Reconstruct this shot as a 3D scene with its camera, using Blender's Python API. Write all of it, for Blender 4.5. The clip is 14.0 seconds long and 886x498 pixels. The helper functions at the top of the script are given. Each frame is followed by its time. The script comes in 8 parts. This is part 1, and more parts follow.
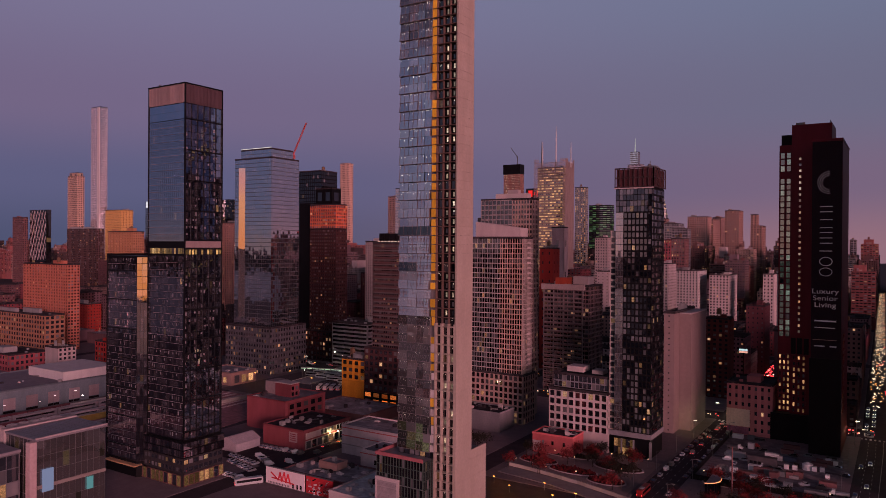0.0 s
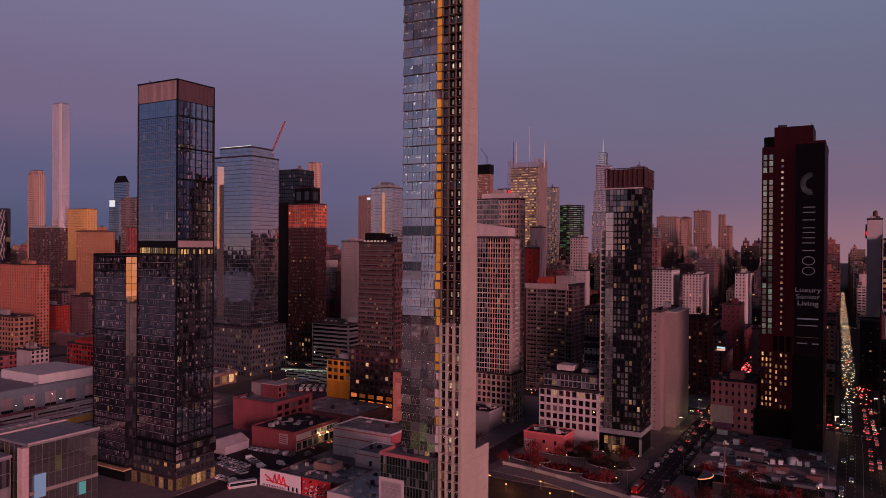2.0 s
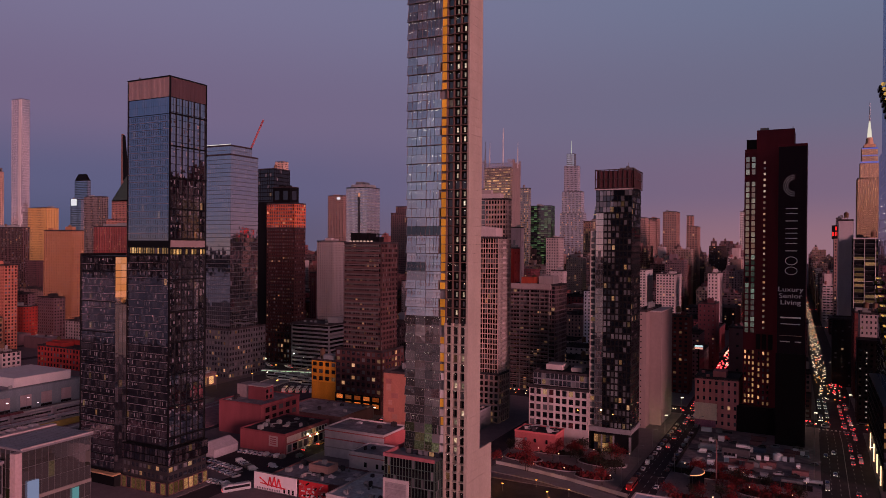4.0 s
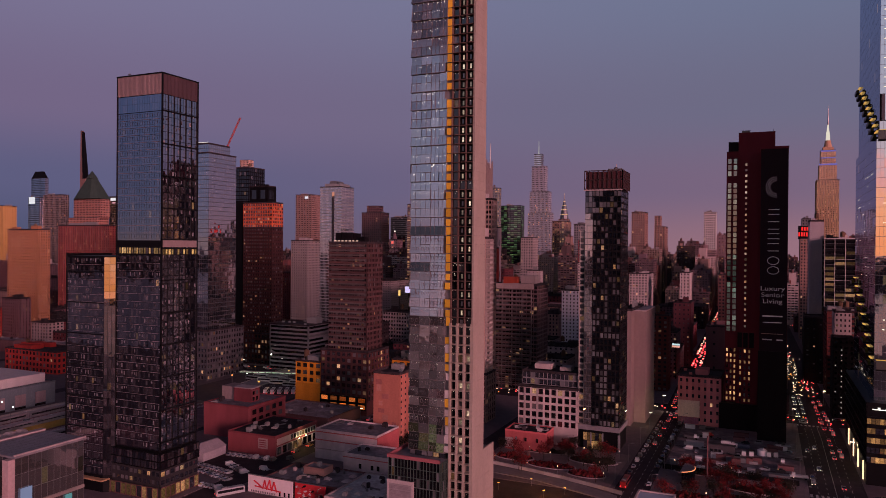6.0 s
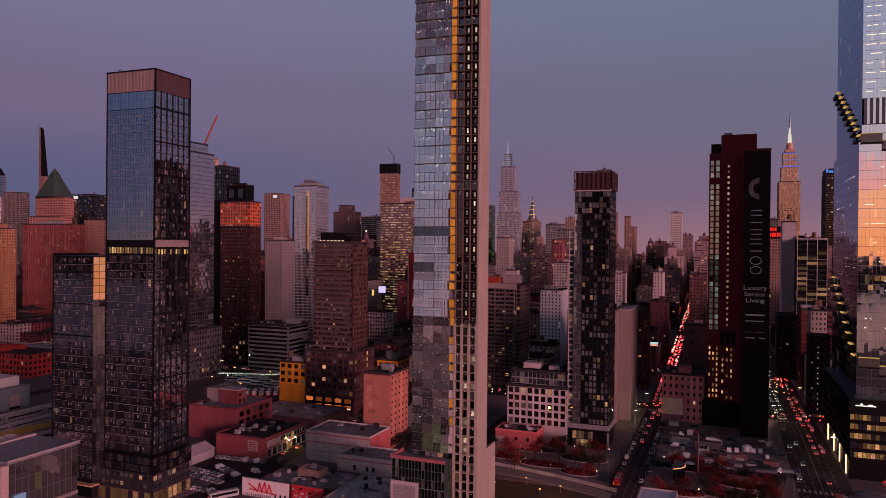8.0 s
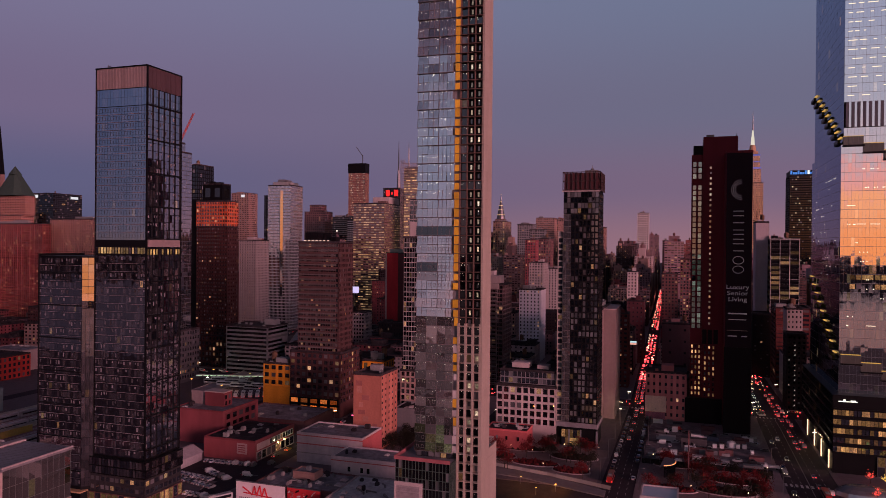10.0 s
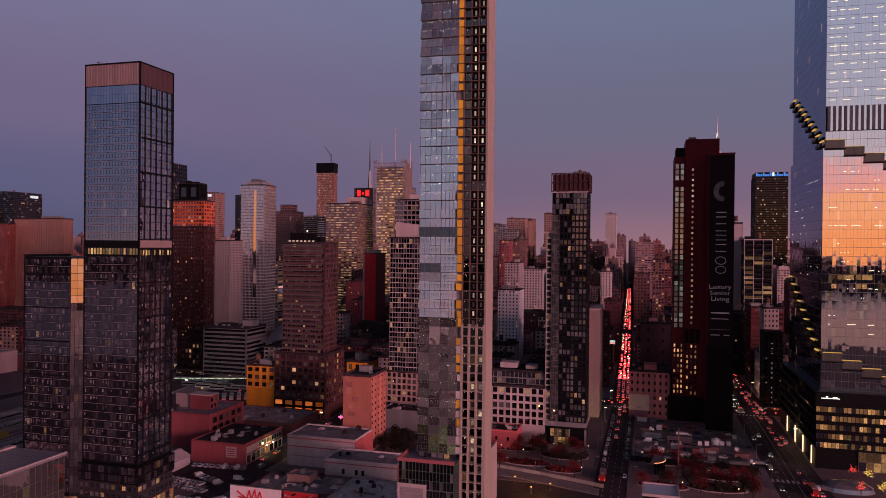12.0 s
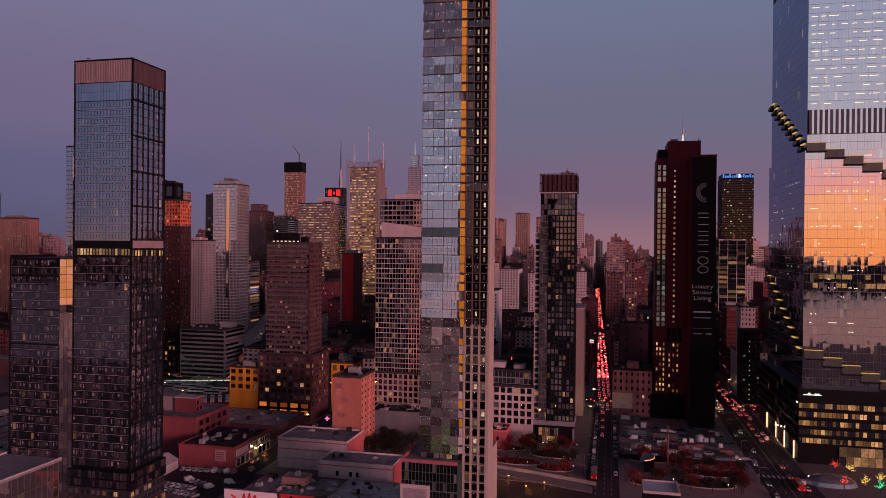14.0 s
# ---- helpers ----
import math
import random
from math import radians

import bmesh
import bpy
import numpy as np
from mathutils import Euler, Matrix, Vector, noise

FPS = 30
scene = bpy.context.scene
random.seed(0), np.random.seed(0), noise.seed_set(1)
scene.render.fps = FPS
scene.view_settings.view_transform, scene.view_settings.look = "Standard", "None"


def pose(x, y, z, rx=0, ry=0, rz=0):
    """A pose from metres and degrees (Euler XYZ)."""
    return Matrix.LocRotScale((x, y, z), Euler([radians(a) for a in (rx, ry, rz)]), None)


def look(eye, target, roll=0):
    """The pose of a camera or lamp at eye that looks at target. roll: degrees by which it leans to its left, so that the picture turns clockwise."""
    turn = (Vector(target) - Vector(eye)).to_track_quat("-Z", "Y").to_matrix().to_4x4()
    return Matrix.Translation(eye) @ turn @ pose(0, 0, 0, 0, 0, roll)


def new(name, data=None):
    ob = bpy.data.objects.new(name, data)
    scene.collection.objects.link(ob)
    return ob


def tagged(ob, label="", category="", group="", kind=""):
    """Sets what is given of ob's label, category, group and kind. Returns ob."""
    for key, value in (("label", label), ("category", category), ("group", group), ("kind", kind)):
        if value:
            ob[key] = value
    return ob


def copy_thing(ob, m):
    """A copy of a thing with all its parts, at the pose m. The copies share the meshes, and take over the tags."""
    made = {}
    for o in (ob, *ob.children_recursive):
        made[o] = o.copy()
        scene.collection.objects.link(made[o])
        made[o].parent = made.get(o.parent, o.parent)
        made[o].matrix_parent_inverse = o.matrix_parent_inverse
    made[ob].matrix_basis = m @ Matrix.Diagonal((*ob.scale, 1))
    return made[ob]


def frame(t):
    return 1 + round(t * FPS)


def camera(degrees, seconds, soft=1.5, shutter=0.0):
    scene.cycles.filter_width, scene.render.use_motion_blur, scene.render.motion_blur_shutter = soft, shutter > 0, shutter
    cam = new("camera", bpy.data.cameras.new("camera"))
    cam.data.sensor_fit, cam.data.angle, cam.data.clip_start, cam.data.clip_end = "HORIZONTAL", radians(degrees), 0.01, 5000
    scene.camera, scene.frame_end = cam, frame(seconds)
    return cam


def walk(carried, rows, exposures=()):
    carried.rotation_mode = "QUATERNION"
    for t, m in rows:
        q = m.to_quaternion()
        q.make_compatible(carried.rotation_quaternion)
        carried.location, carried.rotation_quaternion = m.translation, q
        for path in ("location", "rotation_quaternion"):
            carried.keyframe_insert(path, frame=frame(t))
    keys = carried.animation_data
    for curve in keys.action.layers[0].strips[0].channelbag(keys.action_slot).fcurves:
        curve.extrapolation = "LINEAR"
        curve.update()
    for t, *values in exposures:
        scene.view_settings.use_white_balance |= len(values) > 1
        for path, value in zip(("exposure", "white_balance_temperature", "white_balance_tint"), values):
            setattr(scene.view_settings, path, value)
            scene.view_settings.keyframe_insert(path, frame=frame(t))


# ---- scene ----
cam = camera(62.9, 14.0, soft=0.65)
METRES, EYE, TILT, LEAN, TURN = 92.3, 103.0, 0.0, 0.0, 32.6
ROWS = [
    (0.0, 0.0, 0.0, 0.0, 0.0, -0.27, -0.39),
    (0.5, -0.0354, 0.001, -0.0005, -0.67, -0.28, -0.39),
    (1.0, -0.0713, 0.0026, -0.0008, -1.36, -0.27, -0.39),
    (1.5, -0.1074, 0.0045, -0.0013, -2.06, -0.27, -0.39),
    (2.0, -0.1433, 0.0064, -0.0017, -2.74, -0.27, -0.4),
    (2.5, -0.1799, 0.0089, -0.002, -3.44, -0.28, -0.42),
    (3.0, -0.2163, 0.0113, -0.0023, -4.13, -0.27, -0.43),
    (5.5, -0.3984, 0.0328, -0.0015, -7.65, -0.25, -0.47),
    (6.0, -0.4364, 0.0387, -0.001, -8.39, -0.26, -0.48),
    (6.5, -0.4716, 0.0447, -0.0009, -9.09, -0.26, -0.5),
    (7.0, -0.507, 0.0508, -0.0006, -9.78, -0.27, -0.51),
    (7.5, -0.5425, 0.0575, -0.0004, -10.48, -0.27, -0.53),
    (8.0, -0.5774, 0.0648, -0.0003, -11.17, -0.27, -0.54),
    (10.5, -0.7481, 0.1085, -0.0019, -14.66, -0.23, -0.53),
    (11.0, -0.782, 0.1182, -0.0015, -15.36, -0.22, -0.54),
    (11.5, -0.8157, 0.1282, -0.0011, -16.06, -0.21, -0.54),
    (12.0, -0.8488, 0.1385, -0.001, -16.75, -0.2, -0.54),
    (12.5, -0.8816, 0.1488, -0.0007, -17.44, -0.2, -0.54),
    (13.0, -0.9142, 0.1594, -0.0006, -18.14, -0.2, -0.53),
    (13.5, -0.9462, 0.1701, -0.0005, -18.82, -0.19, -0.53),
    (14.0, -0.9787, 0.1814, -0.0004, -19.52, -0.18, -0.53),
]
walk(cam, [(t, pose(0, 0, EYE, TILT, LEAN, TURN) @ pose(METRES * x, METRES * y, METRES * z, 90 + pitch, roll, yaw)) for t, x, y, z, yaw, pitch, roll in ROWS])

# ---- world and light ----
SUNSET = Vector((0.62, -0.78, 0.0)).normalized()      # where the afterglow stands
world = bpy.data.worlds.new("dusk")
scene.world = world
world.use_nodes = True
wt = world.node_tree
wt.nodes.clear()


def wnode(kind, **kw):
    n = wt.nodes.new(kind)
    for k, v in kw.items():
        if k == "op":
            n.operation = v
        else:
            n.inputs[int(k[1:])].default_value = v
    return n


def sky_ramp(stops, source):
    n = wt.nodes.new("ShaderNodeValToRGB")
    n.color_ramp.interpolation = "EASE"
    e = n.color_ramp.elements
    while len(e) < len(stops):
        e.new(0.5)
    for el, (p, c) in zip(e, stops):
        el.position, el.color = p, (*c, 1)
    wt.links.new(source, n.inputs[0])
    return n


tc = wt.nodes.new("ShaderNodeTexCoord")
sep = wt.nodes.new("ShaderNodeSeparateXYZ")
wt.links.new(tc.outputs["Generated"], sep.inputs[0])
dot = wnode("ShaderNodeVectorMath", op="DOT_PRODUCT")
dot.inputs[1].default_value = SUNSET
wt.links.new(tc.outputs["Generated"], dot.inputs[0])
up = sep.outputs["Z"]
east_left = sky_ramp([(0.0, (0.078, 0.086, 0.165)), (0.08, (0.112, 0.110, 0.214)), (0.17, (0.172, 0.132, 0.235)), (0.34, (0.196, 0.178, 0.300)), (0.46, (0.055, 0.042, 0.075)), (1.0, (0.012, 0.012, 0.03))], up)
east_right = sky_ramp([(0.0, (0.295, 0.155, 0.200)), (0.08, (0.190, 0.130, 0.208)), (0.18, (0.152, 0.146, 0.231)), (0.34, (0.158, 0.181, 0.288)), (0.46, (0.04, 0.042, 0.075)), (1.0, (0.012, 0.012, 0.03))], up)
west = sky_ramp([(0.0, (1.30, 0.40, 0.12)), (0.055, (1.30, 0.50, 0.22)), (0.085, (1.10, 0.44, 0.38)), (0.12, (0.66, 0.52, 0.56)), (0.20, (0.52, 0.50, 0.60)), (0.30, (0.42, 0.43, 0.58)), (0.46, (0.08, 0.07, 0.12)), (1.0, (0.012, 0.012, 0.03))], up)
side = wt.nodes.new("ShaderNodeMapRange")
side.interpolation_type = "SMOOTHSTEP"
side.inputs[1].default_value, side.inputs[2].default_value = -0.85, 0.05
wt.links.new(sep.outputs["X"], side.inputs[0])
m1 = wt.nodes.new("ShaderNodeMix")
m1.data_type = "RGBA"
wt.links.new(side.outputs[0], m1.inputs[0])
wt.links.new(east_left.outputs[0], m1.inputs[6])
wt.links.new(east_right.outputs[0], m1.inputs[7])
north = sky_ramp([(0.0, (0.22, 0.145, 0.16)), (0.022, (0.15, 0.135, 0.20)), (0.06, (0.115, 0.124, 0.218)), (0.18, (0.105, 0.125, 0.245)), (0.34, (0.10, 0.13, 0.27)), (0.46, (0.03, 0.036, 0.07)), (1.0, (0.012, 0.012, 0.03))], up)
behind = wt.nodes.new("ShaderNodeMapRange")
behind.interpolation_type = "SMOOTHSTEP"
behind.inputs[1].default_value, behind.inputs[2].default_value = 0.1, -0.5
wt.links.new(sep.outputs["Y"], behind.inputs[0])
m0 = wt.nodes.new("ShaderNodeMix")
m0.data_type = "RGBA"
wt.links.new(behind.outputs[0], m0.inputs[0])
wt.links.new(m1.outputs[2], m0.inputs[6])
wt.links.new(north.outputs[0], m0.inputs[7])
glow = wt.nodes.new("ShaderNodeMapRange")
glow.interpolation_type = "SMOOTHSTEP"
glow.inputs[1].default_value, glow.inputs[2].default_value = 0.58, 0.95
wt.links.new(dot.outputs["Value"], glow.inputs[0])
rose = sky_ramp([(0.0, (0.66, 0.34, 0.36)), (0.06, (0.56, 0.36, 0.42)), (0.12, (0.47, 0.39, 0.49)), (0.30, (0.40, 0.42, 0.57)), (0.46, (0.07, 0.065, 0.11)), (1.0, (0.012, 0.012, 0.03))], up)
blush = wt.nodes.new("ShaderNodeMapRange")
blush.interpolation_type = "SMOOTHSTEP"
blush.inputs[1].default_value, blush.inputs[2].default_value = 0.05, 0.66
wt.links.new(dot.outputs["Value"], blush.inputs[0])
m3 = wt.nodes.new("ShaderNodeMix")
m3.data_type = "RGBA"
wt.links.new(blush.outputs[0], m3.inputs[0])
wt.links.new(m0.outputs[2], m3.inputs[6])
wt.links.new(rose.outputs[0], m3.inputs[7])
m2 = wt.nodes.new("ShaderNodeMix")
m2.data_type = "RGBA"
wt.links.new(glow.outputs[0], m2.inputs[0])
wt.links.new(m3.outputs[2], m2.inputs[6])
wt.links.new(west.outputs[0], m2.inputs[7])
bg = wt.nodes.new("ShaderNodeBackground")
bg.inputs[1].default_value = 1.0
wt.links.new(m2.outputs[2], bg.inputs[0])
wo = wt.nodes.new("ShaderNodeOutputWorld")
wt.links.new(bg.outputs[0], wo.inputs[0])

sun_data = bpy.data.lights.new("afterglow", "SUN")
sun_data.energy, sun_data.angle, sun_data.color = 2.85, radians(15), (1.0, 0.455, 0.50)
sun = new("afterglow", sun_data)
sun.matrix_world = look((0, 0, 400), Vector((0, 0, 400)) - Vector((0.83, -0.56, 0.125)))


# ---- materials ----
def shader(name):
    m = bpy.data.materials.new(name)
    m.use_nodes = True
    m.node_tree.nodes.clear()
    return m, m.node_tree


def add(nt, kind, links=(), **values):
    n = nt.nodes.new(kind)
    for k, v in values.items():
        n.inputs[k.replace("_", " ")].default_value = v
    for src, dst in links:
        nt.links.new(src, n.inputs[dst])
    return n


def math_node(nt, op, a, b=0.0, clamp=False):
    n = nt.nodes.new("ShaderNodeMath")
    n.operation, n.use_clamp = op, clamp
    for i, v in enumerate((a, b)):
        if isinstance(v, (int, float)):
            n.inputs[i].default_value = v
        else:
            nt.links.new(v, n.inputs[i])
    return n.outputs[0]


def mix_col(nt, fac, a, b):
    n = nt.nodes.new("ShaderNodeMix")
    n.data_type = "RGBA"
    for i, v in ((0, fac), (6, a), (7, b)):
        if isinstance(v, (int, float)):
            n.inputs[i].default_value = v
        elif isinstance(v, tuple):
            n.inputs[i].default_value = (*v, 1)
        else:
            nt.links.new(v, n.inputs[i])
    return n.outputs[2]


MATS = {}


def wall(name, color, rough=0.85, grain=3.0, stain=0.06, dirt=0.35, bump=0.25, metal=0.0, vary=0.2, island=False):
    """A matt wall: fine grain, broad stains, and a tone of its own for each object."""
    if name in MATS:
        return MATS[name]
    m, nt = shader(name)
    geo = nt.nodes.new("ShaderNodeNewGeometry")
    fine = add(nt, "ShaderNodeTexNoise", [(geo.outputs["Position"], "Vector")], Scale=grain, Detail=6.0)
    streak = nt.nodes.new("ShaderNodeMapping")
    streak.inputs["Scale"].default_value = (1.0, 1.0, 0.25)
    nt.links.new(geo.outputs["Position"], streak.inputs[0])
    broad = add(nt, "ShaderNodeTexNoise", [(streak.outputs[0], "Vector")], Scale=stain * 4, Detail=4.0)
    info = nt.nodes.new("ShaderNodeObjectInfo")
    dark = tuple(c * (1 - dirt) for c in color)
    light = tuple(min(c * (1 + 0.5 * dirt), 0.9) for c in color)
    c1 = mix_col(nt, fine.outputs[0], dark, light)
    ramp = nt.nodes.new("ShaderNodeMapRange")
    ramp.inputs[1].default_value, ramp.inputs[2].default_value = 0.35, 0.7
    nt.links.new(broad.outputs[0], ramp.inputs[0])
    c2 = mix_col(nt, math_node(nt, "MULTIPLY", ramp.outputs[0], 0.6), c1, dark)
    tone = math_node(nt, "ADD", math_node(nt, "MULTIPLY", geo.outputs["Random Per Island"] if island else info.outputs["Random"], 2 * vary), 1 - vary)
    sc = nt.nodes.new("ShaderNodeVectorMath")
    sc.operation = "SCALE"
    nt.links.new(c2, sc.inputs[0])
    nt.links.new(tone, sc.inputs["Scale"])
    bp = add(nt, "ShaderNodeBump", [(fine.outputs[0], "Height")], Strength=bump, Distance=0.05)
    p = add(nt, "ShaderNodeBsdfPrincipled", [(sc.outputs[0], "Base Color"), (bp.outputs[0], "Normal")], Roughness=rough, Metallic=metal)
    p.inputs["Specular IOR Level"].default_value = 0.5 if rough < 0.5 else 0.12
    add(nt, "ShaderNodeOutputMaterial", [(p.outputs[0], "Surface")])
    MATS[name] = m
    return m


def glass(name, tint=(0.02, 0.022, 0.03), refl=0.22, lit=0.1, lamp=(1.0, 0.58, 0.34), power=0.6, curtain=0.25, blind=(0.20, 0.185, 0.20), single=False, rough=0.03, wave=0.02, sparks=0.0, island=True, mirror=(0.95, 0.95, 1.0), hue2=(1.0, 0.44, 0.20)):
    """Window glass over a dim room: a share of the panes is lit from inside, a share has pale blinds."""
    key = name + ("" if island else "_piece")
    if key in MATS:
        return MATS[key]
    m, nt = shader(key)
    geo = nt.nodes.new("ShaderNodeNewGeometry")
    if island:
        rnd = geo.outputs["Random Per Island"]
    else:
        rnd = nt.nodes.new("ShaderNodeObjectInfo").outputs["Random"]
    wn = add(nt, "ShaderNodeTexWhiteNoise")
    wn.noise_dimensions = "1D"
    nt.links.new(math_node(nt, "MULTIPLY", rnd, 913.7), wn.inputs["W"])
    sp = add(nt, "ShaderNodeSeparateColor", [(wn.outputs["Color"], "Color")])
    r1, r2, r3 = sp.outputs[0], sp.outputs[1], sp.outputs[2]
    fine = add(nt, "ShaderNodeTexNoise", [(geo.outputs["Position"], "Vector")], Scale=1.7, Detail=3.0)
    slow = add(nt, "ShaderNodeTexNoise", [(geo.outputs["Position"], "Vector")], Scale=0.35, Detail=1.0)
    bp = add(nt, "ShaderNodeBump", [(slow.outputs[0], "Height")], Strength=1.0, Distance=wave)
    pale = math_node(nt, "MULTIPLY", math_node(nt, "LESS_THAN", r2, curtain), math_node(nt, "ADD", math_node(nt, "MULTIPLY", r3, 0.6), 0.25))
    room = mix_col(nt, pale, tint, blind)
    diff = add(nt, "ShaderNodeBsdfDiffuse", [(room, "Color")])
    em = add(nt, "ShaderNodeEmission", Color=(*lamp, 1))
    hue = mix_col(nt, r2, lamp, hue2)
    nt.links.new(hue, em.inputs[0])
    lit_on = math_node(nt, "LESS_THAN", r1, lit)
    glowing = math_node(nt, "MULTIPLY", math_node(nt, "POWER", math_node(nt, "MULTIPLY", fine.outputs[0], 1.75), 1.6), math_node(nt, "ADD", math_node(nt, "MULTIPLY", math_node(nt, "POWER", r3, 2.0), power * 1.0), power * 0.12))
    nt.links.new(glowing, em.inputs[1])
    if sparks:
        vo = add(nt, "ShaderNodeTexVoronoi", [(geo.outputs["Position"], "Vector")], Scale=1.7, Randomness=1.0)
        dots = math_node(nt, "LESS_THAN", vo.outputs["Distance"], 0.17)
        dots = math_node(nt, "MULTIPLY", dots, math_node(nt, "LESS_THAN", add(nt, "ShaderNodeSeparateColor", [(vo.outputs["Color"], "Color")]).outputs[0], 0.8))
        high = add(nt, "ShaderNodeSeparateXYZ", [(geo.outputs["Position"], "Vector")]).outputs["Z"]
        storey = math_node(nt, "FRACT", math_node(nt, "DIVIDE", high, 3.04))
        dots = math_node(nt, "MULTIPLY", dots, math_node(nt, "MULTIPLY", math_node(nt, "GREATER_THAN", storey, 0.62), math_node(nt, "LESS_THAN", storey, 0.93)))
        bulbs = add(nt, "ShaderNodeEmission", Color=(1.0, 0.90, 0.72, 1), Strength=sparks)
        base0 = add(nt, "ShaderNodeMixShader", [(dots, 0), (diff.outputs[0], 1), (bulbs.outputs[0], 2)])
    else:
        base0 = diff
    base = add(nt, "ShaderNodeMixShader", [(lit_on, 0), (base0.outputs[0], 1), (em.outputs[0], 2)])
    gl = add(nt, "ShaderNodeBsdfGlossy", [(bp.outputs[0], "Normal")], Color=(*mirror, 1), Roughness=rough)
    fr = add(nt, "ShaderNodeFresnel", [(bp.outputs[0], "Normal")], IOR=1.5)
    fac = math_node(nt, "ADD", math_node(nt, "MULTIPLY", fr.outputs[0], 1 - refl), refl, clamp=True)
    s = add(nt, "ShaderNodeMixShader", [(fac, 0), (base.outputs[0], 1), (gl.outputs[0], 2)])
    add(nt, "ShaderNodeOutputMaterial", [(s.outputs[0], "Surface")])
    MATS[key] = m
    return m


def lamp_mat(name, color, power):
    if name in MATS:
        return MATS[name]
    m, nt = shader(name)
    e = add(nt, "ShaderNodeEmission", Color=(*color, 1), Strength=power)
    add(nt, "ShaderNodeOutputMaterial", [(e.outputs[0], "Surface")])
    MATS[name] = m
    return m


# ---- mesh helpers ----
class Geo:
    """Gathers boxes and prisms in world metres."""

    def __init__(self):
        self.v, self.f = [], []

    def hexa(self, pts):
        b = len(self.v)
        self.v += [tuple(p) for p in pts]
        self.f += [(b, b + 3, b + 2, b + 1), (b + 4, b + 5, b + 6, b + 7), (b, b + 1, b + 5, b + 4), (b + 1, b + 2, b + 6, b + 5), (b + 2, b + 3, b + 7, b + 6), (b + 3, b, b + 4, b + 7)]
        return self

    def box(self, x0, x1, y0, y1, z0, z1):
        return self.hexa([(x0, y0, z0), (x1, y0, z0), (x1, y1, z0), (x0, y1, z0), (x0, y0, z1), (x1, y0, z1), (x1, y1, z1), (x0, y1, z1)])

    def slab(self, p, u, n, a0, a1, b0, b1, z0, z1):
        """A box in a facade's frame: a along u, b out along n."""
        def at(a, b, z):
            return (p[0] + u[0] * a + n[0] * b, p[1] + u[1] * a + n[1] * b, z)
        return self.hexa([at(a0, b1, z0), at(a1, b1, z0), at(a1, b0, z0), at(a0, b0, z0), at(a0, b1, z1), at(a1, b1, z1), at(a1, b0, z1), at(a0, b0, z1)])

    def prism(self, poly, z0, z1, top=1.0):
        """A polygon raised from z0 to z1 (counter-clockwise), its top scaled about its middle."""
        cx, cy = sum(p[0] for p in poly) / len(poly), sum(p[1] for p in poly) / len(poly)
        b, n = len(self.v), len(poly)
        self.v += [(p[0], p[1], z0) for p in poly]
        self.v += [(cx + (p[0] - cx) * top, cy + (p[1] - cy) * top, z1) for p in poly]
        self.f += [tuple(range(b + n - 1, b - 1, -1)), tuple(range(b + n, b + 2 * n))]
        self.f += [(b + i, b + (i + 1) % n, b + n + (i + 1) % n, b + n + i) for i in range(n)]
        return self

    def tube(self, x, y, z0, z1, r, r2=None, n=8):
        return self.prism([(x + r * math.cos(2 * math.pi * i / n), y + r * math.sin(2 * math.pi * i / n)) for i in range(n)], z0, z1, (r if r2 is None else r2) / r)

    def bar(self, a, b, w):
        """A square bar of width w from a to b."""
        a, b = Vector(a), Vector(b)
        d = (b - a).normalized()
        s = d.cross(Vector((0, 0, 1)) if abs(d.z) < 0.9 else Vector((1, 0, 0))).normalized() * (w / 2)
        t = d.cross(s).normalized() * (w / 2)
        return self.hexa([a - s - t, a + s - t, a + s + t, a - s + t, b - s - t, b + s - t, b + s + t, b - s + t])

    def mesh(self, name, origin=(0, 0, 0)):
        me = bpy.data.meshes.new(name)
        ox, oy, oz = origin
        me.from_pydata([(x - ox, y - oy, z - oz) for x, y, z in self.v], [], self.f)
        return me


def thing(name, base, label, category, group="", kind=""):
    ob = new(name)
    ob.location = base
    ob.empty_display_size = 1.0
    return tagged(ob, label, category, group, kind)


def root_of(ob):
    p = Vector((0, 0, 0))
    while ob is not None:
        p += ob.location
        ob = ob.parent
    return p


def part(name, geo, material, parent=None, label="", kind=""):
    if not geo.v:
        return None
    o = root_of(parent)
    ob = new(name, geo.mesh(name, o))
    ob.data.materials.append(material)
    ob.parent = parent
    return tagged(ob, label, kind=kind)


def solo(name, geo, material, label, category, kind="", group=""):
    """A thing that is one mesh."""
    xs, ys, zs = zip(*geo.v)
    o = ((min(xs) + max(xs)) / 2, (min(ys) + max(ys)) / 2, min(zs))
    ob = new(name, geo.mesh(name, o))
    ob.location = o
    ob.data.materials.append(material)
    return tagged(ob, label, category, group, kind)


PANES = {}


def pane_mesh(name, w, h, mat, thick=0.08):
    """A pane in its own frame: x along the facade, y inwards, z up, shared by alike panes."""
    key = (name, round(w, 2), round(h, 2), mat.name)
    if key not in PANES:
        g = Geo().box(-w / 2, w / 2, 0, thick, -h / 2, h / 2)
        PANES[key] = g.mesh(name)
        PANES[key].materials.append(mat)
    return PANES[key]


class Bits:
    """Takes a facade's piers and spandrels and makes each a part of its own."""

    def __init__(self, owner, mat, cross=None):
        self.owner, self.mat, self.cross = owner, mat, cross or mat

    def slab(self, p, u, n, a0, a1, b0, b1, z0, z1):
        tall = z1 - z0 > a1 - a0
        part("pier" if tall else "spandrel", Geo().slab(p, u, n, a0, a1, b0, b1, z0, z1), self.mat if tall else self.cross, self.owner)


rng = random.Random(7)
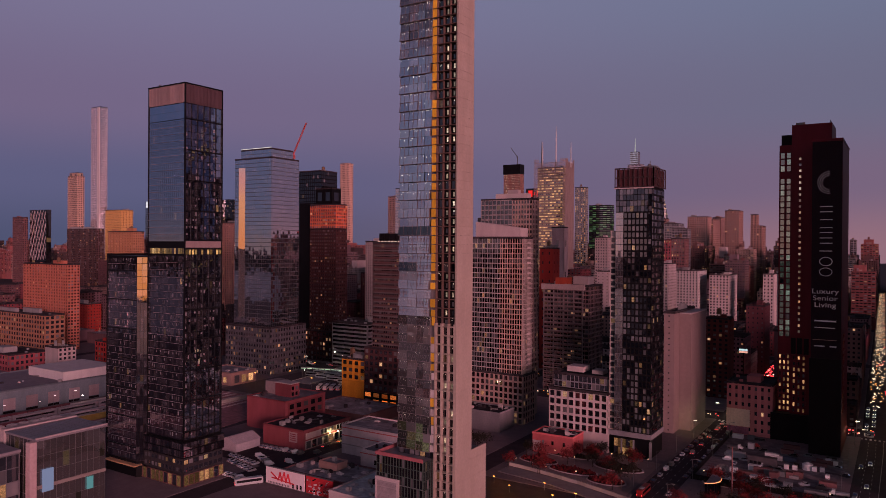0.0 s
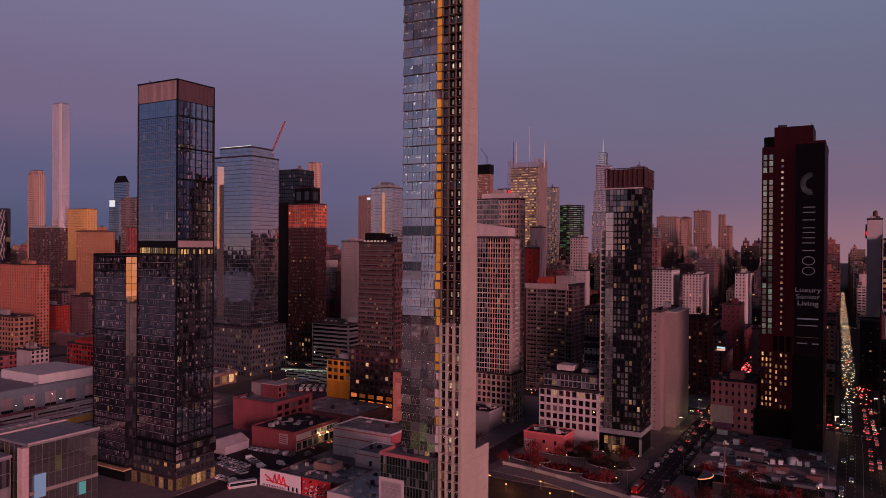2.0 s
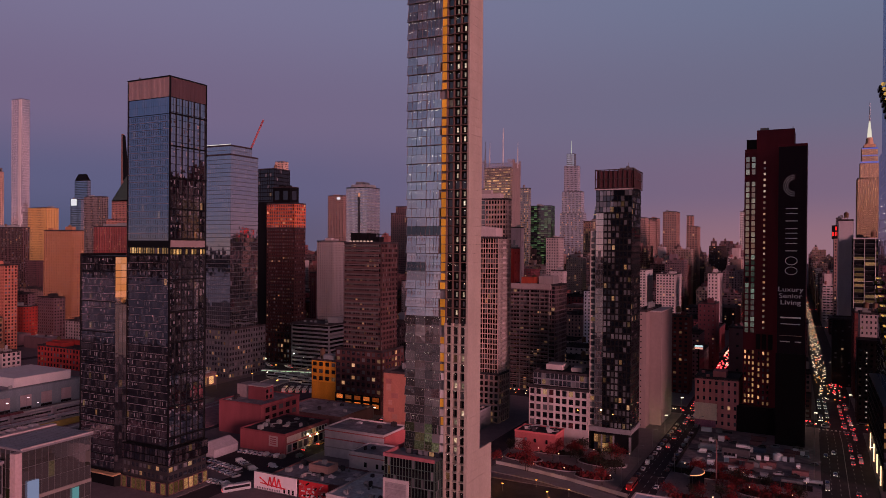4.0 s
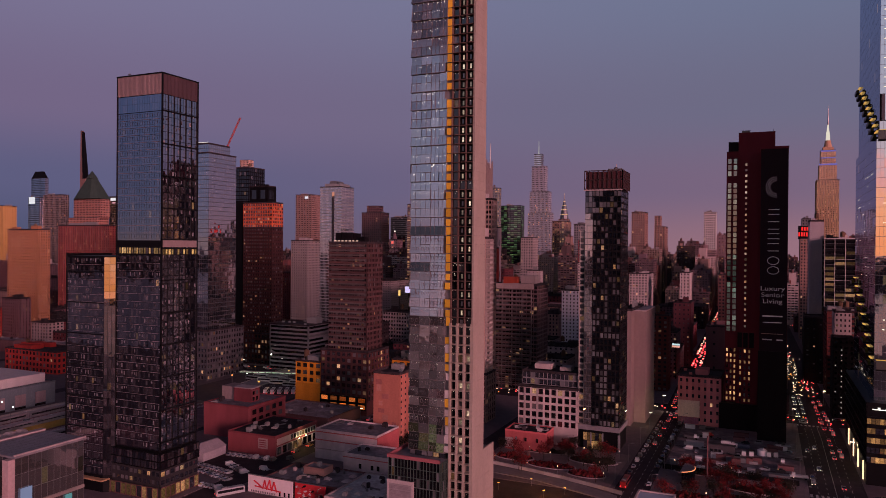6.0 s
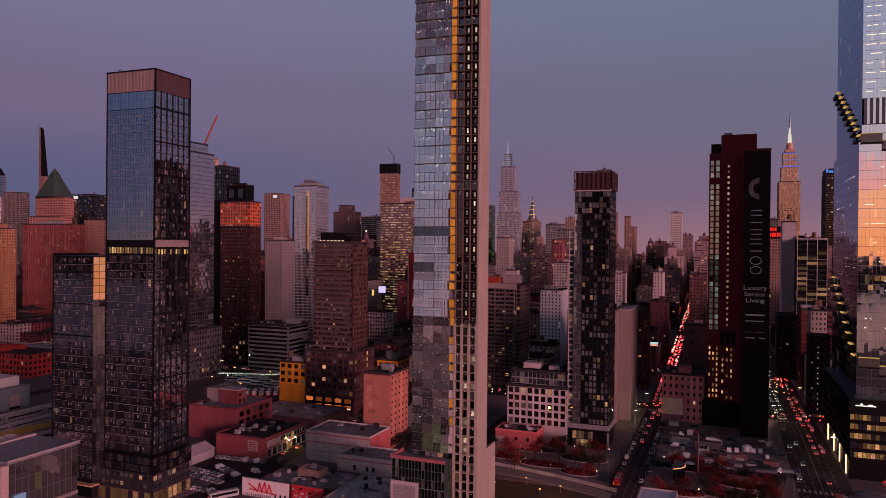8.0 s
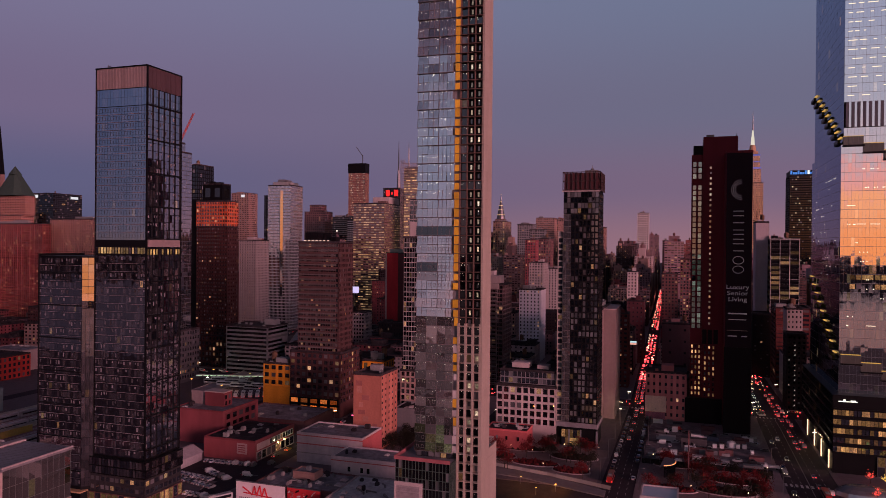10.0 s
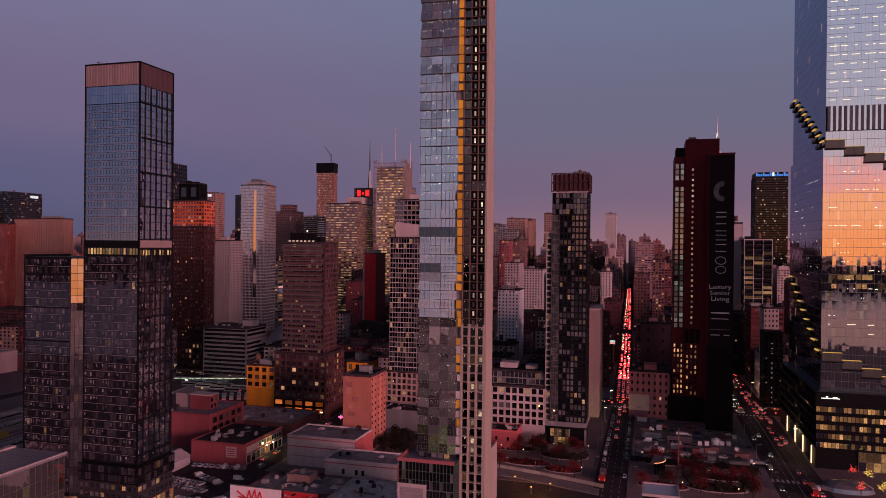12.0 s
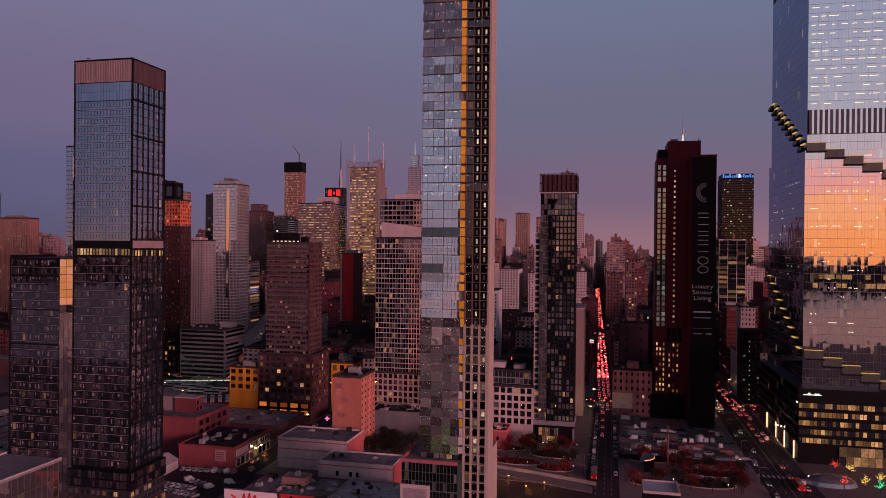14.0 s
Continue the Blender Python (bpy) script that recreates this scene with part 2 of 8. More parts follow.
UPN = {"f": ((1, 0), (0, -1)), "r": ((0, 1), (1, 0)), "l": ((0, -1), (-1, 0)), "b": ((-1, 0), (0, 1))}


def facade(bars, rest, pieces, limit, p, u, n, width, z0, z1, cols, rows, pier, sill, depth, owner, pmat, name="window_pane", skip=None, bay=None, lean=0.0):
    """Piers and spandrels stand proud of recessed panes. Panes go to pieces up to the limit, then into rest."""
    cw, rh = width / cols, (z1 - z0) / rows
    pw, sh = cw * pier, rh * sill
    for i in range(cols + 1):
        wide = pw if not bay or i % bay else pw * 2.2
        a = i * cw
        bars.slab(p, u, n, max(a - wide / 2, 0), min(a + wide / 2, width), -0.05, depth, z0, z1)
    for j in range(rows + 1):
        z = z0 + j * rh
        bars.slab(p, u, n, 0, width, -0.05, depth * 0.8, max(z - sh * 0.5, z0), min(z + sh * 0.5, z1))
    w, h = cw - pw, rh - sh
    rot = math.atan2(u[1], u[0])
    for j in range(rows):
        for i in range(cols):
            if skip and skip(i, j):
                continue
            a, z = (i + 0.5) * cw, z0 + (j + 0.5) * rh
            if pieces is not None and pieces[0] < limit:
                ob = new(name, pane_mesh(name, w, h, pmat[1]))
                o = root_of(owner)
                ob.location = (p[0] + u[0] * a + n[0] * 0.09 - o.x, p[1] + u[1] * a + n[1] * 0.09 - o.y, z - o.z)
                ob.rotation_euler = (rng.gauss(0, 0.002), 0, rot + rng.gauss(0, 0.002))
                ob.parent = owner
                pieces[0] += 1
            else:
                t1, t2 = rng.gauss(0, 0.0018) * w, rng.gauss(0, 0.0018) * h
                q = len(rest.v)
                for da, dz, off in ((-w / 2, -h / 2, 0.05 + lean - t1 - t2), (w / 2, -h / 2, 0.05 + lean + t1 - t2), (w / 2, h / 2, 0.05 + t1 + t2), (-w / 2, h / 2, 0.05 - t1 + t2)):
                    rest.v.append((p[0] + u[0] * (a + da) + n[0] * off, p[1] + u[1] * (a + da) + n[1] * off, z + dz))
                rest.f.append((q, q + 1, q + 2, q + 3))


def corner(face, x0, x1, y0, y1):
    return {"f": ((x0, y0), x1 - x0), "r": ((x1, y0), y1 - y0), "l": ((x0, y1), y1 - y0), "b": ((x1, y1), x1 - x0)}[face]


def building(name, label, x0, x1, y0, y1, z1, wmat, pmat, z0=0.0, storey=3.1, bay=3.0, pier=0.45, sill=0.42, depth=0.25, faces="fr", pieces=0, parent=None, roofmat=None, tanks=True, category="building", top=0.0, foot=0.0, bay_pier=None, group="", parapet=1.0, split=False):
    """A block with storeys, piers, recessed panes, a roof slab with parapet, and plant on the roof."""
    base = ((x0 + x1) / 2, (y0 + y1) / 2, z0)
    ob = parent or thing(name, base, label, category, group)
    bars, rest, count = Geo(), Geo(), [0]
    bars.box(x0, x1, y0, y1, z0, z1 - 0.3)
    joined = Geo()
    grid = Bits(ob, wmat) if pieces or split else joined
    za, zb = z0 + foot, z1 - top
    for f in faces:
        p, width = corner(f, x0, x1, y0, y1)
        facade(grid, rest, count, pieces, p, *UPN[f], width, za, zb, max(1, round(width / bay)), max(1, round((zb - za) / storey)), pier, sill, depth, ob, (glass_get(pmat, True), glass_get(pmat, False)), bay=bay_pier)
    if top:
        bars.box(x0 - depth, x1 + depth, y0 - depth, y1, zb + 0.01, z1 - 0.31)
    if foot:
        bars.box(x0 - depth * .5, x1 + depth * .5, y0 - depth * .5, y1, z0, za - 0.01)
    part("wall", bars, wmat, ob)
    if joined.v:
        solid, b = len(joined.f), len(joined.v)
        joined.v += rest.v
        joined.f += [tuple(i + b for i in f) for f in rest.f]
        skin = part("facade", joined, wmat, ob, kind="stuff")
        skin.data.materials.append(glass_get(pmat, True))
        skin.data.polygons.foreach_set("material_index", np.array([0] * solid + [1] * (len(joined.f) - solid), dtype=np.int32))
    else:
        part("window_panes", rest, glass_get(pmat, True), ob, kind="stuff")
    roof = Geo().box(x0 - depth, x1 + depth, y0 - depth, y1, z1 - 0.29, z1 - parapet + 0.9)
    for a in ((x0 - depth, x1 + depth, y0 - depth, y0 + 0.35), (x0 - depth, x1 + depth, y1 - 0.35, y1), (x0 - depth, x0 + 0.35, y0 + 0.35, y1 - 0.35), (x1 - 0.35, x1 + depth, y0 + 0.35, y1 - 0.35)):
        roof.box(*a, z1 - 0.28, z1 + parapet)
    house = category == "house"
    if not house:
        part("roof", roof, roofmat or MATS["tar"], ob)
    if tanks or house and y0 < 600:
        r = random.Random(int(x0 * 7 + y0 * 3))
        plant = roof if house else Geo()
        near, coat = y0 < 330 and not house, MATS["plant_grey"]
        w, d = x1 - x0, y1 - y0
        for k in range(r.randint(1, 3)):
            a, b = w * r.uniform(0.15, 0.4), d * r.uniform(0.15, 0.4)
            cx, cy = r.uniform(x0 + a / 2 + 1, x1 - a / 2 - 1), r.uniform(y0 + b / 2 + 1, y1 - b / 2 - 1)
            hut = Geo() if near else plant
            hut.box(cx - a / 2, cx + a / 2, cy - b / 2, cy + b / 2, z1 - 0.1, z1 + r.uniform(2, 4.5))
            if near:
                part("roof_hut", hut, coat, ob)
        for k in range(r.randint(2, 5)):
            cx, cy = r.uniform(x0 + 1.5, x1 - 1.5), r.uniform(y0 + 1.5, y1 - 1.5)
            unit = Geo() if near else plant
            unit.box(cx - 0.9, cx + 0.9, cy - 0.7, cy + 0.7, z1 - 0.1, z1 + 1.3)
            if near:
                part("cooling_unit", unit, coat, ob)
        finish = MATS["tar"] if house else r.choice((MATS["plant_grey"], wmat))
        if plant.v:
            part("roof" if house else "roof_plant", plant, finish, ob)
        if r.random() < (0.25 if house else 0.4):
            cx, cy = r.uniform(x0 + 3, x1 - 3), r.uniform(y0 + 3, y1 - 3)
            tank = Geo().tube(cx, cy, z1 + 2.5, z1 + 6, 1.7, n=10).tube(cx, cy, z1 + 6, z1 + 7.2, 1.8, 0.15, n=10)
            for sx in (-1, 1):
                for sy in (-1, 1):
                    tank.box(cx + sx - .12, cx + sx + .12, cy + sy - .12, cy + sy + .12, z1 - 0.1, z1 + 2.5)
            part("water_tank", tank, MATS["tank_wood"], ob, "wooden water tank on posts")
    return ob


GLASS = dict(
    dim=dict(lit=0.04, refl=0.02, power=0.7, curtain=0.15),
    flats=dict(lit=0.055, refl=0.03, power=0.7, curtain=0.2),
    warm=dict(lit=0.14, refl=0.10, power=0.8, curtain=0.2),
    office=dict(lit=0.42, refl=0.12, power=0.7, lamp=(1.0, 0.56, 0.28), curtain=0.1),
    green=dict(lit=0.6, refl=0.10, power=0.32, lamp=(0.32, 0.60, 0.32), hue2=(0.45, 0.62, 0.25), curtain=0.05),
    mirror=dict(lit=0.004, refl=0.60, power=0.4, curtain=0.08, wave=0.003),
    tower=dict(lit=0.012, refl=0.27, power=0.7, curtain=0.5, tint=(0.010, 0.009, 0.012), blind=(0.075, 0.066, 0.075), mirror=(0.90, 0.86, 0.94), wave=0.03),
    tower_up=dict(lit=0.012, refl=0.47, power=0.6, curtain=0.5, tint=(0.008, 0.009, 0.014), blind=(0.065, 0.06, 0.068), mirror=(0.82, 0.89, 1.0), wave=0.008),
    facet=dict(lit=0.0, refl=0.40, curtain=0.3, tint=(0.012, 0.011, 0.013), blind=(0.2, 0.18, 0.19), wave=0.004),
    # pale glass with the framed tower's sky reflection in its tint
    sky_pale=dict(lit=0.02, refl=0.36, power=0.5, curtain=0.4, tint=(0.05, 0.048, 0.052), blind=(0.14, 0.13, 0.135), wave=0.008, mirror=(0.95, 0.92, 0.96)),
    rows=dict(lit=0.62, refl=0.14, power=0.62, lamp=(1.0, 0.52, 0.24), hue2=(1.0, 0.62, 0.34), curtain=0.1, tint=(0.02, 0.015, 0.015)),
    gold=dict(lit=0.78, refl=0.12, power=0.95, lamp=(1.0, 0.58, 0.24), hue2=(1.0, 0.5, 0.18), curtain=0.1),
    strips=dict(lit=0.34, refl=0.12, power=0.5, lamp=(1.0, 0.56, 0.28), curtain=0.0, tint=(0.01, 0.01, 0.013)),
    spandrel=dict(lit=0.0, refl=0.20, curtain=0.0, tint=(0.010, 0.009, 0.011), mirror=(0.86, 0.88, 1.0)),
    dark=dict(lit=0.03, refl=0.05, power=0.45, curtain=0.1, tint=(0.006, 0.006, 0.008)),
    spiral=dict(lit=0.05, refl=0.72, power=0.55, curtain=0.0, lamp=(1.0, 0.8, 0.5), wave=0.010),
    ct_up=dict(lit=0.0, refl=0.42, curtain=0.45, sparks=5.0, wave=0.03, tint=(0.06, 0.057, 0.06)),
    ct_mid=dict(lit=0.0, refl=0.36, curtain=0.6, sparks=0.5, wave=0.03, tint=(0.09, 0.06, 0.06)),
    ct_low=dict(lit=0.02, refl=0.17, curtain=0.5, power=0.3, sparks=0.9, wave=0.03, blind=(0.15, 0.135, 0.135), tint=(0.045, 0.041, 0.042), lamp=(0.8, 0.85, 0.4), hue2=(1.0, 0.7, 0.4)),
    ct_base=dict(lit=0.5, refl=0.12, curtain=0.2, power=0.14, wave=0.03, tint=(0.02, 0.022, 0.02), lamp=(0.80, 0.74, 0.42), hue2=(1.0, 0.66, 0.36)),
    bay_lit=dict(lit=0.7, refl=0.05, curtain=0.6, power=0.9, sparks=4.0, tint=(0.02, 0.018, 0.018), lamp=(1.0, 0.82, 0.62), hue2=(1.0, 0.7, 0.45)),
    bays=dict(lit=0.05, refl=0.03, curtain=0.08, power=0.35, sparks=1.6, tint=(0.003, 0.002, 0.003)),
    lobby=dict(lit=0.7, refl=0.10, power=0.5, curtain=0.0, lamp=(1.0, 0.52, 0.20)),
    evening=dict(lit=0.7, refl=0.06, power=1.0, lamp=(1.0, 0.50, 0.22), curtain=0.2),
    pin=dict(lit=0.95, refl=0.08, power=0.6, lamp=(1.0, 0.75, 0.6), curtain=0.1),
    cool=dict(lit=0.92, refl=0.10, power=0.22, lamp=(0.80, 0.86, 0.72), hue2=(0.62, 0.80, 0.66), curtain=0.3),
    podium=dict(lit=0.62, refl=0.10, power=0.85, lamp=(1.0, 0.48, 0.16), curtain=0.0),
    sheen=dict(lit=0.04, refl=0.06, power=0.5, curtain=0.45, tint=(0.004, 0.005, 0.007), blind=(0.19, 0.19, 0.205), mirror=(0.62, 0.68, 0.85)),
    dusk=dict(lit=0.05, refl=0.09, power=0.5, curtain=0.25, tint=(0.004, 0.0045, 0.007), blind=(0.13, 0.12, 0.13)),
    night=dict(lit=0.09, refl=0.0, power=0.8, curtain=0.05, tint=(0.003, 0.003, 0.004), lamp=(1.0, 0.88, 0.7), hue2=(1.0, 0.72, 0.45)),
    # terrace tower's flank: same glass, dim blue reflection set by its mirror colour
    spiral_dim_side=dict(lit=0.02, refl=0.30, power=0.55, curtain=0.0, lamp=(1.0, 0.8, 0.5), wave=0.006, mirror=(0.62, 0.72, 0.95), tint=(0.012, 0.013, 0.018)),
)


def glass_get(key, island):
    return glass(key, island=island, **GLASS[key])


wall("tar", (0.060, 0.046, 0.054), 0.9, 0.5, dirt=0.8)
wall("plant_grey", (0.30, 0.28, 0.29), 0.6, 2.0, dirt=0.4)
wall("tank_wood", (0.16, 0.09, 0.06), 0.8, 4.0)
CONCRETE = wall("concrete", (0.42, 0.36, 0.34), 0.85, 1.5, dirt=0.25)
PALE = wall("pale_stone", (0.48, 0.385, 0.39), 0.8, 2.0)
BRICK = wall("red_brick", (0.27, 0.068, 0.082), 0.85, 5.0)
BROWN = wall("brown_brick", (0.17, 0.078, 0.082), 0.85, 5.0)
TAN = wall("tan_brick", (0.37, 0.21, 0.185), 0.85, 4.0)
PINK = wall("pink_render", (0.54, 0.195, 0.15), 0.85, 1.0)
CORAL = wall("coral_paint", (0.52, 0.12, 0.13), 0.8, 1.5)
YELLOW = wall("yellow_paint", (0.80, 0.30, 0.03), 0.7, 1.5)
WHITE = wall("white_paint", (0.55, 0.49, 0.50), 0.7, 1.5, dirt=0.25)
GREY = wall("grey_cladding", (0.22, 0.20, 0.22), 0.6, 1.0)
MULLION = wall("dark_mullion", (0.010, 0.009, 0.011), 0.55, 6.0, metal=0.3, bump=0.05)
STEEL = wall("steel_frame", (0.16, 0.15, 0.16), 0.45, 3.0, metal=0.5, bump=0.05)
MAROON = wall("maroon_cladding", (0.17, 0.016, 0.030), 0.55, 2.0, bump=0.08)
BLACK = wall("black_banner", (0.007, 0.003, 0.005), 0.6, 2.0, bump=0.03, dirt=0.2)
GOLD = wall("gold_board", (0.80, 0.46, 0.05), 0.6, 2.0, dirt=0.3)
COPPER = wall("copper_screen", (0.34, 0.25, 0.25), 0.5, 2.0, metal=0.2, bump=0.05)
# darker copy of the copper: the crown side's shade is in this colour
SHADED_COPPER = wall("shaded_copper_mesh", (0.115, 0.070, 0.080), 0.5, 2.0, metal=0.2, bump=0.05)
ROOFGREY = wall("roof_membrane", (0.38, 0.335, 0.37), 0.85, 0.45, dirt=0.85, stain=0.03)
ASPHALT = wall("asphalt", (0.058, 0.042, 0.051), 0.85, 1.5, dirt=0.5)
PAVING = wall("paving", (0.205, 0.155, 0.170), 0.85, 1.0, dirt=0.35)
SOIL = wall("planting_bed", (0.060, 0.020, 0.020), 0.95, 1.5, dirt=0.6)
TAN_SIDE = wall("tan_side", (0.42, 0.27, 0.25), 0.85, 2.0)

# ---- ground ----
ground = solo("ground", Geo().box(-9000, 9000, -120, 9000, -2, -0.15), ASPHALT, "dark asphalt ground sheet of the city", "ground", "structure")
water = solo("water", Geo().box(-9000, 9000, -9000, -120, -3, -1.5), glass("river", tint=(0.01, 0.012, 0.016), refl=0.02, lit=0.0, curtain=0.0, rough=0.25, wave=0.10, mirror=(0.92, 0.64, 0.54)), "dark rippled river water", "water", "structure")
shore = Geo()
for i in range(60):
    shore.box(-6000 + i * 200, -5795 + i * 200, -2200 - 60 * (i % 3), -1400 - 25 * (i % 4), -1.4, 42 + 22 * abs(math.sin(i * 1.7)))
solo("backdrop_shore", shore, wall("far_shore", (0.05, 0.04, 0.05), 0.9, 0.05), "low dark wooded bluff across the river", "backdrop", "structure")


# ---- streets and pavements ----
def street_x(k, y):
    """Middle of the street k blocks over, as it runs away."""
    return -87.5 + 79.5 * k - 0.022 * max(0, y - 420)


AVENUES = [(238, 264), (455, 477), (722, 746), (1040, 1064), (1330, 1356), (1600, 1628), (1880, 1906), (2160, 2190)]
ROADHALF = {0: 6.8, 1: 11.0}


def block_quad(k, y0, y1):
    """Corners of the block between street k-1 and street k."""
    def left(y):
        return street_x(k - 1, y) + ROADHALF.get(k - 1, 6.0)

    def right(y):
        return street_x(k, y) - ROADHALF.get(k, 6.0)
    return [(left(y0), y0), (right(y0), y0), (right(y1), y1), (left(y1), y1)]


pavement = thing("pavement", (-100, 700, -0.15), "grey concrete pavements round the city blocks", "pavement", kind="structure")
for k in range(-14, 6):
    for (a, b), (c, d) in zip([(-60, 120)] + AVENUES[:3], AVENUES[:4]):
        if k == 0 and b > 230 and b < 300:
            g = Geo().prism([(-161, 284), (-95, 284), (-95, 455), (-161, 455)], -0.15, 0.0)
        else:
            g = Geo().prism(block_quad(k, b, c), -0.15, 0.0)
        part("slab", g, PAVING, pavement)


# ---- centre tower: slim hotel still under construction ----
def centre_tower():
    x0, x1, y0, y1, H = -147.6, -124.4, 203.0, 213.4, 206.0
    s = 3.04
    t = thing("slim_tower", ((x0 + x1) / 2, 208, 0), "slim unfinished tower, overlapping glass panels beside open concrete bays", "tower")
    part("core", Geo().box(x0 + 0.7, -132.95, y0 + 0.9, y1, 33, H), GREY, t)
    part("bay_core", Geo().box(-132.9, x1 - 0.65, y0 + 1.35, y1 - 0.02, 77, H), MULLION, t)
    part("bay_core", Geo().box(-132.9, x1 - 0.65, y0 + 1.3, y1 - 0.02, 0, 77), wall("cast_wall", (0.39, 0.315, 0.275), 0.85, 1.2, dirt=0.25, vary=0.02), t)
    # south shear wall, cast storey by storey
    side_mesh = {}
    for j in range(int(H / s)):
        z = j * s
        deep = y1 if z > 33 else 223.5
        key = z > 33
        if key not in side_mesh:
            side_mesh[key] = Geo().box(-0.6, 0, 0, deep - y0, 0.01, s - 0.02).mesh("wall_lift")
            side_mesh[key].materials.append(wall("cast_wall", (0.46, 0.385, 0.33), 0.85, 1.2, dirt=0.25, vary=0.02))
        ob = new("wall_lift", side_mesh[key])
        ob.location = Vector((x1 + rng.uniform(-0.02, 0.02), y0, z)) - t.location
        ob.parent = t
    part("podium_core", Geo().box(-147, x1 - 0.7, y1 + 0.1, 223.4, 0, 32), GREY, t)
    # open bays: slab edges, columns, dark windows
    for j in range(1, int(H / s) + 1):
        part("floor_slab", Geo().box(-133.0, x1 - 0.62, y0 - 0.15, y0 + 1.7, j * s - 0.11, j * s + 0.11), wall("cast_wall", (0.44, 0.37, 0.32)) if j * s < 77 else wall("slab_edge", (0.15, 0.092, 0.082), 0.85, 2.0), t)
    for x in (-132.75, -130.3, -127.75, -125.2):
        part("column", Geo().box(x - 0.14, x + 0.14, y0 + 0.2, y0 + 1.2, 77, H), wall("slab_edge", (0.15, 0.092, 0.082)), t)
        part("column", Geo().box(x - 0.3, x + 0.3, y0 - 0.05, y0 + 1.2, 0, 77), wall("cast_wall", (0.44, 0.37, 0.32)), t)
    r = random.Random(3)
    for j in range(int(H / s)):
        for a, b in ((-132.5, -130.5), (-130.0, -128.0), (-127.4, -125.4)):
            z_up = j * s > 77
            dark = a < -132 or j % 9 == 4 and r.random() < 0.5 or not z_up and r.random() < 0.75
            ob = new("bay_window", pane_mesh(("bay_window" if z_up else "bay_window_low") if dark else "bay_light", b - a if dark else (b - a) * (0.3 if z_up else 0.5), s - 0.5 if dark else s - 1.5, glass_get("bays" if dark else "bay_lit", False)))
            ob.location = Vector(((a + b) / 2, y0 + 1.0 + r.uniform(0, 0.2), j * s + s / 2)) - t.location
            ob.parent = t
    # glass panels: each pair of storeys leans out over the next like a shingle
    frames = Geo()
    for j in range(11, int(H / s)):
        z, low = j * s, j % 2 == 1
        zone = "ct_up" if z > 118 else "ct_mid" if z > 76 else "ct_low" if z > 41 else "ct_base"
        if z > 197:
            zone = "mirror"
        fall = 0.26 if z > 77 else 0.12
        out = 0.55 if low else 0.28
        if 104.5 < z < 107.5:
            zone = "dark"
        for c, (a, b) in enumerate(((x0, -143.9), (-143.9, -140.2), (-140.05, -137.2), (-137.2, -134.5 - r.choice((0, 0, 0.7))))):
            mat = zone
            if c % 2 == 0:
                swap = r.random()
            if c < 2 and 89 < z < 94.5:
                mat = "dark"
            if z < 76 and swap < 0.16:
                mat = "ct_mid" if c > 1 else "dark"
            if 60 < z < 118 and swap > 0.93:
                mat = "ct_low"
            grow = -0.3 if c == 0 and low else 0
            tl, tr, tt = r.gauss(0, 0.05), r.gauss(0, 0.05), r.gauss(0, 0.05)
            g = Geo().hexa([(a + grow, y0 - out + tl, z + 0.04), (b, y0 - out + tr, z + 0.04), (b, y0 + 0.4, z + 0.04), (a + grow, y0 + 0.4, z + 0.04), (a + grow * 0.5, y0 - out + fall + tl + tt, z + s - 0.04), (b, y0 - out + fall + tr + tt, z + s - 0.04), (b, y0 + 0.4, z + s - 0.04), (a + grow * 0.5, y0 + 0.4, z + s - 0.04)])
            ob = part("glass_panel", g, glass_get(mat, False), t)
            # opening light and seams on each panel
            n = 2
            for i in range(n + 1):
                xx = a + (b - a) * i / n
                frames.hexa([(xx - .05, y0 - out - 0.05, z), (xx + .05, y0 - out - 0.05, z), (xx + .05, y0, z), (xx - .05, y0, z), (xx - .05, y0 - out + 0.21, z + s), (xx + .05, y0 - out + 0.21, z + s), (xx + .05, y0, z + s), (xx - .05, y0, z + s)])
            for xm in (a + (b - a) * 0.26, a + (b - a) * 0.74) if z < 104 else ():
                for dx0, dx1, dz0, dz1 in ((-.42, .42, 1.0, 1.05), (-.42, .42, 2.0, 2.05), (-.42, -.37, 1.0, 2.05), (.37, .42, 1.0, 2.05)):
                    yy = y0 - out + 0.26 * 1.4 / s - 0.07
                    frames.box(xm + dx0, xm + dx1, yy - 0.04, yy + 0.1, z + dz0, z + dz1)
        if low:
            frames.box(-140.2, -134.2, y0 - 0.58, y0 + 0.3, z - 0.16, z + 0.03)
        else:
            frames.box(x0 - 0.2, -140.1, y0 - 0.3, y0 + 0.3, z - 0.16, z + 0.03)
        if low:
            frames.box(x0 - 0.35, -140.25, y0 - 0.62, y0 + 0.3, z - 0.1, z + 0.03)
    part("panel_frames", frames, wall("panel_frame", (0.14, 0.12, 0.13), 0.5, 3.0), t)
    # yellow insulation boards between the glass and the bays
    for j in range(11, int(H / s)):
        if r.random() < 0.95:
            w = r.choice((1.5, 1.6, 1.8) if 77 < j * s < 150 else (1.2, 1.5, 1.7, 2.4))
            za, low = j * s + 0.15, j * s < 76
            part("insulation_board", Geo().box(-133.0 - w, -132.95, y0 + 0.1, y0 + 0.25, za, za + r.choice((2.2, 2.7, 2.8))), WHITE if r.random() < (0.6 if low else 0.05) else GOLD, t)
    part("end_wall", Geo().box(x0 + 0.3, x0 + 0.7, y0 + 0.4, y1, 33, H), GREY, t)
    # podium with ribbed glass and a grey louvre
    pg, pr = Geo().box(-152.4, -133.4, 197.2, 223, 0, 31.4), Geo()
    part("podium", pg, GREY, t)
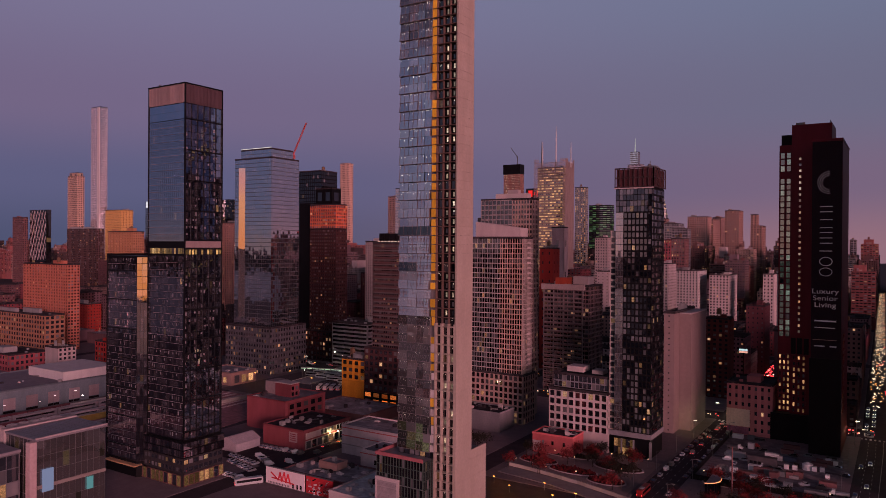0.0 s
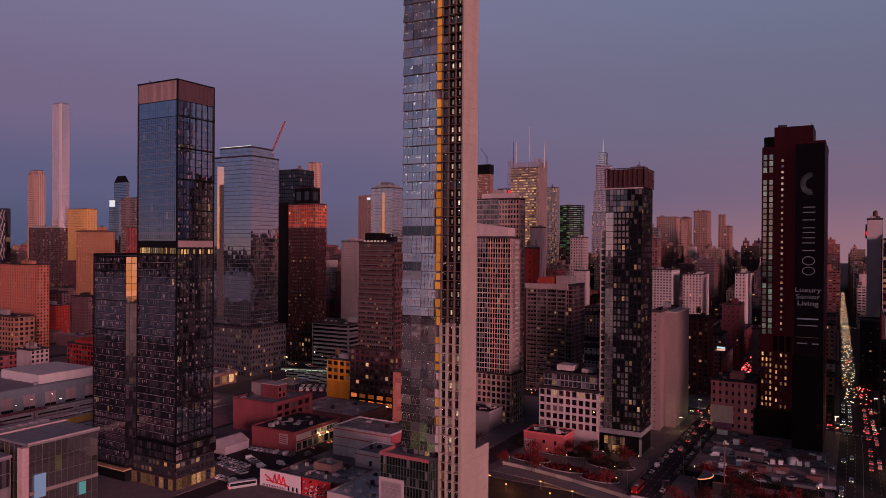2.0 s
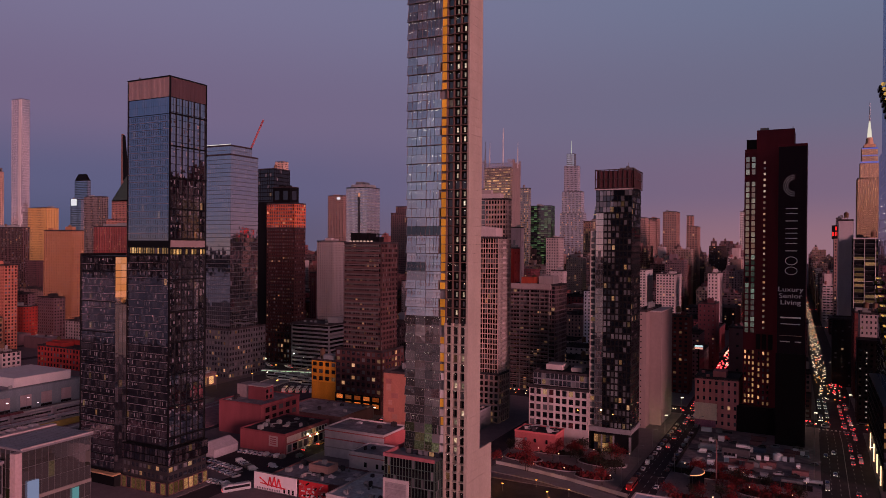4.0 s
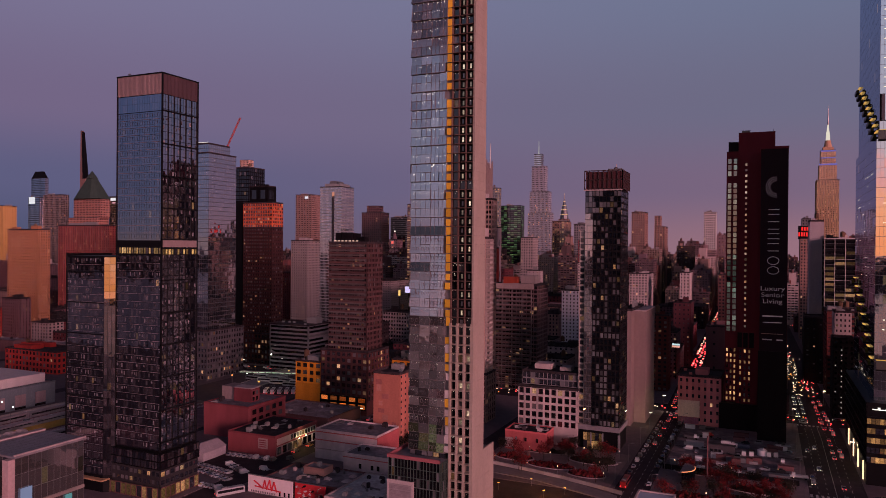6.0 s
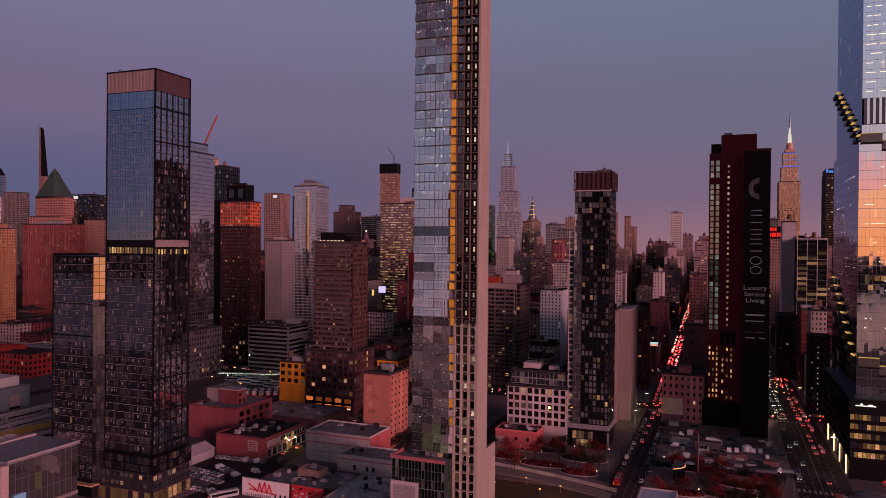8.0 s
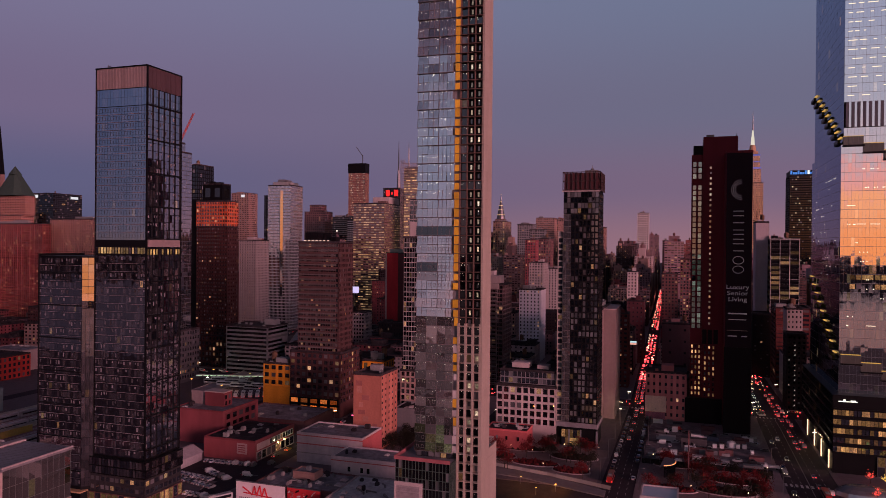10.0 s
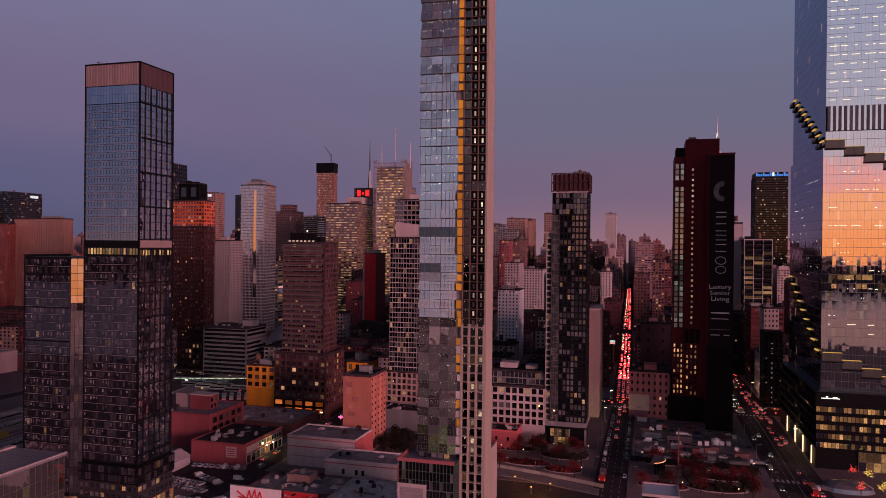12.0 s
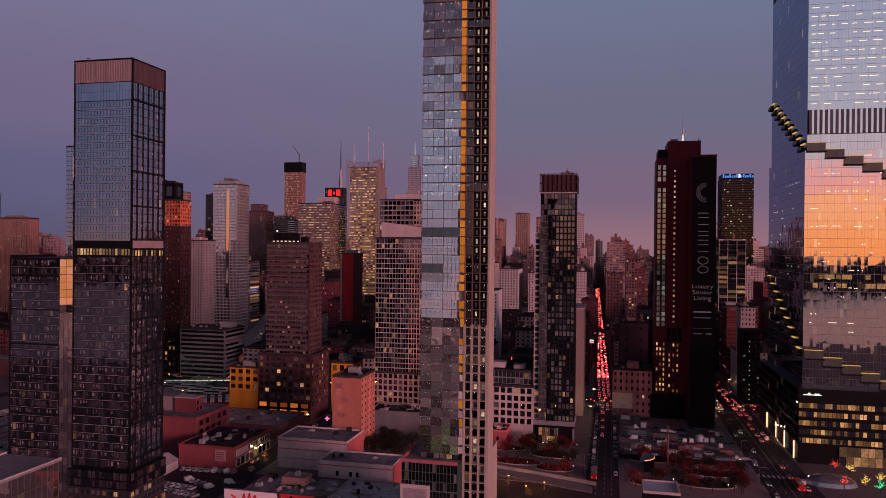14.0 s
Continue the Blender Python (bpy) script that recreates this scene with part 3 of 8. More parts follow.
    ribs, prest = Geo(), Geo()
    facade(ribs, prest, None, 0, (-152.4, 197.2), (1, 0), (0, -1), 19.0, 22.5, 31.4, 16, 3, 0.12, 0.06, 0.3, t, (glass_get("dark", True), None))
    facade(ribs, prest, None, 0, (-133.4, 197.2), (0, 1), (1, 0), 5.6, 6, 31.4, 5, 8, 0.12, 0.06, 0.3, t, (glass_get("dark", True), None))
    facade(ribs, prest, None, 0, (-152.4, 197.2), (1, 0), (0, -1), 19.0, 8, 22.3, 16, 4, 0.12, 0.06, 0.25, t, (glass_get("dark", True), None))
    part("podium_ribs", ribs, wall("green_rib", (0.06, 0.085, 0.075), 0.5, 3.0), t)
    part("podium_panes", prest, glass_get("dark", True), t, kind="stuff")
    part("louvre_frame", Geo().box(-152.6, -142.6, 196.4, 196.85, 8, 9.2).box(-152.6, -142.6, 196.4, 196.85, 23.0, 24.2).box(-152.6, -151.8, 196.4, 196.85, 9.2, 23).box(-143.6, -142.6, 196.4, 196.85, 9.2, 23), PALE, t)
    louvre = part("louvre", Geo().box(-151.8, -143.6, 196.6, 196.9, 9.2, 23), wall("louvre_grey", (0.30, 0.25, 0.27), 0.6, 1.0), t)
    for i in range(34):
        part("slat", Geo().box(-151.8, -143.6, 196.5, 196.6, 9.3 + i * 0.4, 9.5 + i * 0.4), wall("louvre_grey", (0.3, 0.25, 0.27)), louvre)
    part("parapet", Geo().box(-152.8, -133.2, 196.7, 197.1, 31.4, 32.6).box(-152.8, -152.4, 197.1, 223, 31.4, 32.6), wall("pink_parapet", (0.42, 0.13, 0.15), 0.7, 2.0), t)
    # lit amenity floors above the podium
    lob, lp = Geo(), Geo()
    facade(lob, lp, None, 0, (-147.4, 203.2), (1, 0), (0, -1), 13.2, 31.5, 33.4, 6, 1, 0.1, 0.1, 0.2, t, (glass_get("lobby", True), None))
    part("amenity_frames", lob, MULLION, t)
    part("amenity_panes", lp, glass_get("warm", True), t, kind="stuff")


centre_tower()


# ---- left tower: dark glass apartment tower with a lower wing ----
def glass_apartments():
    t = thing("apartment_tower", (-280, 208, 0), "dark glass apartment tower with a copper crown and lower wing", "tower")
    core = Geo().box(-282, -257.6, 199.6, 219, 0, 170.5).box(-307, -285.4, 196.2, 219, 0, 97.5).prism([(-285.4, 196.2), (-282.2, 199.2), (-282.2, 219), (-285.4, 219)], 0, 97.5)
    part("core", core, MULLION, t)
    thin, thick, rest, upper, count = Bits(t, MULLION, glass_get("spandrel", False)), Bits(t, MULLION), Geo(), Geo(), [0]
    low = Bits(t, glass_get("spandrel", False), glass_get("spandrel", False))
    pm = (glass_get("tower", True), glass_get("tower", False))
    # west front of the shaft
    facade(thin, upper, count, 200, (-282, 199.6), (1, 0), (0, -1), 24.4, 104, 156, 18, 17, 0.05, 0.10, 0.06, t, (glass_get("tower_up", True), glass_get("tower_up", False)))
    facade(low, rest, None, 0, (-282, 199.6), (1, 0), (0, -1), 24.4, 19.5, 98, 18, 25, 0.10, 0.24, 0.05, t, pm)
    top_row, angled = Geo(), Geo()
    facade(thin, top_row, None, 0, (-282, 199.6), (1, 0), (0, -1), 24.4, 156.2, 162.8, 18, 2, 0.04, 0.04, 0.06, t, (glass_get("mirror", True), None))
    # south side: six bays between heavy fins
    south = Geo()
    facade(thick, south, None, 0, (-257.6, 199.6), (0, 1), (1, 0), 19.4, 19.5, 157, 12, 45, 0.05, 0.07, 0.05, t, pm)
    facade(thick, south, None, 0, (-257.6, 199.6), (0, 1), (1, 0), 19.4, 157, 162.8, 12, 2, 0.05, 0.05, 0.10, t, pm)
    for z in (23, 36, 49, 62, 75, 88, 101, 104.5, 117, 130, 143, 156.3):
        part("belt", Geo().box(-257.6, -256.9, 199.2, 219.2, z - 0.22, z + 0.22), MULLION, t)
    for i in range(1, 6):
        part("fin", Geo().box(-257.5, -257.2, 199.5 + i * 3.23 - 0.11, 199.5 + i * 3.23 + 0.11, 19, 162.8), MULLION, t)
    part("belt", Geo().box(-257.75, -257.0, 199.2, 199.6, 19, 171), MULLION, t)
    part("belt", Geo().box(-257.7, -257.0, 218.8, 219.2, 19, 171), MULLION, t)
    part("belt", Geo().box(-282.3, -281.95, 199.25, 199.8, 97, 171), MULLION, t)
    # lower wing and its angled facet
    facade(low, rest, None, 0, (-307, 196.2), (1, 0), (0, -1), 21.6, 7, 97, 16, 29, 0.14, 0.30, 0.06, t, pm)
    for z in (13, 26, 39, 52, 65, 78, 91):
        part("belt", Geo().box(-307.2, -285.5, 195.8, 196.2, z - 0.25, z + 0.25), MULLION, t)
    part("belt", Geo().box(-307.3, -306.8, 195.8, 219, 0, 98.4), MULLION, t)
    d = Vector((3.2, 3.0, 0)).normalized()
    facade(thin, angled, None, 0, (-285.4, 196.2), (d.x, d.y), (d.y, -d.x), 4.38, 77, 97, 2, 7, 0.06, 0.06, 0.1, t, (glass_get("facet", True), None), lean=0.09)
    facade(thin, rest, None, 0, (-285.4, 196.2), (d.x, d.y), (d.y, -d.x), 4.38, 7, 76.9, 3, 22, 0.08, 0.1, 0.1, t, pm)
    part("upper_panes", upper, glass_get("tower_up", True), t, kind="stuff")
    part("top_panes", top_row, glass_get("tower_up", True), t, kind="stuff")
    part("angled_panes", angled, glass_get("facet", True), t, kind="stuff")
    part("window_panes", rest, pm[0], t, kind="stuff")
    part("side_panes", south, glass_get("tower_up", True), t, kind="stuff")
    # opening lights low in every bay of the upper front
    vents = Geo()
    for j in range(17):
        for i in range(18):
            a, z = -282 + (i + 0.5) * 24.4 / 18, 104 + j * 52 / 17 + 0.9
            vents.box(a - 0.45, a + 0.45, 199.42, 199.5, z, z + 0.06).box(a - 0.45, a - 0.40, 199.42, 199.5, z + 0.06, z + 1.5).box(a - 0.45, a + 0.45, 199.42, 199.5, z + 1.5, z + 1.56)
    part("vent_grid", vents, wall("vent_frame", (0.05, 0.046, 0.055), 0.5, 3.0), t, kind="stuff")
    # half-drawn blinds, storey by storey
    drawn, br = Geo(), random.Random(41)
    for p, u, n, width, za, zb, cols, rows in (((-282, 199.6), (1, 0), (0, -1), 24.4, 19.5, 98, 18, 25), ((-307, 196.2), (1, 0), (0, -1), 21.6, 7, 97, 16, 29), ((-257.6, 199.6), (0, 1), (1, 0), 19.4, 19.5, 157, 12, 45)):
        cw, rh = width / cols, (zb - za) / rows
        for j in range(rows):
            for i in range(cols):
                if br.random() < (0.22 if i % 3 else 0.5):
                    w, h = cw * br.choice((0.3, 0.4, 0.55)), rh * br.choice((0.25, 0.35, 0.5))
                    a, z = (i + br.choice((0.35, 0.5, 0.62))) * cw, za + (j + 0.80) * rh
                    drawn.slab(p, u, n, a - w / 2, a + w / 2, 0.06, 0.075, z - h, z)
    part("drawn_blinds", drawn, wall("blind_cloth", (0.15, 0.135, 0.15), 0.8, 2.0, island=True, vary=0.75), t, kind="stuff")
    line = wall("slab_line", (0.24, 0.20, 0.22), 0.5, 3.0)
    for j in range(1, 25):
        part("slab_line", Geo().box(-281.9, -257.9, 199.36, 199.5, 19.42 + j * 3.14, 19.58 + j * 3.14), line, t)
    for j in range(1, 29):
        part("slab_line", Geo().box(-306.7, -285.6, 195.98, 196.1, 6.94 + j * 3.103, 7.06 + j * 3.103), line, t)
    for j in range(1, 17):
        part("slab_line", Geo().box(-281.9, -257.9, 199.3, 199.44, 104 + j * 3.06 - 0.07, 104 + j * 3.06 + 0.07), line, t)
    # lit plant floor halfway
    lit, lr = Geo(), Geo()
    facade(lit, lr, None, 0, (-282, 199.5), (1, 0), (0, -1), 24.4, 98.2, 101.6, 18, 1, 0.22, 0.3, 0.15, t, (glass_get("warm", True), None))
    facade(lit, lr, None, 0, (-257.5, 199.6), (0, 1), (1, 0), 19.4, 98.2, 100.8, 12, 1, 0.14, 0.2, 0.4, t, (glass_get("warm", True), None))
    part("plant_floor_frame", lit, MULLION, t)
    part("plant_floor_panes", lr, glass_get("gold", True), t, kind="stuff")
    part("plant_screen", Geo().box(-257.6, -257.1, 200, 218.6, 101.4, 104.2), COPPER, t, "copper-coloured screen band")
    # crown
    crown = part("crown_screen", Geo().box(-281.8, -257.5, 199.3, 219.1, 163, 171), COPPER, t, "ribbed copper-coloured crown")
    # side plate and its ribs carry their shade in the colour
    part("side_screen", Geo().box(-257.5, -257.38, 199.6, 218.8, 163, 170.9), SHADED_COPPER, crown, "mesh side of the crown, shade put into its colour")
    for i in range(34):
        part("rib", Geo().box(-281.6 + i * 0.72, -281.48 + i * 0.72, 199.18, 199.3, 163, 170.8), COPPER, crown)
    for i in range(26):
        part("rib", Geo().box(-257.38, -257.28, 199.8 + i * 0.74, 199.88 + i * 0.74, 163, 170.8), SHADED_COPPER, crown)
    part("roof_edge", Geo().box(-282.2, -257.2, 199.0, 219.4, 171, 171.5), MULLION, t)
    part("roof_mast", Geo().tube(-279.5, 203, 171.4, 173.6, 0.12).box(-279.9, -278.4, 202.9, 203.1, 173.0, 173.3), STEEL, t)
    # dark collar and base
    part("collar", Geo().box(-283, -256.0, 198.2, 219.8, 12.2, 18.9), MULLION, t)
    cg, cp = Geo(), Geo()
    facade(cg, cp, None, 0, (-283, 198.15), (1, 0), (0, -1), 27, 12.4, 18.7, 18, 2, 0.12, 0.16, 0.08, t, pm)
    facade(cg, cp, None, 0, (-255.95, 198.2), (0, 1), (1, 0), 21.6, 12.4, 18.7, 12, 2, 0.12, 0.16, 0.08, t, pm)
    part("collar_frame", cg, MULLION, t)
    part("collar_panes", cp, glass_get("tower", True), t, kind="stuff")
    lob, lr2 = Geo(), Geo()
    facade(lob, lr2, None, 0, (-283, 198.7), (1, 0), (0, -1), 26.4, 5.4, 12, 11, 2, 0.3, 0.5, 0.2, t, (glass_get("warm", True), None))
    facade(lob, lr2, None, 0, (-256.6, 198.7), (0, 1), (1, 0), 20.6, 5.4, 12, 8, 2, 0.22, 0.45, 0.2, t, (glass_get("warm", True), None))
    lob.box(-283, -256.6, 198.8, 219.2, 0, 12.1)
    part("base_frame", lob, wall("base_slate", (0.045, 0.040, 0.045), 0.6, 1.0), t, "slate grey base with strip windows")
    part("base_panes", lr2, glass_get("warm", True), t, kind="stuff")
    door, dr = Geo(), Geo()
    facade(door, dr, None, 0, (-303, 197.9), (1, 0), (0, -1), 46, 0.2, 5.2, 16, 1, 0.1, 0.12, 0.25, t, (glass_get("lobby", True), None))
    facade(door, dr, None, 0, (-256.2, 198.6), (0, 1), (1, 0), 21, 0.2, 5.2, 8, 1, 0.1, 0.12, 0.25, t, (glass_get("lobby", True), None))
    part("lobby_frame", door, BROWN, t)
    part("lobby_panes", dr, glass_get("lobby", True), t, kind="stuff")
    part("canopy", Geo().box(-305, -283, 193.5, 197.6, 5.3, 5.8), wall("canopy_tan", (0.6, 0.36, 0.2), 0.6, 2.0), t)


glass_apartments()


# ---- tapered glass office with stepped terraces ----
def terrace_tower():
    t = thing("terrace_tower", (49, 400, 0), "huge reflective glass office tower with stepped planted terraces", "tower")
    pm = (glass_get("spiral", True), glass_get("spiral", False))
    bars, rest, flank, count, lou = Geo(), Geo(), Geo(), [0], Geo()
    core = Geo().box(8.6, 92, 354.6, 436, 36, 300)
    part("core", core, MULLION, t)
    def band(xl, ya, za, zb, pieces=0, pmat=pm):
        rows = max(1, round((zb - za) / 4.3))
        facade(bars, rest, count, pieces, (xl, ya), (1, 0), (0, -1), 60.0, za, zb, 40, rows, 0.035, 0.035, 0.05, t, pmat)
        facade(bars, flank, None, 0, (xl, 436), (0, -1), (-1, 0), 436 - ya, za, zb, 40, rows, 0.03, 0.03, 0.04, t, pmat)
    band(8.6, 354.6, 172, 250)
    band(7.4, 353.6, 100, 152, 120)
    facade(bars, rest, None, 0, (8.6, 354.6), (1, 0), (0, -1), 60, 152, 160, 40, 2, 0.05, 0.05, 0.08, t, pm)
    facade(bars, flank, None, 0, (8.6, 436), (0, -1), (-1, 0), 81.4, 152, 172, 40, 5, 0.03, 0.03, 0.04, t, pm)
    part("lower_core", Geo().box(7.5, 92, 353.7, 436, 36, 151.5), MULLION, t)
    # louvred plant floor
    for i in range(26):
        part("louvre_blade", Geo().box(9.3 + 2.4 * i, 10.5 + 2.4 * i, 354.2, 354.5, 160.3, 172), wall("louvre_blue", (0.09, 0.092, 0.11), 0.5, 2.0), t)
        lou.box(10.6 + 2.4 * i, 11.6 + 2.4 * i, 354.4, 354.56, 160.3, 172)
    part("louvre_panes", lou, pm[0], t)
    band(7.4, 353.6, 36, 100)
    part("mullion_grid", bars, wall("pale_mullion", (0.30, 0.29, 0.32), 0.35, 3.0, metal=0.6, bump=0.02), t, kind="stuff")
    part("window_panes", rest, pm[0], t, kind="stuff")
    # flank panes take the dimmed copy of the front glass
    part("flank_panes", flank, glass_get("spiral_dim_side", True), t, kind="stuff")
    # stepped terraces: dark soffit, planter, lit glass rail
    planted = wall("terrace_plants", (0.10, 0.09, 0.02), 0.9, 6.0, dirt=0.6)
    warm = lamp_mat("terrace_light", (1.0, 0.55, 0.14), 0.6)
    for z_start, lit in ((152.5, False), (50.5, True)):
        off = -1.25 if lit else 0.0
        for i in range(9):
            z = z_start + i * 4.2
            y = 356 + i * 8.8
            part("terrace", Geo().box(6.3 + off, 8.9 + off, y, y + 9.2, z - 0.1, z + 0.6), MULLION, t)
            part("terrace_rail", Geo().box(6.2 + off, 6.35 + off, y, y + 9.0, z + 0.6, z + 1.8), STEEL, t)
            part("planting", Geo().box(6.5 + off, 7.6 + off, y + 0.5, y + 8, z + 0.6, z + 2.2), planted, t)
            part("terrace_lamp", Geo().box(7.6 + off, 8.45 + off, y + 1, y + 8, z + 3.2, z + 3.7), warm, t)
        for i in range(7):
            z = z_start - 1 - i * 3.4
            x = 8 + i * 8.4
            part("terrace", Geo().box(x, x + 9, 352.3, 354.5, z - 0.5, z + 0.2), MULLION, t)
            part("terrace_wall", Geo().box(x, x + 8.6, 353.0, 353.4, z + 0.2, z + 4.2), wall("dull_glass", (0.085, 0.088, 0.080), 0.3, 1.0), t)
            for k in range(5):
                part("screen_post", Geo().box(x + 0.3 + k * 2.0, x + 0.42 + k * 2.0, 352.9, 352.98, z + 0.2, z + 4.2), STEEL, t)
            part("terrace_lamp", Geo().box(x, x + 8.4, 352.6, 352.9, z + 4.2, z + 4.4), warm, t)
    # ceiling lamps seen through the glass, floor by floor
    lr, glow_bars, dots = random.Random(12), Geo(), Geo()
    for j in range(42):
        z = 60 + j * 4.3 + 3.1
        if 152 < z < 174:
            continue
        front = 354.4 if z > 152 else 353.4
        dense = 0.75 if z > 172 else (0.30 if z > 104 else 0.45)
        x = 10.0
        while x < 66:
            w = lr.uniform(0.8, 4.5)
            if lr.random() < dense and not (z < 104 and lr.random() < 0.5):
                if z > 172 or lr.random() < 0.3:
                    glow_bars.box(x, x + w, front - 0.06, front - 0.02, z, z + 0.28)
                else:
                    for q in range(3):
                        xx = x + lr.uniform(0, w)
                        dots.box(xx, xx + 0.35, front - 0.06, front - 0.02, z - 0.2, z + 0.15)
            x += w + lr.uniform(0.5, 3.5)
    for j in range(30):
        y, z = lr.uniform(360, 430), 90 + 4.3 * lr.randrange(12)
        dots.box(7.2, 7.3, y, y + 0.6, z, z + 0.3)
    part("ceiling_lamps", glow_bars, lamp_mat("ceiling_warm", (1.0, 0.80, 0.58), 1.3), t, kind="stuff")
    part("spot_lamps", dots, lamp_mat("ceiling_spot", (1.0, 0.86, 0.66), 1.6), t, kind="stuff")
    for z in (84.6, 88.9):
        k = 0
        while k < 22:
            w = lr.choice((2.1, 2.1, 4.4))
            if lr.random() < 0.8:
                part("lit_window", Geo().box(9 + k * 2.6, 9 + k * 2.6 + w, 353.36, 353.44, z, z + 2.2), glass("lit_floor_glass", lit=0.9, power=0.55, lamp=(1.0, 0.58, 0.22), refl=0.2, island=False), t)
            k += 1 if w < 3 else 2
    # podium
    pod, pp = Geo().box(4, 92, 346, 440, 0, 36), Geo()
    facade(pod, pp, None, 0, (4, 346), (1, 0), (0, -1), 70, 9, 30, 42, 5, 0.06, 0.42, 0.3, t, (glass_get("warm", True), None))
    pside = Geo()
    facade(pod, pside, None, 0, (4, 440), (0, -1), (-1, 0), 94, 9, 36, 34, 6, 0.08, 0.22, 0.3, t, (glass_get("dark", True), None))
    part("podium_side_panes", pside, glass_get("dark", True), t, kind="stuff")
    part("podium", pod, MULLION, t)
    part("podium_panes", pp, glass_get("podium", True), t, kind="stuff")
    lob, lp = Geo(), Geo()
    facade(lob, lp, None, 0, (22, 345.6), (1, 0), (0, -1), 50, 0.1, 9, 16, 2, 0.06, 0.06, 0.2, t, (glass_get("lobby", True), None))
    part("lobby_frame", lob, STEEL, t)
    part("lobby_panes", lp, glass_get("lobby", True), t, kind="stuff")
    part("facade_sign", Geo().box(6, 14, 345.4, 345.6, 33, 33.4).box(8, 9, 345.4, 345.6, 33.4, 34.2).box(11, 13, 345.4, 345.6, 33.4, 33.9), lamp_mat("sign_white", (1, 0.95, 0.85), 1.2), t)
    for y in (352, 372, 392, 415):
        part("wall_lamp", Geo().box(3.2, 3.7, y, y + 0.6, 0.5, 9), lamp_mat("wall_lamp_warm", (1.0, 0.62, 0.34), 1.9), t)


terrace_tower()


# ---- maroon tower with the long banner ----
def lettering(parent, text, size, place, mat, rot=(90, 0, 0), name="lettering", wide=1.0):
    c = bpy.data.curves.new(name, "FONT")
    c.body, c.size, c.extrude, c.align_x, c.align_y = text, size, 0.02, "CENTER", "CENTER"
    tmp = new("tmp", c)
    me = bpy.data.meshes.new_from_object(tmp.evaluated_get(bpy.context.evaluated_depsgraph_get()))
    bpy.data.objects.remove(tmp)
    me.materials.append(mat)
    ob = new(name, me)
    ob.parent = parent
    ob.location = Vector(place) - root_of(parent)
    ob.rotation_euler = [radians(a) for a in rot]
    ob.scale = (wide, 1, 1)
    return ob


def maroon_tower():
    t = thing("residential_tower", (-43, 420, 0), "maroon tower wrapped by a tall black senior living banner", "tower")
    white = wall("print_white", (0.75, 0.68, 0.70), 0.7, 3.0, dirt=0.1)
    core = Geo().box(-58.4, -40.3, 429.8, 452, 0, 155).box(-52, -33, 427, 452, 0, 168.6)
    core.box(-58.4, -33, 430.2, 452, 155, 158.5)
    part("core", core, MAROON, t)
    part("roof_block", Geo().box(-57.5, -52.2, 430.5, 450, 158.6, 164), BLACK, t)
    part("roof_rail", Geo().box(-50.4, -46, 430, 430.15, 168.7, 170.2).box(-34, -33.8, 427.4, 433, 168.7, 170), STEEL, t)
    wing = part("banner_wing", Geo().box(-40.2, -26.6, 406.2, 452, 0, 156.4), MAROON, t)
    part("wing_top", Geo().box(-40.4, -26.4, 405.6, 452, 156.4, 157.4), MAROON, t)
    banner = part("banner", Geo().box(-40.0, -26.7, 405.7, 406.1, 48, 156), wall("banner_vinyl", (0.019, 0.006, 0.014), 0.6, 2.0, bump=0.03, dirt=0.2), t, "tall black banner with white lettering")
    part("base_cover", Geo().box(-40.6, -26.4, 405.4, 406.15, 0, 48), BLACK, t)
    part("base_cover_side", Geo().box(-61, -40.6, 424, 429.7, 0, 14.5), BLACK, t)
    # pairs of tall windows on the slab front
    bars, rest, count = Geo(), Geo(), [0]
    pm = (glass_get("tower", True), glass_get("warm", False))
    facade(bars, rest, count, 300, (-58.2, 429.8), (1, 0), (0, -1), 6.0, 55, 140.6, 2, 27, 0.38, 0.2, 0.3, t, (glass_get("cool", True), glass_get("cool", False)))
    facade(bars, rest, count, 300, (-58.2, 429.8), (1, 0), (0, -1), 6.0, 144, 154.6, 2, 3, 0.38, 0.2, 0.3, t, (glass_get("cool", True), glass_get("cool", False)))
    facade(bars, rest, count, 300, (-58.2, 429.8), (1, 0), (0, -1), 6.0, 15, 46, 3, 10, 0.55, 0.42, 0.3, t, (glass_get("evening", True), glass_get("evening", False)))
    facade(bars, rest, count, 300, (-51.2, 426.9), (1, 0), (0, -1), 7.0, 15, 46, 3, 10, 0.6, 0.42, 0.3, t, (glass_get("evening", True), glass_get("evening", False)))
    facade(bars, rest, count, 300, (-48.6, 426.9), (1, 0), (0, -1), 1.6, 57, 152, 1, 30, 0.35, 0.6, 0.12, t, (glass_get("pin", True), glass_get("pin", False)))
    facade(bars, rest, count, 300, (-26.5, 416), (0, 1), (1, 0), 10, 20, 60, 3, 12, 0.4, 0.4, 0.2, t, (glass_get("evening", True), glass_get("evening", False)))
    part("window_frames", bars, MAROON, t)
    for x in (-51.6, -48.6, -45.4):
        part("dark_panel", Geo().box(x, x + 2.4, 426.55, 426.95, 46.5, 55), BLACK, t)
    # print on the banner
    x = -32.9
    for i, gap in enumerate((2.0, 2.1, 0.0, 1.3, 1.2, 0.0, 1.3)):
        z, mark = 91.2 + i * 5.2, Geo()
        if i < 2:
            ring = [(x - 0.7 + 2.8 * math.cos(k * math.pi / 9), z + gap * math.sin(k * math.pi / 9)) for k in range(18)]
            for (xa, za), (xb, zb) in zip(ring, ring[1:] + ring[:1]):
                mark.bar((xa, 405.64, za), (xb, 405.64, zb), 0.34)
        else:
            for zz in {z - gap, z + gap}:
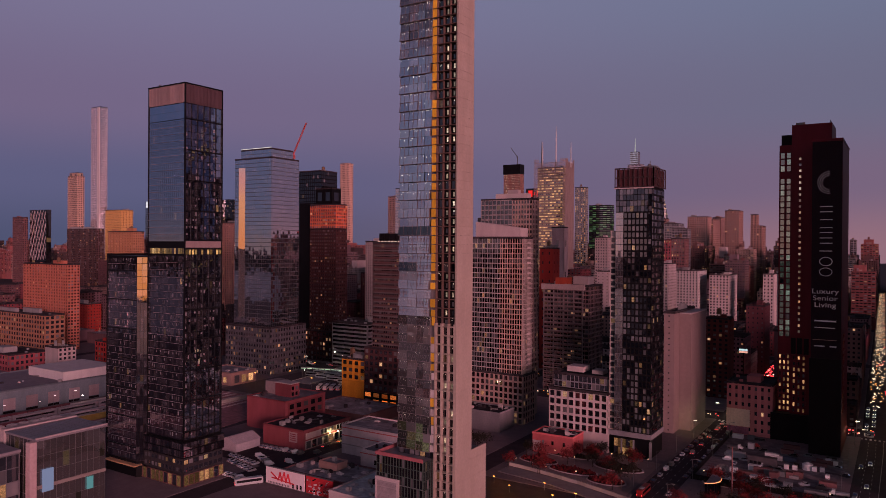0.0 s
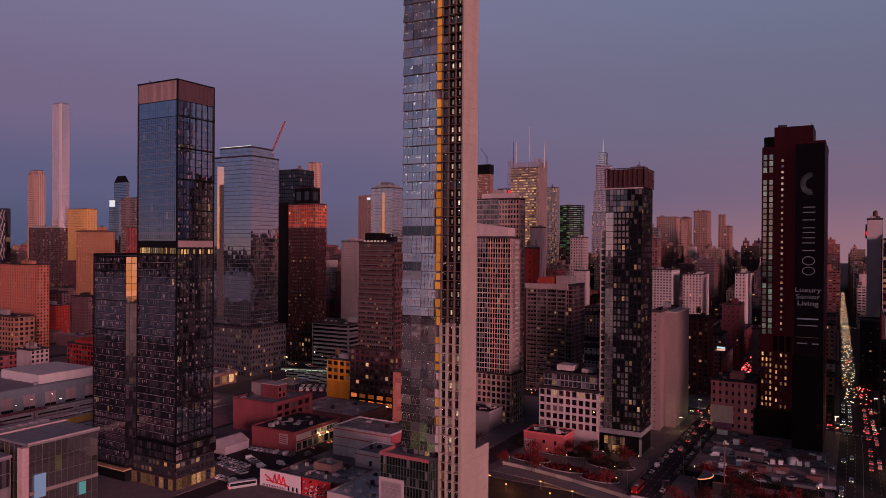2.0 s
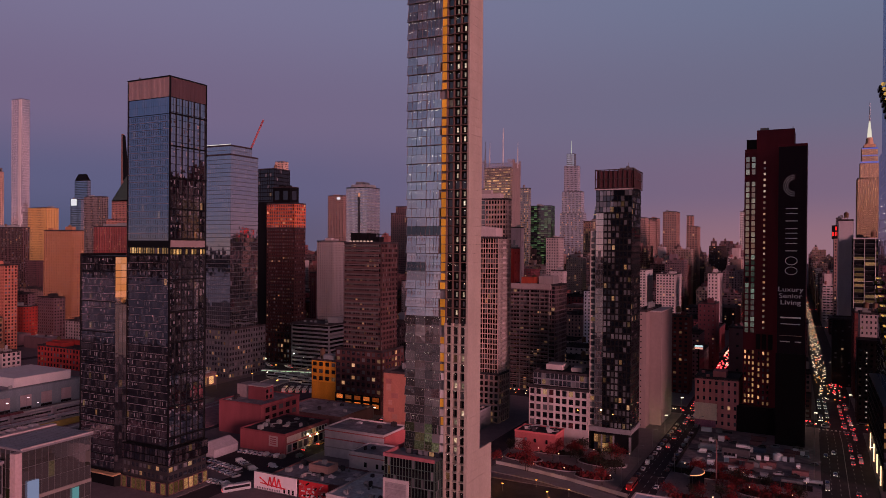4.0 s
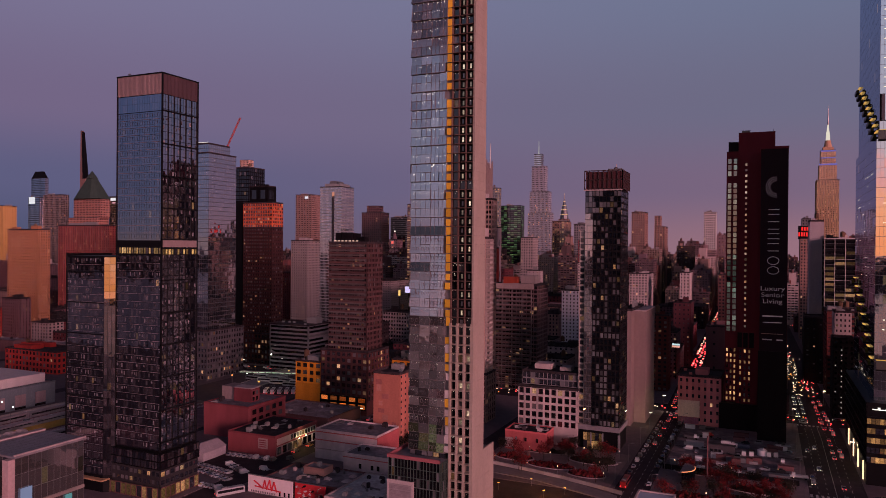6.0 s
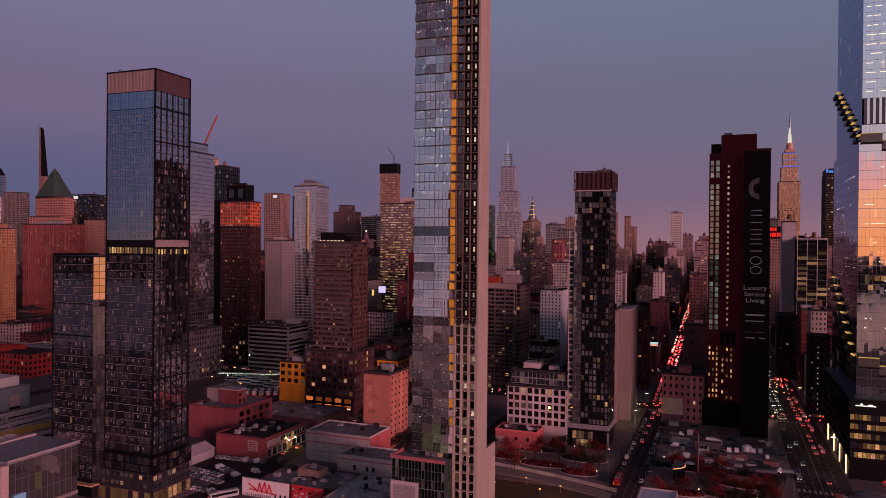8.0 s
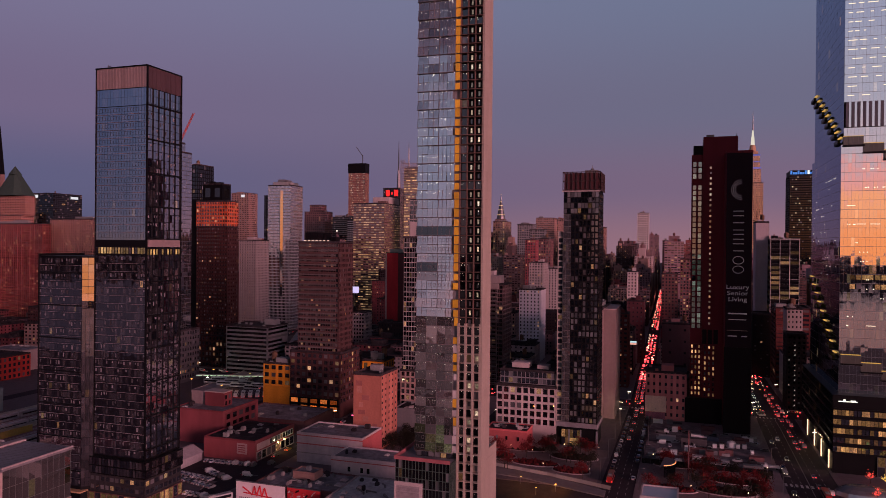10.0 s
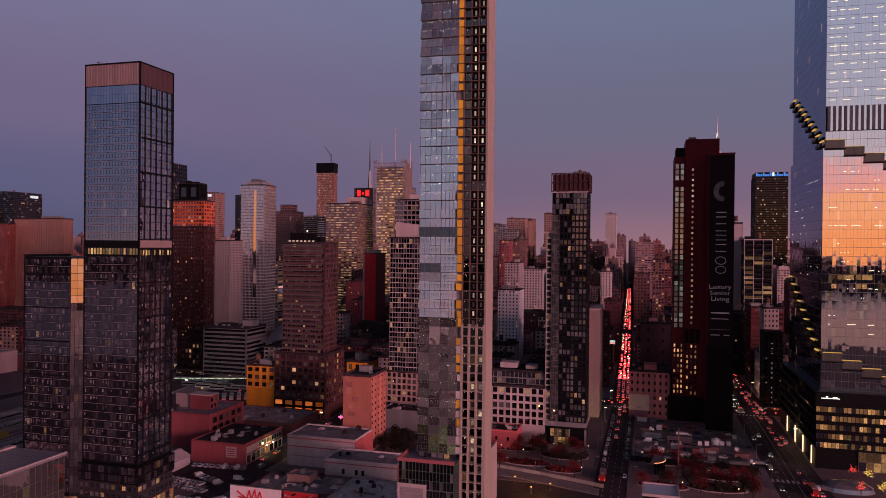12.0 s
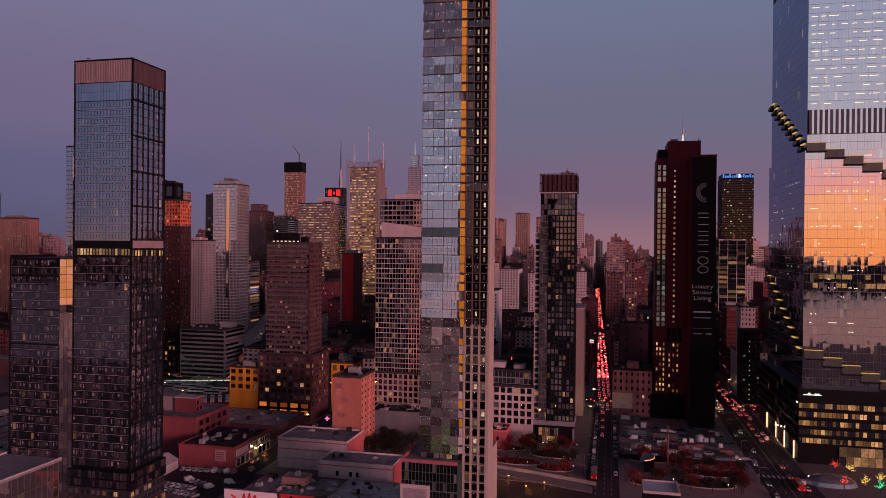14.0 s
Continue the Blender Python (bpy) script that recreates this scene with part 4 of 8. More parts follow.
                mark.box(x - 3.5, x + 2.1, 405.6, 405.7, zz - 0.2, zz + 0.2)
        part("emblem_mark", mark, white, banner)
    for i, w in enumerate(("Luxury", "Senior", "Living")):
        lettering(banner, w, 3.4, (x - 0.9, 405.66, 81.4 - i * 3.4), white, wide=1.26)
    part("phone_bar", Geo().box(-38.6, -28.8, 405.6, 405.7, 66.4, 67.1), white, banner)
    part("web_bar", Geo().box(-38.4, -29.2, 405.6, 405.7, 63.2, 63.6), white, banner)
    part("rule", Geo().box(-39.2, -28.4, 405.6, 405.7, 57.2, 57.45), wall("rule_tan", (0.45, 0.3, 0.25), 0.7), banner)
    for xa, xb in ((-38.6, -33.8), (-31.6, -28.6)):
        part("maker_bar", Geo().box(xa, xb, 405.6, 405.7, 53.9, 54.5), white, banner)
    for k, rad in enumerate((5.4, 4.4, 3.4)):
        arc = Geo()
        for i in range(14):
            a0, a1 = radians(85 + i * 13.6), radians(85 + (i + 1) * 13.6)
            for rr in (rad, ):
                arc.bar((x + 0.3 + rr * math.cos(a0) * 0.9, 405.64, 135.6 + rr * math.sin(a0)), (x + 0.3 + rr * math.cos(a1) * 0.9, 405.64, 135.6 + rr * math.sin(a1)), 0.26)
        part("emblem_arc", arc, white, banner)


maroon_tower()


# ---- black and glass tower with the framed crown ----
def framed_tower():
    t = thing("framed_tower", (-112, 360, 0), "black glass tower with an open steel framed crown", "tower")
    part("core", Geo().box(-121.6, -103.6, 349.2, 369.5, 0, 132).box(-124.6, -121.7, 350.4, 368, 0, 111), MULLION, t)
    bars, rest, count = Bits(t, MULLION), Geo(), [0]
    facade(bars, rest, count, 150, (-117.6, 349.2), (1, 0), (0, -1), 14.0, 12, 120, 7, 34, 0.34, 0.28, 0.12, t, (glass_get("sheen", True), glass_get("sheen", False)))
    # left bays get paler glass in place of the sky mirrored there
    clear, dark_top = Geo(), Geo()
    facade(Bits(t, STEEL), clear, None, 0, (-121.6, 349.2), (1, 0), (0, -1), 3.9, 12, 120, 3, 34, 0.06, 0.10, 0.08, t, (glass_get("sky_pale", True), None))
    facade(bars, rest, None, 0, (-103.6, 349.2), (0, 1), (1, 0), 20.3, 12, 131.5, 9, 38, 0.3, 0.3, 0.12, t, (glass_get("dusk", True), None))
    facade(bars, dark_top, None, 0, (-121.6, 349.2), (1, 0), (0, -1), 18.0, 120.2, 131.4, 10, 4, 0.14, 0.12, 0.08, t, (glass_get("sheen", True), None))
    part("top_panes", dark_top, glass_get("sheen", True), t, kind="stuff")
    part("crown_ledge", Geo().box(-122.3, -102.9, 348.6, 349.1, 131.5, 132.1), PALE, t, "thin pale ledge under the crown")
    part("clear_panes", clear, glass_get("sky_pale", True), t, kind="stuff")
    part("window_panes", rest, glass_get("dusk", True), t, kind="stuff")
    wg, wr = Geo(), Geo()
    facade(wg, wr, None, 0, (-124.6, 350.4), (1, 0), (0, -1), 3.0, 12, 111, 1, 32, 0.3, 0.3, 0.2, t, (glass_get("dim", True), None))
    part("light_grid", wg, CONCRETE, t, "pale concrete grid strip")
    part("light_grid_panes", wr, glass_get("dim", True), t, kind="stuff")
    # crown: frame bars round a dark screen
    part("crown_screen", Geo().box(-121.4, -103.6, 349.3, 369.0, 132.1, 141.2), wall("crown_brown", (0.085, 0.030, 0.036), 0.5, 2.0), t)
    crown = Geo()
    for z in (132.2, 136.8, 141.4):
        crown.box(-122.2, -102.8, 348.7, 349.1, z, z + 0.45).box(-103.2, -102.8, 349.1, 370, z, z + 0.45).box(-122.2, -121.8, 349.1, 370, z, z + 0.45)
    for i in range(9):
        x = -122.2 + i * 2.375
        crown.box(x, x + 0.4, 348.7, 349.1, 132.2, 141.8)
        y = 348.7 + i * 2.6
        crown.box(-103.2, -102.8, y, y + 0.4, 132.2, 141.8)
    part("crown_frame", crown, wall("crown_steel", (0.06, 0.035, 0.038), 0.5, 2.0), t)
    part("roof_plant", Geo().box(-112, -105, 358, 366, 141.2, 143.4).tube(-108.5, 362, 143.3, 146.2, 0.15).tube(-108.5, 361, 143.3, 144.6, 1.4, 0.6), STEEL, t)
    # shop floors
    part("shop_frame", Geo().box(-124.6, -102.9, 348.6, 369.6, 9.6, 12).box(-104.0, -102.9, 348.6, 349.6, 0, 8.4).box(-112, -111.3, 348.6, 349.2, 0, 8.4).box(-118, -117.3, 348.6, 349.2, 0, 8.4), GREY, t)
    sg, sr = Geo(), Geo()
    facade(sg, sr, None, 0, (-121.6, 349.0), (1, 0), (0, -1), 10, 0.1, 8.4, 5, 2, 0.06, 0.06, 0.1, t, (glass_get("lobby", True), None))
    part("shop_window_frame", sg, MULLION, t)
    part("shop_panes", sr, glass_get("lobby", True), t, kind="stuff")


framed_tower()


# ---- near blocks ----
def near_blocks():
    cb = building("concrete_block", "plain concrete block with a blank side wall", -113.2, -107.6, 406, 452, 66.4, wall("blank_wall", (0.27, 0.195, 0.195), 0.85, 0.6, dirt=0.2), "dim", faces="f", bay=6, pier=0.85, sill=0.8, tanks=True)
    part("side_volume", Geo().box(-107.5, -101.0, 417, 452, 0, 65.4), wall("blank_wall", (0.27, 0.195, 0.195)), cb)
    part("coping", Geo().box(-107.5, -100.7, 416.7, 452.2, 65.4, 66), PALE, cb)
    h = building("hotel_block", "pale stone block with square windows and dark glazed attic", -156.2, -124.8, 348.3, 372, 29, PALE, "dusk", storey=3.9, bay=3.5, pier=0.30, sill=0.30, depth=0.5, pieces=80, foot=9, tanks=False)
    building("attic", "", -155, -125.4, 351.5, 371, 36.5, GREY, "warm", z0=29.9, storey=3.2, bay=2.2, pier=0.12, sill=0.2, parent=h, tanks=False)
    part("roof_hut", Geo().box(-150, -141, 357, 366, 37.4, 40.2), PALE, h)
    part("roof_hut", Geo().box(-136, -130, 356, 363, 37.4, 39.4), PALE, h)
    w = building("brick_warehouse", "old red brick warehouse with pale painted patch", -83.5, -60.2, 425.5, 453, 28, wall("warehouse_brick", (0.56, 0.20, 0.215), 0.85, 5.0), "dim", storey=4.4, bay=3.3, pier=0.62, sill=0.55, pieces=60, foot=1)
    part("painted_patch", Geo().box(-83.6, -71.5, 425.0, 425.2, 4.5, 14), wall("beige_patch", (0.68, 0.50, 0.44), 0.85, 1.5), w, "large beige painted rectangle")
    part("graffiti_band", Geo().box(-83.2, -72, 425.0, 425.22, 0.6, 4.2), wall("graffiti", (0.32, 0.12, 0.20), 0.8, 2.5, dirt=0.7), w)
    slab_white, bay_tan = wall("grid_white", (0.46, 0.37, 0.36), 0.8, 2.0), wall("bay_tan", (0.48, 0.31, 0.27), 0.8, 2.0)
    a = building("apartment_block", "tall apartment block with white floor edges and tan corner bays", -221.5, -186.5, 377, 389.5, 107.5, slab_white, "dusk", z0=28, storey=2.95, bay=1.6, pier=0.12, sill=0.2, depth=0.5, faces="r", tanks=False)
    glazed, count = Geo(), [0]
    facade(Bits(a, GREY, slab_white), glazed, count, 60, (-221.5, 377), (1, 0), (0, -1), 20.5, 28, 107.5, 12, 27, 0.08, 0.15, 0.55, a, (glass_get("dusk", True), glass_get("dusk", False)))
    facade(Bits(a, bay_tan), glazed, None, 0, (-201, 377), (1, 0), (0, -1), 14.5, 28, 107.5, 9, 27, 0.14, 0.18, 0.5, a, (glass_get("dusk", True), None))
    part("front_panes", glazed, glass_get("dusk", True), a, kind="stuff")
    for j in range(1, 27):
        z = 28 + j * 2.944
        part("balcony", Geo().box(-186.0, -184.4, 379, 383.5, z - 0.12, z + 0.12).box(-184.5, -184.4, 379, 383.5, z + 0.12, z + 1.1), slab_white, a)
    building("base", "", -222.5, -185.0, 375.5, 391, 28, TAN_SIDE, "dusk", storey=3.4, bay=3.2, pier=0.35, sill=0.3, depth=0.35, tanks=False, parent=a)
    part("sloping_penthouse", Geo().hexa([(-219, 379, 108), (-189, 379, 108), (-189, 389, 108), (-219, 389, 108), (-219, 379, 117.5), (-189, 379, 113.6), (-189, 389, 113.6), (-219, 389, 117.5)]), PALE, a, "pale penthouse with a sloping roof line")
    u = building("tan_apartment_tower", "tan apartment tower with dark recessed balconies", -227, -191.5, 400, 408.5, 131.5, wall("slab_tan", (0.36, 0.25, 0.24), 0.85, 2.0), "dusk", storey=3.0, bay=2.2, pier=0.3, sill=0.35, depth=0.35, faces="r", foot=20, tanks=False)
    fronts = Geo()
    facade(Bits(u, GREY, slab_white), fronts, None, 0, (-227, 400), (1, 0), (0, -1), 22, 95, 131.5, 8, 12, 0.10, 0.22, 0.9, u, (glass_get("dusk", True), None))
    facade(Bits(u, bay_tan), fronts, None, 0, (-205, 400), (1, 0), (0, -1), 13.5, 95, 131.5, 7, 12, 0.34, 0.38, 0.35, u, (glass_get("dusk", True), None))
    part("front_panes", fronts, glass_get("dusk", True), u, kind="stuff")
    part("lower_front", Geo().box(-227, -191.5, 399.6, 400, 0, 94.8), bay_tan, u)
    part("roof_house", Geo().box(-218, -196, 402, 407.5, 132.3, 135.5), PALE, u)
    part("roof_house", Geo().box(-210, -203, 403, 407, 135.5, 138), PALE, u)
    b = building("brown_tower", "brown brick apartment tower on a dark loft base", -286, -259.2, 365, 384, 104, wall("brown_tower_wall", (0.095, 0.048, 0.050), 0.8, 4.0), "dusk", z0=38, storey=2.95, bay=1.7, pier=0.10, sill=0.42, depth=0.45, pieces=40, tanks=False)
    band, louvre = wall("band_grey", (0.115, 0.092, 0.096), 0.8, 2.0), wall("black_louvre", (0.008, 0.006, 0.008), 0.7, 2.0)
    for k in range(22):
        z = 40.2 + k * 2.95
        part("floor_band", Geo().box(-286.2, -260.4, 363.7, 364.4, z, z + 0.8), band, b)
    for xa, xb, zb in ((-283, -279, 110.5), (-278.6, -274.8, 110.5), (-274.4, -271, 110.2)):
        part("roof_plant", Geo().box(xa, xb, 367, 378, 104.9, zb), louvre, b)
    part("open_frame", Geo().box(-270, -269.5, 367, 367.5, 104.9, 110).box(-262.5, -262, 367, 367.5, 104.9, 110).box(-270, -262, 367, 367.5, 109.6, 110).box(-270, -262, 375, 375.5, 109.6, 110).box(-262.5, -262, 367.5, 375, 109.6, 110).box(-270, -269.5, 367.5, 375, 109.6, 110).box(-266.5, -263, 369, 374, 104.9, 108), louvre, b, "black open roof frame with plant")
    for k in range(7):
        part("roof_lamp", Geo().box(-283.5 + 2.6 * k, -282.2 + 2.6 * k, 366.5, 366.8, 105.1, 105.7), lamp_mat("roof_warm", (1.0, 0.62, 0.5), 0.9), b)
    building("loft_base", "", -288.5, -255.2, 360, 386, 38, wall("dark_brick", (0.085, 0.034, 0.036), 0.85, 5.0), "warm", storey=4.0, bay=3.6, pier=0.35, sill=0.4, depth=0.4, foot=8, parent=b, tanks=False, split=True)
    sg, sp = Geo(), Geo()
    facade(sg, sp, None, 0, (-288.5, 359.4), (1, 0), (0, -1), 33, 3, 11.0, 5, 2, 0.30, 0.36, 0.3, b, (None, None))
    part("shopfront", sg, MULLION, b)
    part("shop_panes", sp, glass("shop_glow", lit=0.8, power=1.1, lamp=(1.0, 0.17, 0.02), refl=0.08, hue2=(1.0, 0.26, 0.06)), b, kind="stuff")
    building("yellow_building", "yellow painted loft with square black windows", -308, -288.8, 361, 384, 29.5, YELLOW, "dark", storey=4.6, bay=4.7, pier=0.4, sill=0.45, depth=0.15, pieces=40, foot=16, faces="f")
    building("ochre_shed", "ochre painted low building behind the brown tower", -254.5, -240.5, 390, 408, 30, YELLOW, "dark", storey=6, bay=4.5, faces="fr")
    pb = building("pink_building", "windowless salmon brick warehouse with roof clutter", -220.3, -205.4, 306, 328, 37.5, PINK, "dim", faces="r", bay=4.5, pier=0.72, sill=0.62, depth=0.12, pieces=40)
    r = random.Random(8)
    for i in range(9):
        px, pz = -219.6 + r.uniform(0, 10), 3 + i * 3.6
        part("paint_patch", Geo().box(px, px + r.uniform(2.2, 4.2), 305.93, 306.02, pz, pz + r.uniform(2, 3.4)), wall("faded_pink", (0.50, 0.22, 0.185), 0.9, 1.0) if i % 2 else wall("dull_pink", (0.38, 0.14, 0.13), 0.9, 1.0), pb)
    # mirror glass tower
    g = building("mirror_tower", "tall mirror glass tower on a grey gridded base", -467, -425, 411, 442, 172, STEEL, "mirror", z0=37, storey=3.4, bay=2.1, pier=0.05, sill=0.12, depth=0.1, tanks=False)
    building("upper_box", "", -463, -428, 414, 438, 179.5, STEEL, "mirror", z0=173, storey=3.4, bay=2.1, pier=0.06, sill=0.1, depth=0.08, parent=g, tanks=False)
    building("base", "", -470, -420, 405, 446, 37, wall("mirror_base", (0.105, 0.095, 0.108), 0.7, 1.0), "warm", storey=4.2, bay=3.0, pier=0.4, sill=0.45, parent=g, tanks=False)
    part("angled_slot", Geo().prism([(-458.4, 411), (-458.4, 407.4), (-454.6, 411)], 44, 165), glass_get("facet", False), g, "narrow angled glass slot catching the sunset")
    part("roof_light", Geo().box(-463, -428, 413.6, 413.9, 180.6, 181.0), lamp_mat("roof_line", (1.0, 0.93, 0.85), 0.7), g)
    part("lit_sign", Geo().box(-455, -440, 413.4, 413.7, 168, 169.6), GREY, g)
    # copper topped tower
    o = building("copper_topped_tower", "dark apartment tower with a brighter red-orange top", -457, -426, 490, 505, 117, wall("dark_rust", (0.06, 0.022, 0.022), 0.6, 4.0), "flats", z0=26, storey=3.0, bay=2.6, pier=0.5, sill=0.55, tanks=False, split=True)
    # top storeys take a far brighter red-orange than the shaft
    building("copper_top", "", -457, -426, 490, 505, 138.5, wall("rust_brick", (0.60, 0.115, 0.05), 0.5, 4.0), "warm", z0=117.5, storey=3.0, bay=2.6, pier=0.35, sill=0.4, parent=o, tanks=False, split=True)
    building("plant_screen", "", -452, -433, 492, 504, 153, MULLION, "dark", z0=139.6, storey=14, bay=9, parent=o)
    building("base", "", -460, -415, 484, 508, 26, wall("dark_rust", (0.06, 0.022, 0.022)), "warm", storey=4, bay=3.4, parent=o, tanks=False)
    part("dark_flank", Geo().box(-472, -457.4, 492, 505, 0, 141), MULLION, o)
    building("parking_structure", "grey open parking structure with strip floors", -412, -374, 470, 500, 37, GREY, "dark", storey=3.4, bay=30, pier=0.03, sill=0.45, depth=0.5)
    # far measured midfield
    m = "far block"
    rows = [
        ("black_slab", "plain black slab tower with faint lights", -554, -521, 575, 600, 181, MULLION, "dark", 4, 3, 0.1, 0.2),
        ("grey_slab", "grey stone apartment slab with a blank end", -542, -520, 677, 703, 107, PALE, "flats", 3.0, 3, 0.5, 0.5),
        ("banded_block", "dark block with thin bands of glass", -590, -552, 844, 870, 81, GREY, "office", 3.6, 20, 0.03, 0.4),
        ("lit_office", "glass office tower with rows of lit floors", -545, -494, 979, 1045, 166, wall("bronze_bands", (0.17, 0.10, 0.095), 0.6, 2.0), "rows", 3.8, 4.2, 0.10, 0.55),
        ("residence_mid", "mid-rise brick apartments with concrete balconies", -220, -186, 480, 506, 75, wall("mauve_brick", (0.20, 0.125, 0.135), 0.85, 3.0), "dusk", 2.95, 2.6, 0.12, 0.30),
        ("white_flats", "white painted block of flats", -204, -185, 615, 640, 64, wall("fresh_white", (0.82, 0.77, 0.84), 0.7, 1.5, dirt=0.15), "dim", 3.1, 3, 0.62, 0.5),
        ("red_brick_slab", "long red brick apartment slab with lit windows", -756, -677, 391, 403, 82, wall("terracotta", (0.38, 0.13, 0.09), 0.85, 4.0), "flats", 2.9, 2.9, 0.45, 0.45),
        ("red_block", "deep red brick block with pale corner", -790, -751, 456, 472, 36, wall("vivid_brick", (0.40, 0.05, 0.04), 0.85, 5.0), "dim", 3.2, 3, 0.6, 0.6),
        # tan brick pushed to orange, the evening glow being part of its colour
        ("tan_tower", "tan brick apartment tower with evening glow in its colour", -782, -735, 500, 514, 116, wall("tan_brick_in_glow", (0.50, 0.22, 0.12), 0.85, 4.0), "warm", 2.95, 2.9, 0.42, 0.45),
        # bright orange-gold wall colour holds the sunset glow on this tower
        ("gilded_tower", "far glass tower with sunset gold painted into its walls", -1670, -1605, 1060, 1092, 184, wall("sunset_gold_wall", (0.88, 0.46, 0.16), 0.5, 4.0), "warm", 4, 4, 0.6, 0.5),
        ("beige_tower", "stepped beige office tower with a lit sign", -1128, -1080, 1500, 1540, 228, TAN, "flats", 5, 5, 0.45, 0.42),
        ("shoulder_tower", "tan office tower with lit floors", -461, -435, 1500, 1560, 157, TAN, "office", 5, 5, 0.45, 0.42),
        ("white_grid_tower", "pale gridded apartment tower far off", -178, -151, 1821, 1850, 188, WHITE, "dim", 5.5, 4.5, 0.45, 0.45),
        ("dark_office", "dark office tower with a blank top", -525, -504, 1280, 1292, 213, GREY, "office", 4.2, 3, 0.3, 0.4),
        ("green_office", "office tower with green lit floors", -550, -505, 1417, 1440, 187, MULLION, "green", 4.2, 7, 0.08, 0.45),
        ("brown_stepped_tower", "brown brick apartment tower far off", -252, -230, 1255, 1290, 163, TAN, "flats", 4, 4, 0.45, 0.42),
        ("broad_tan_block", "broad tan brick apartment block", -344, -306, 1420, 1480, 156, TAN, "warm", 4, 4, 0.45, 0.42),
        ("pale_flats", "pale brick flats with domed bulkhead", -180, -160, 820, 864, 73, PALE, "flats", 3.1, 3.2, 0.5, 0.45),
        ("cream_flats", "cream brick flats with twin bulkheads", -225, -192, 820, 860, 77, WHITE, "dim", 3.1, 3.2, 0.55, 0.45),
        ("grid_office", "glass office with a bold steel grid", 3.6, 25.4, 617, 640, 110, MULLION, "strips", 4.1, 7.3, 0.02, 0.4),
        ("dark_brick_block", "near black block of flats at the far shore of the city", -1387, -1289, 800, 815, 130, wall("dusk_brick", (0.10, 0.05, 0.05), 0.85, 4.0), "flats", 3.4, 4, 0.4, 0.4),
        ("glass_billboard_tower", "dark glass tower with a white sign", -1852, -1808, 1300, 1312, 222, MULLION, "mirror", 5, 5, 0.1, 0.2),
        ("grid_brick_tower", "grey gridded apartment tower far off", -1526, -1466, 1100, 1118, 209, wall("grid_grey", (0.24, 0.17, 0.16), 0.8, 3.0), "flats", 4, 4, 0.35, 0.35),
        ("black_office", "black office block with pale signs", -1550, -1482, 1300, 1386, 219, MULLION, "dark", 4.5, 5, 0.1, 0.25),
        ("crimson_flats", "deep red brick apartment slab", -858, -769, 620, 631, 124, wall("crimson_brick", (0.36, 0.085, 0.08), 0.85, 4.0), "warm", 2.95, 3.2, 0.45, 0.45),
        ("rosy_flats", "rosy brick apartment block with lit stair", -779, -712, 640, 656, 130, wall("rosy_brick", (0.42, 0.20, 0.17), 0.85, 4.0), "warm", 3, 3.4, 0.5, 0.45),
        ("maroon_flats", "maroon brick apartment block", -1052, -996, 800, 829, 130, wall("crimson_brick", (0.36, 0.085, 0.08)), "flats", 3, 3.4, 0.5, 0.45),
        ("thin_pink_slab", "thin blank pink slab end", -290, -278, 650, 660, 121, wall("slab_mauve", (0.45, 0.33, 0.36), 0.85, 1.5), "dim", 30, 12, 0.8, 0.8),
        ("scarlet_block", "scarlet rendered stair block", -261, -249, 560, 573, 101, wall("scarlet_render", (0.38, 0.04, 0.035), 0.8, 2.0), "dim", 8, 6, 0.8, 0.7),
        ("stepped_pink_block", "stepped pinkish apartment block", -303, -288, 800, 819, 113, PALE, "dim", 3.2, 3.2, 0.55, 0.5),
        ("white_party_wall", "pale blank party wall block", -263, -250, 700, 710, 78, PALE, "dim", 3.2, 4, 0.8, 0.7),
        ("tan_pair", "tan brick tower beside the broad block", -324, -308, 1500, 1532, 162, TAN, "dim", 4, 4, 0.45, 0.42),
        ("setback_tower", "tan tower with a slim set-back top", -220, -202, 1300, 1335, 139, TAN, "dim", 4, 4, 0.45, 0.42),
        ("+slim_top", "slim upper shaft of a tan tower", -220, -210, 1300.5, 1316, 158, TAN, "dim", 4, 4, 0.45, 0.42),
        ("brown_office", "brown brick office with lit windows", -243, -227, 900, 919, 113, BROWN, "warm", 3.6, 3.4, 0.45, 0.42),
        ("grey_office", "grey office block far off", -296, -273, 1100, 1117, 130, GREY, "flats", 4, 4, 0.3, 0.4),
        ("dark_red_block", "dark red brick apartment block", -116, -101, 520, 534, 54, wall("dusk_red", (0.13, 0.035, 0.035), 0.85, 4.0), "flats", 3.2, 3.4, 0.5, 0.5),
        ("mauve_blank", "blank mauve brick wall block", -111, -97, 640, 665, 55, wall("maroon_brick", (0.10, 0.035, 0.045), 0.85, 2.0), "dim", 4, 4, 0.7, 0.65),
        ("white_slab", "white blank apartment end wall", -123, -113, 800, 820, 76, PALE, "dim", 3.4, 3.4, 0.6, 0.5),
        ("mauve_loft", "mauve rendered loft building with blank front", -78, -56, 560, 590, 44, wall("mauve_wall", (0.19, 0.10, 0.115), 0.85, 2.0), "dim", 9, 9, 0.85, 0.8),
        ("dark_loft", "dark loft building along the street", -90, -71, 900, 930, 71, BROWN, "dim", 4, 4, 0.5, 0.5),
        ("lit_loft", "dark tower with a strip of lit windows", -68, -55, 850, 870, 90, BROWN, "warm", 3.4, 3.4, 0.4, 0.4),
        ("beige_slim", "slim beige block with roof lamp", -131, -122, 900, 930, 73, PALE, "dim", 4, 4, 0.7, 0.6),
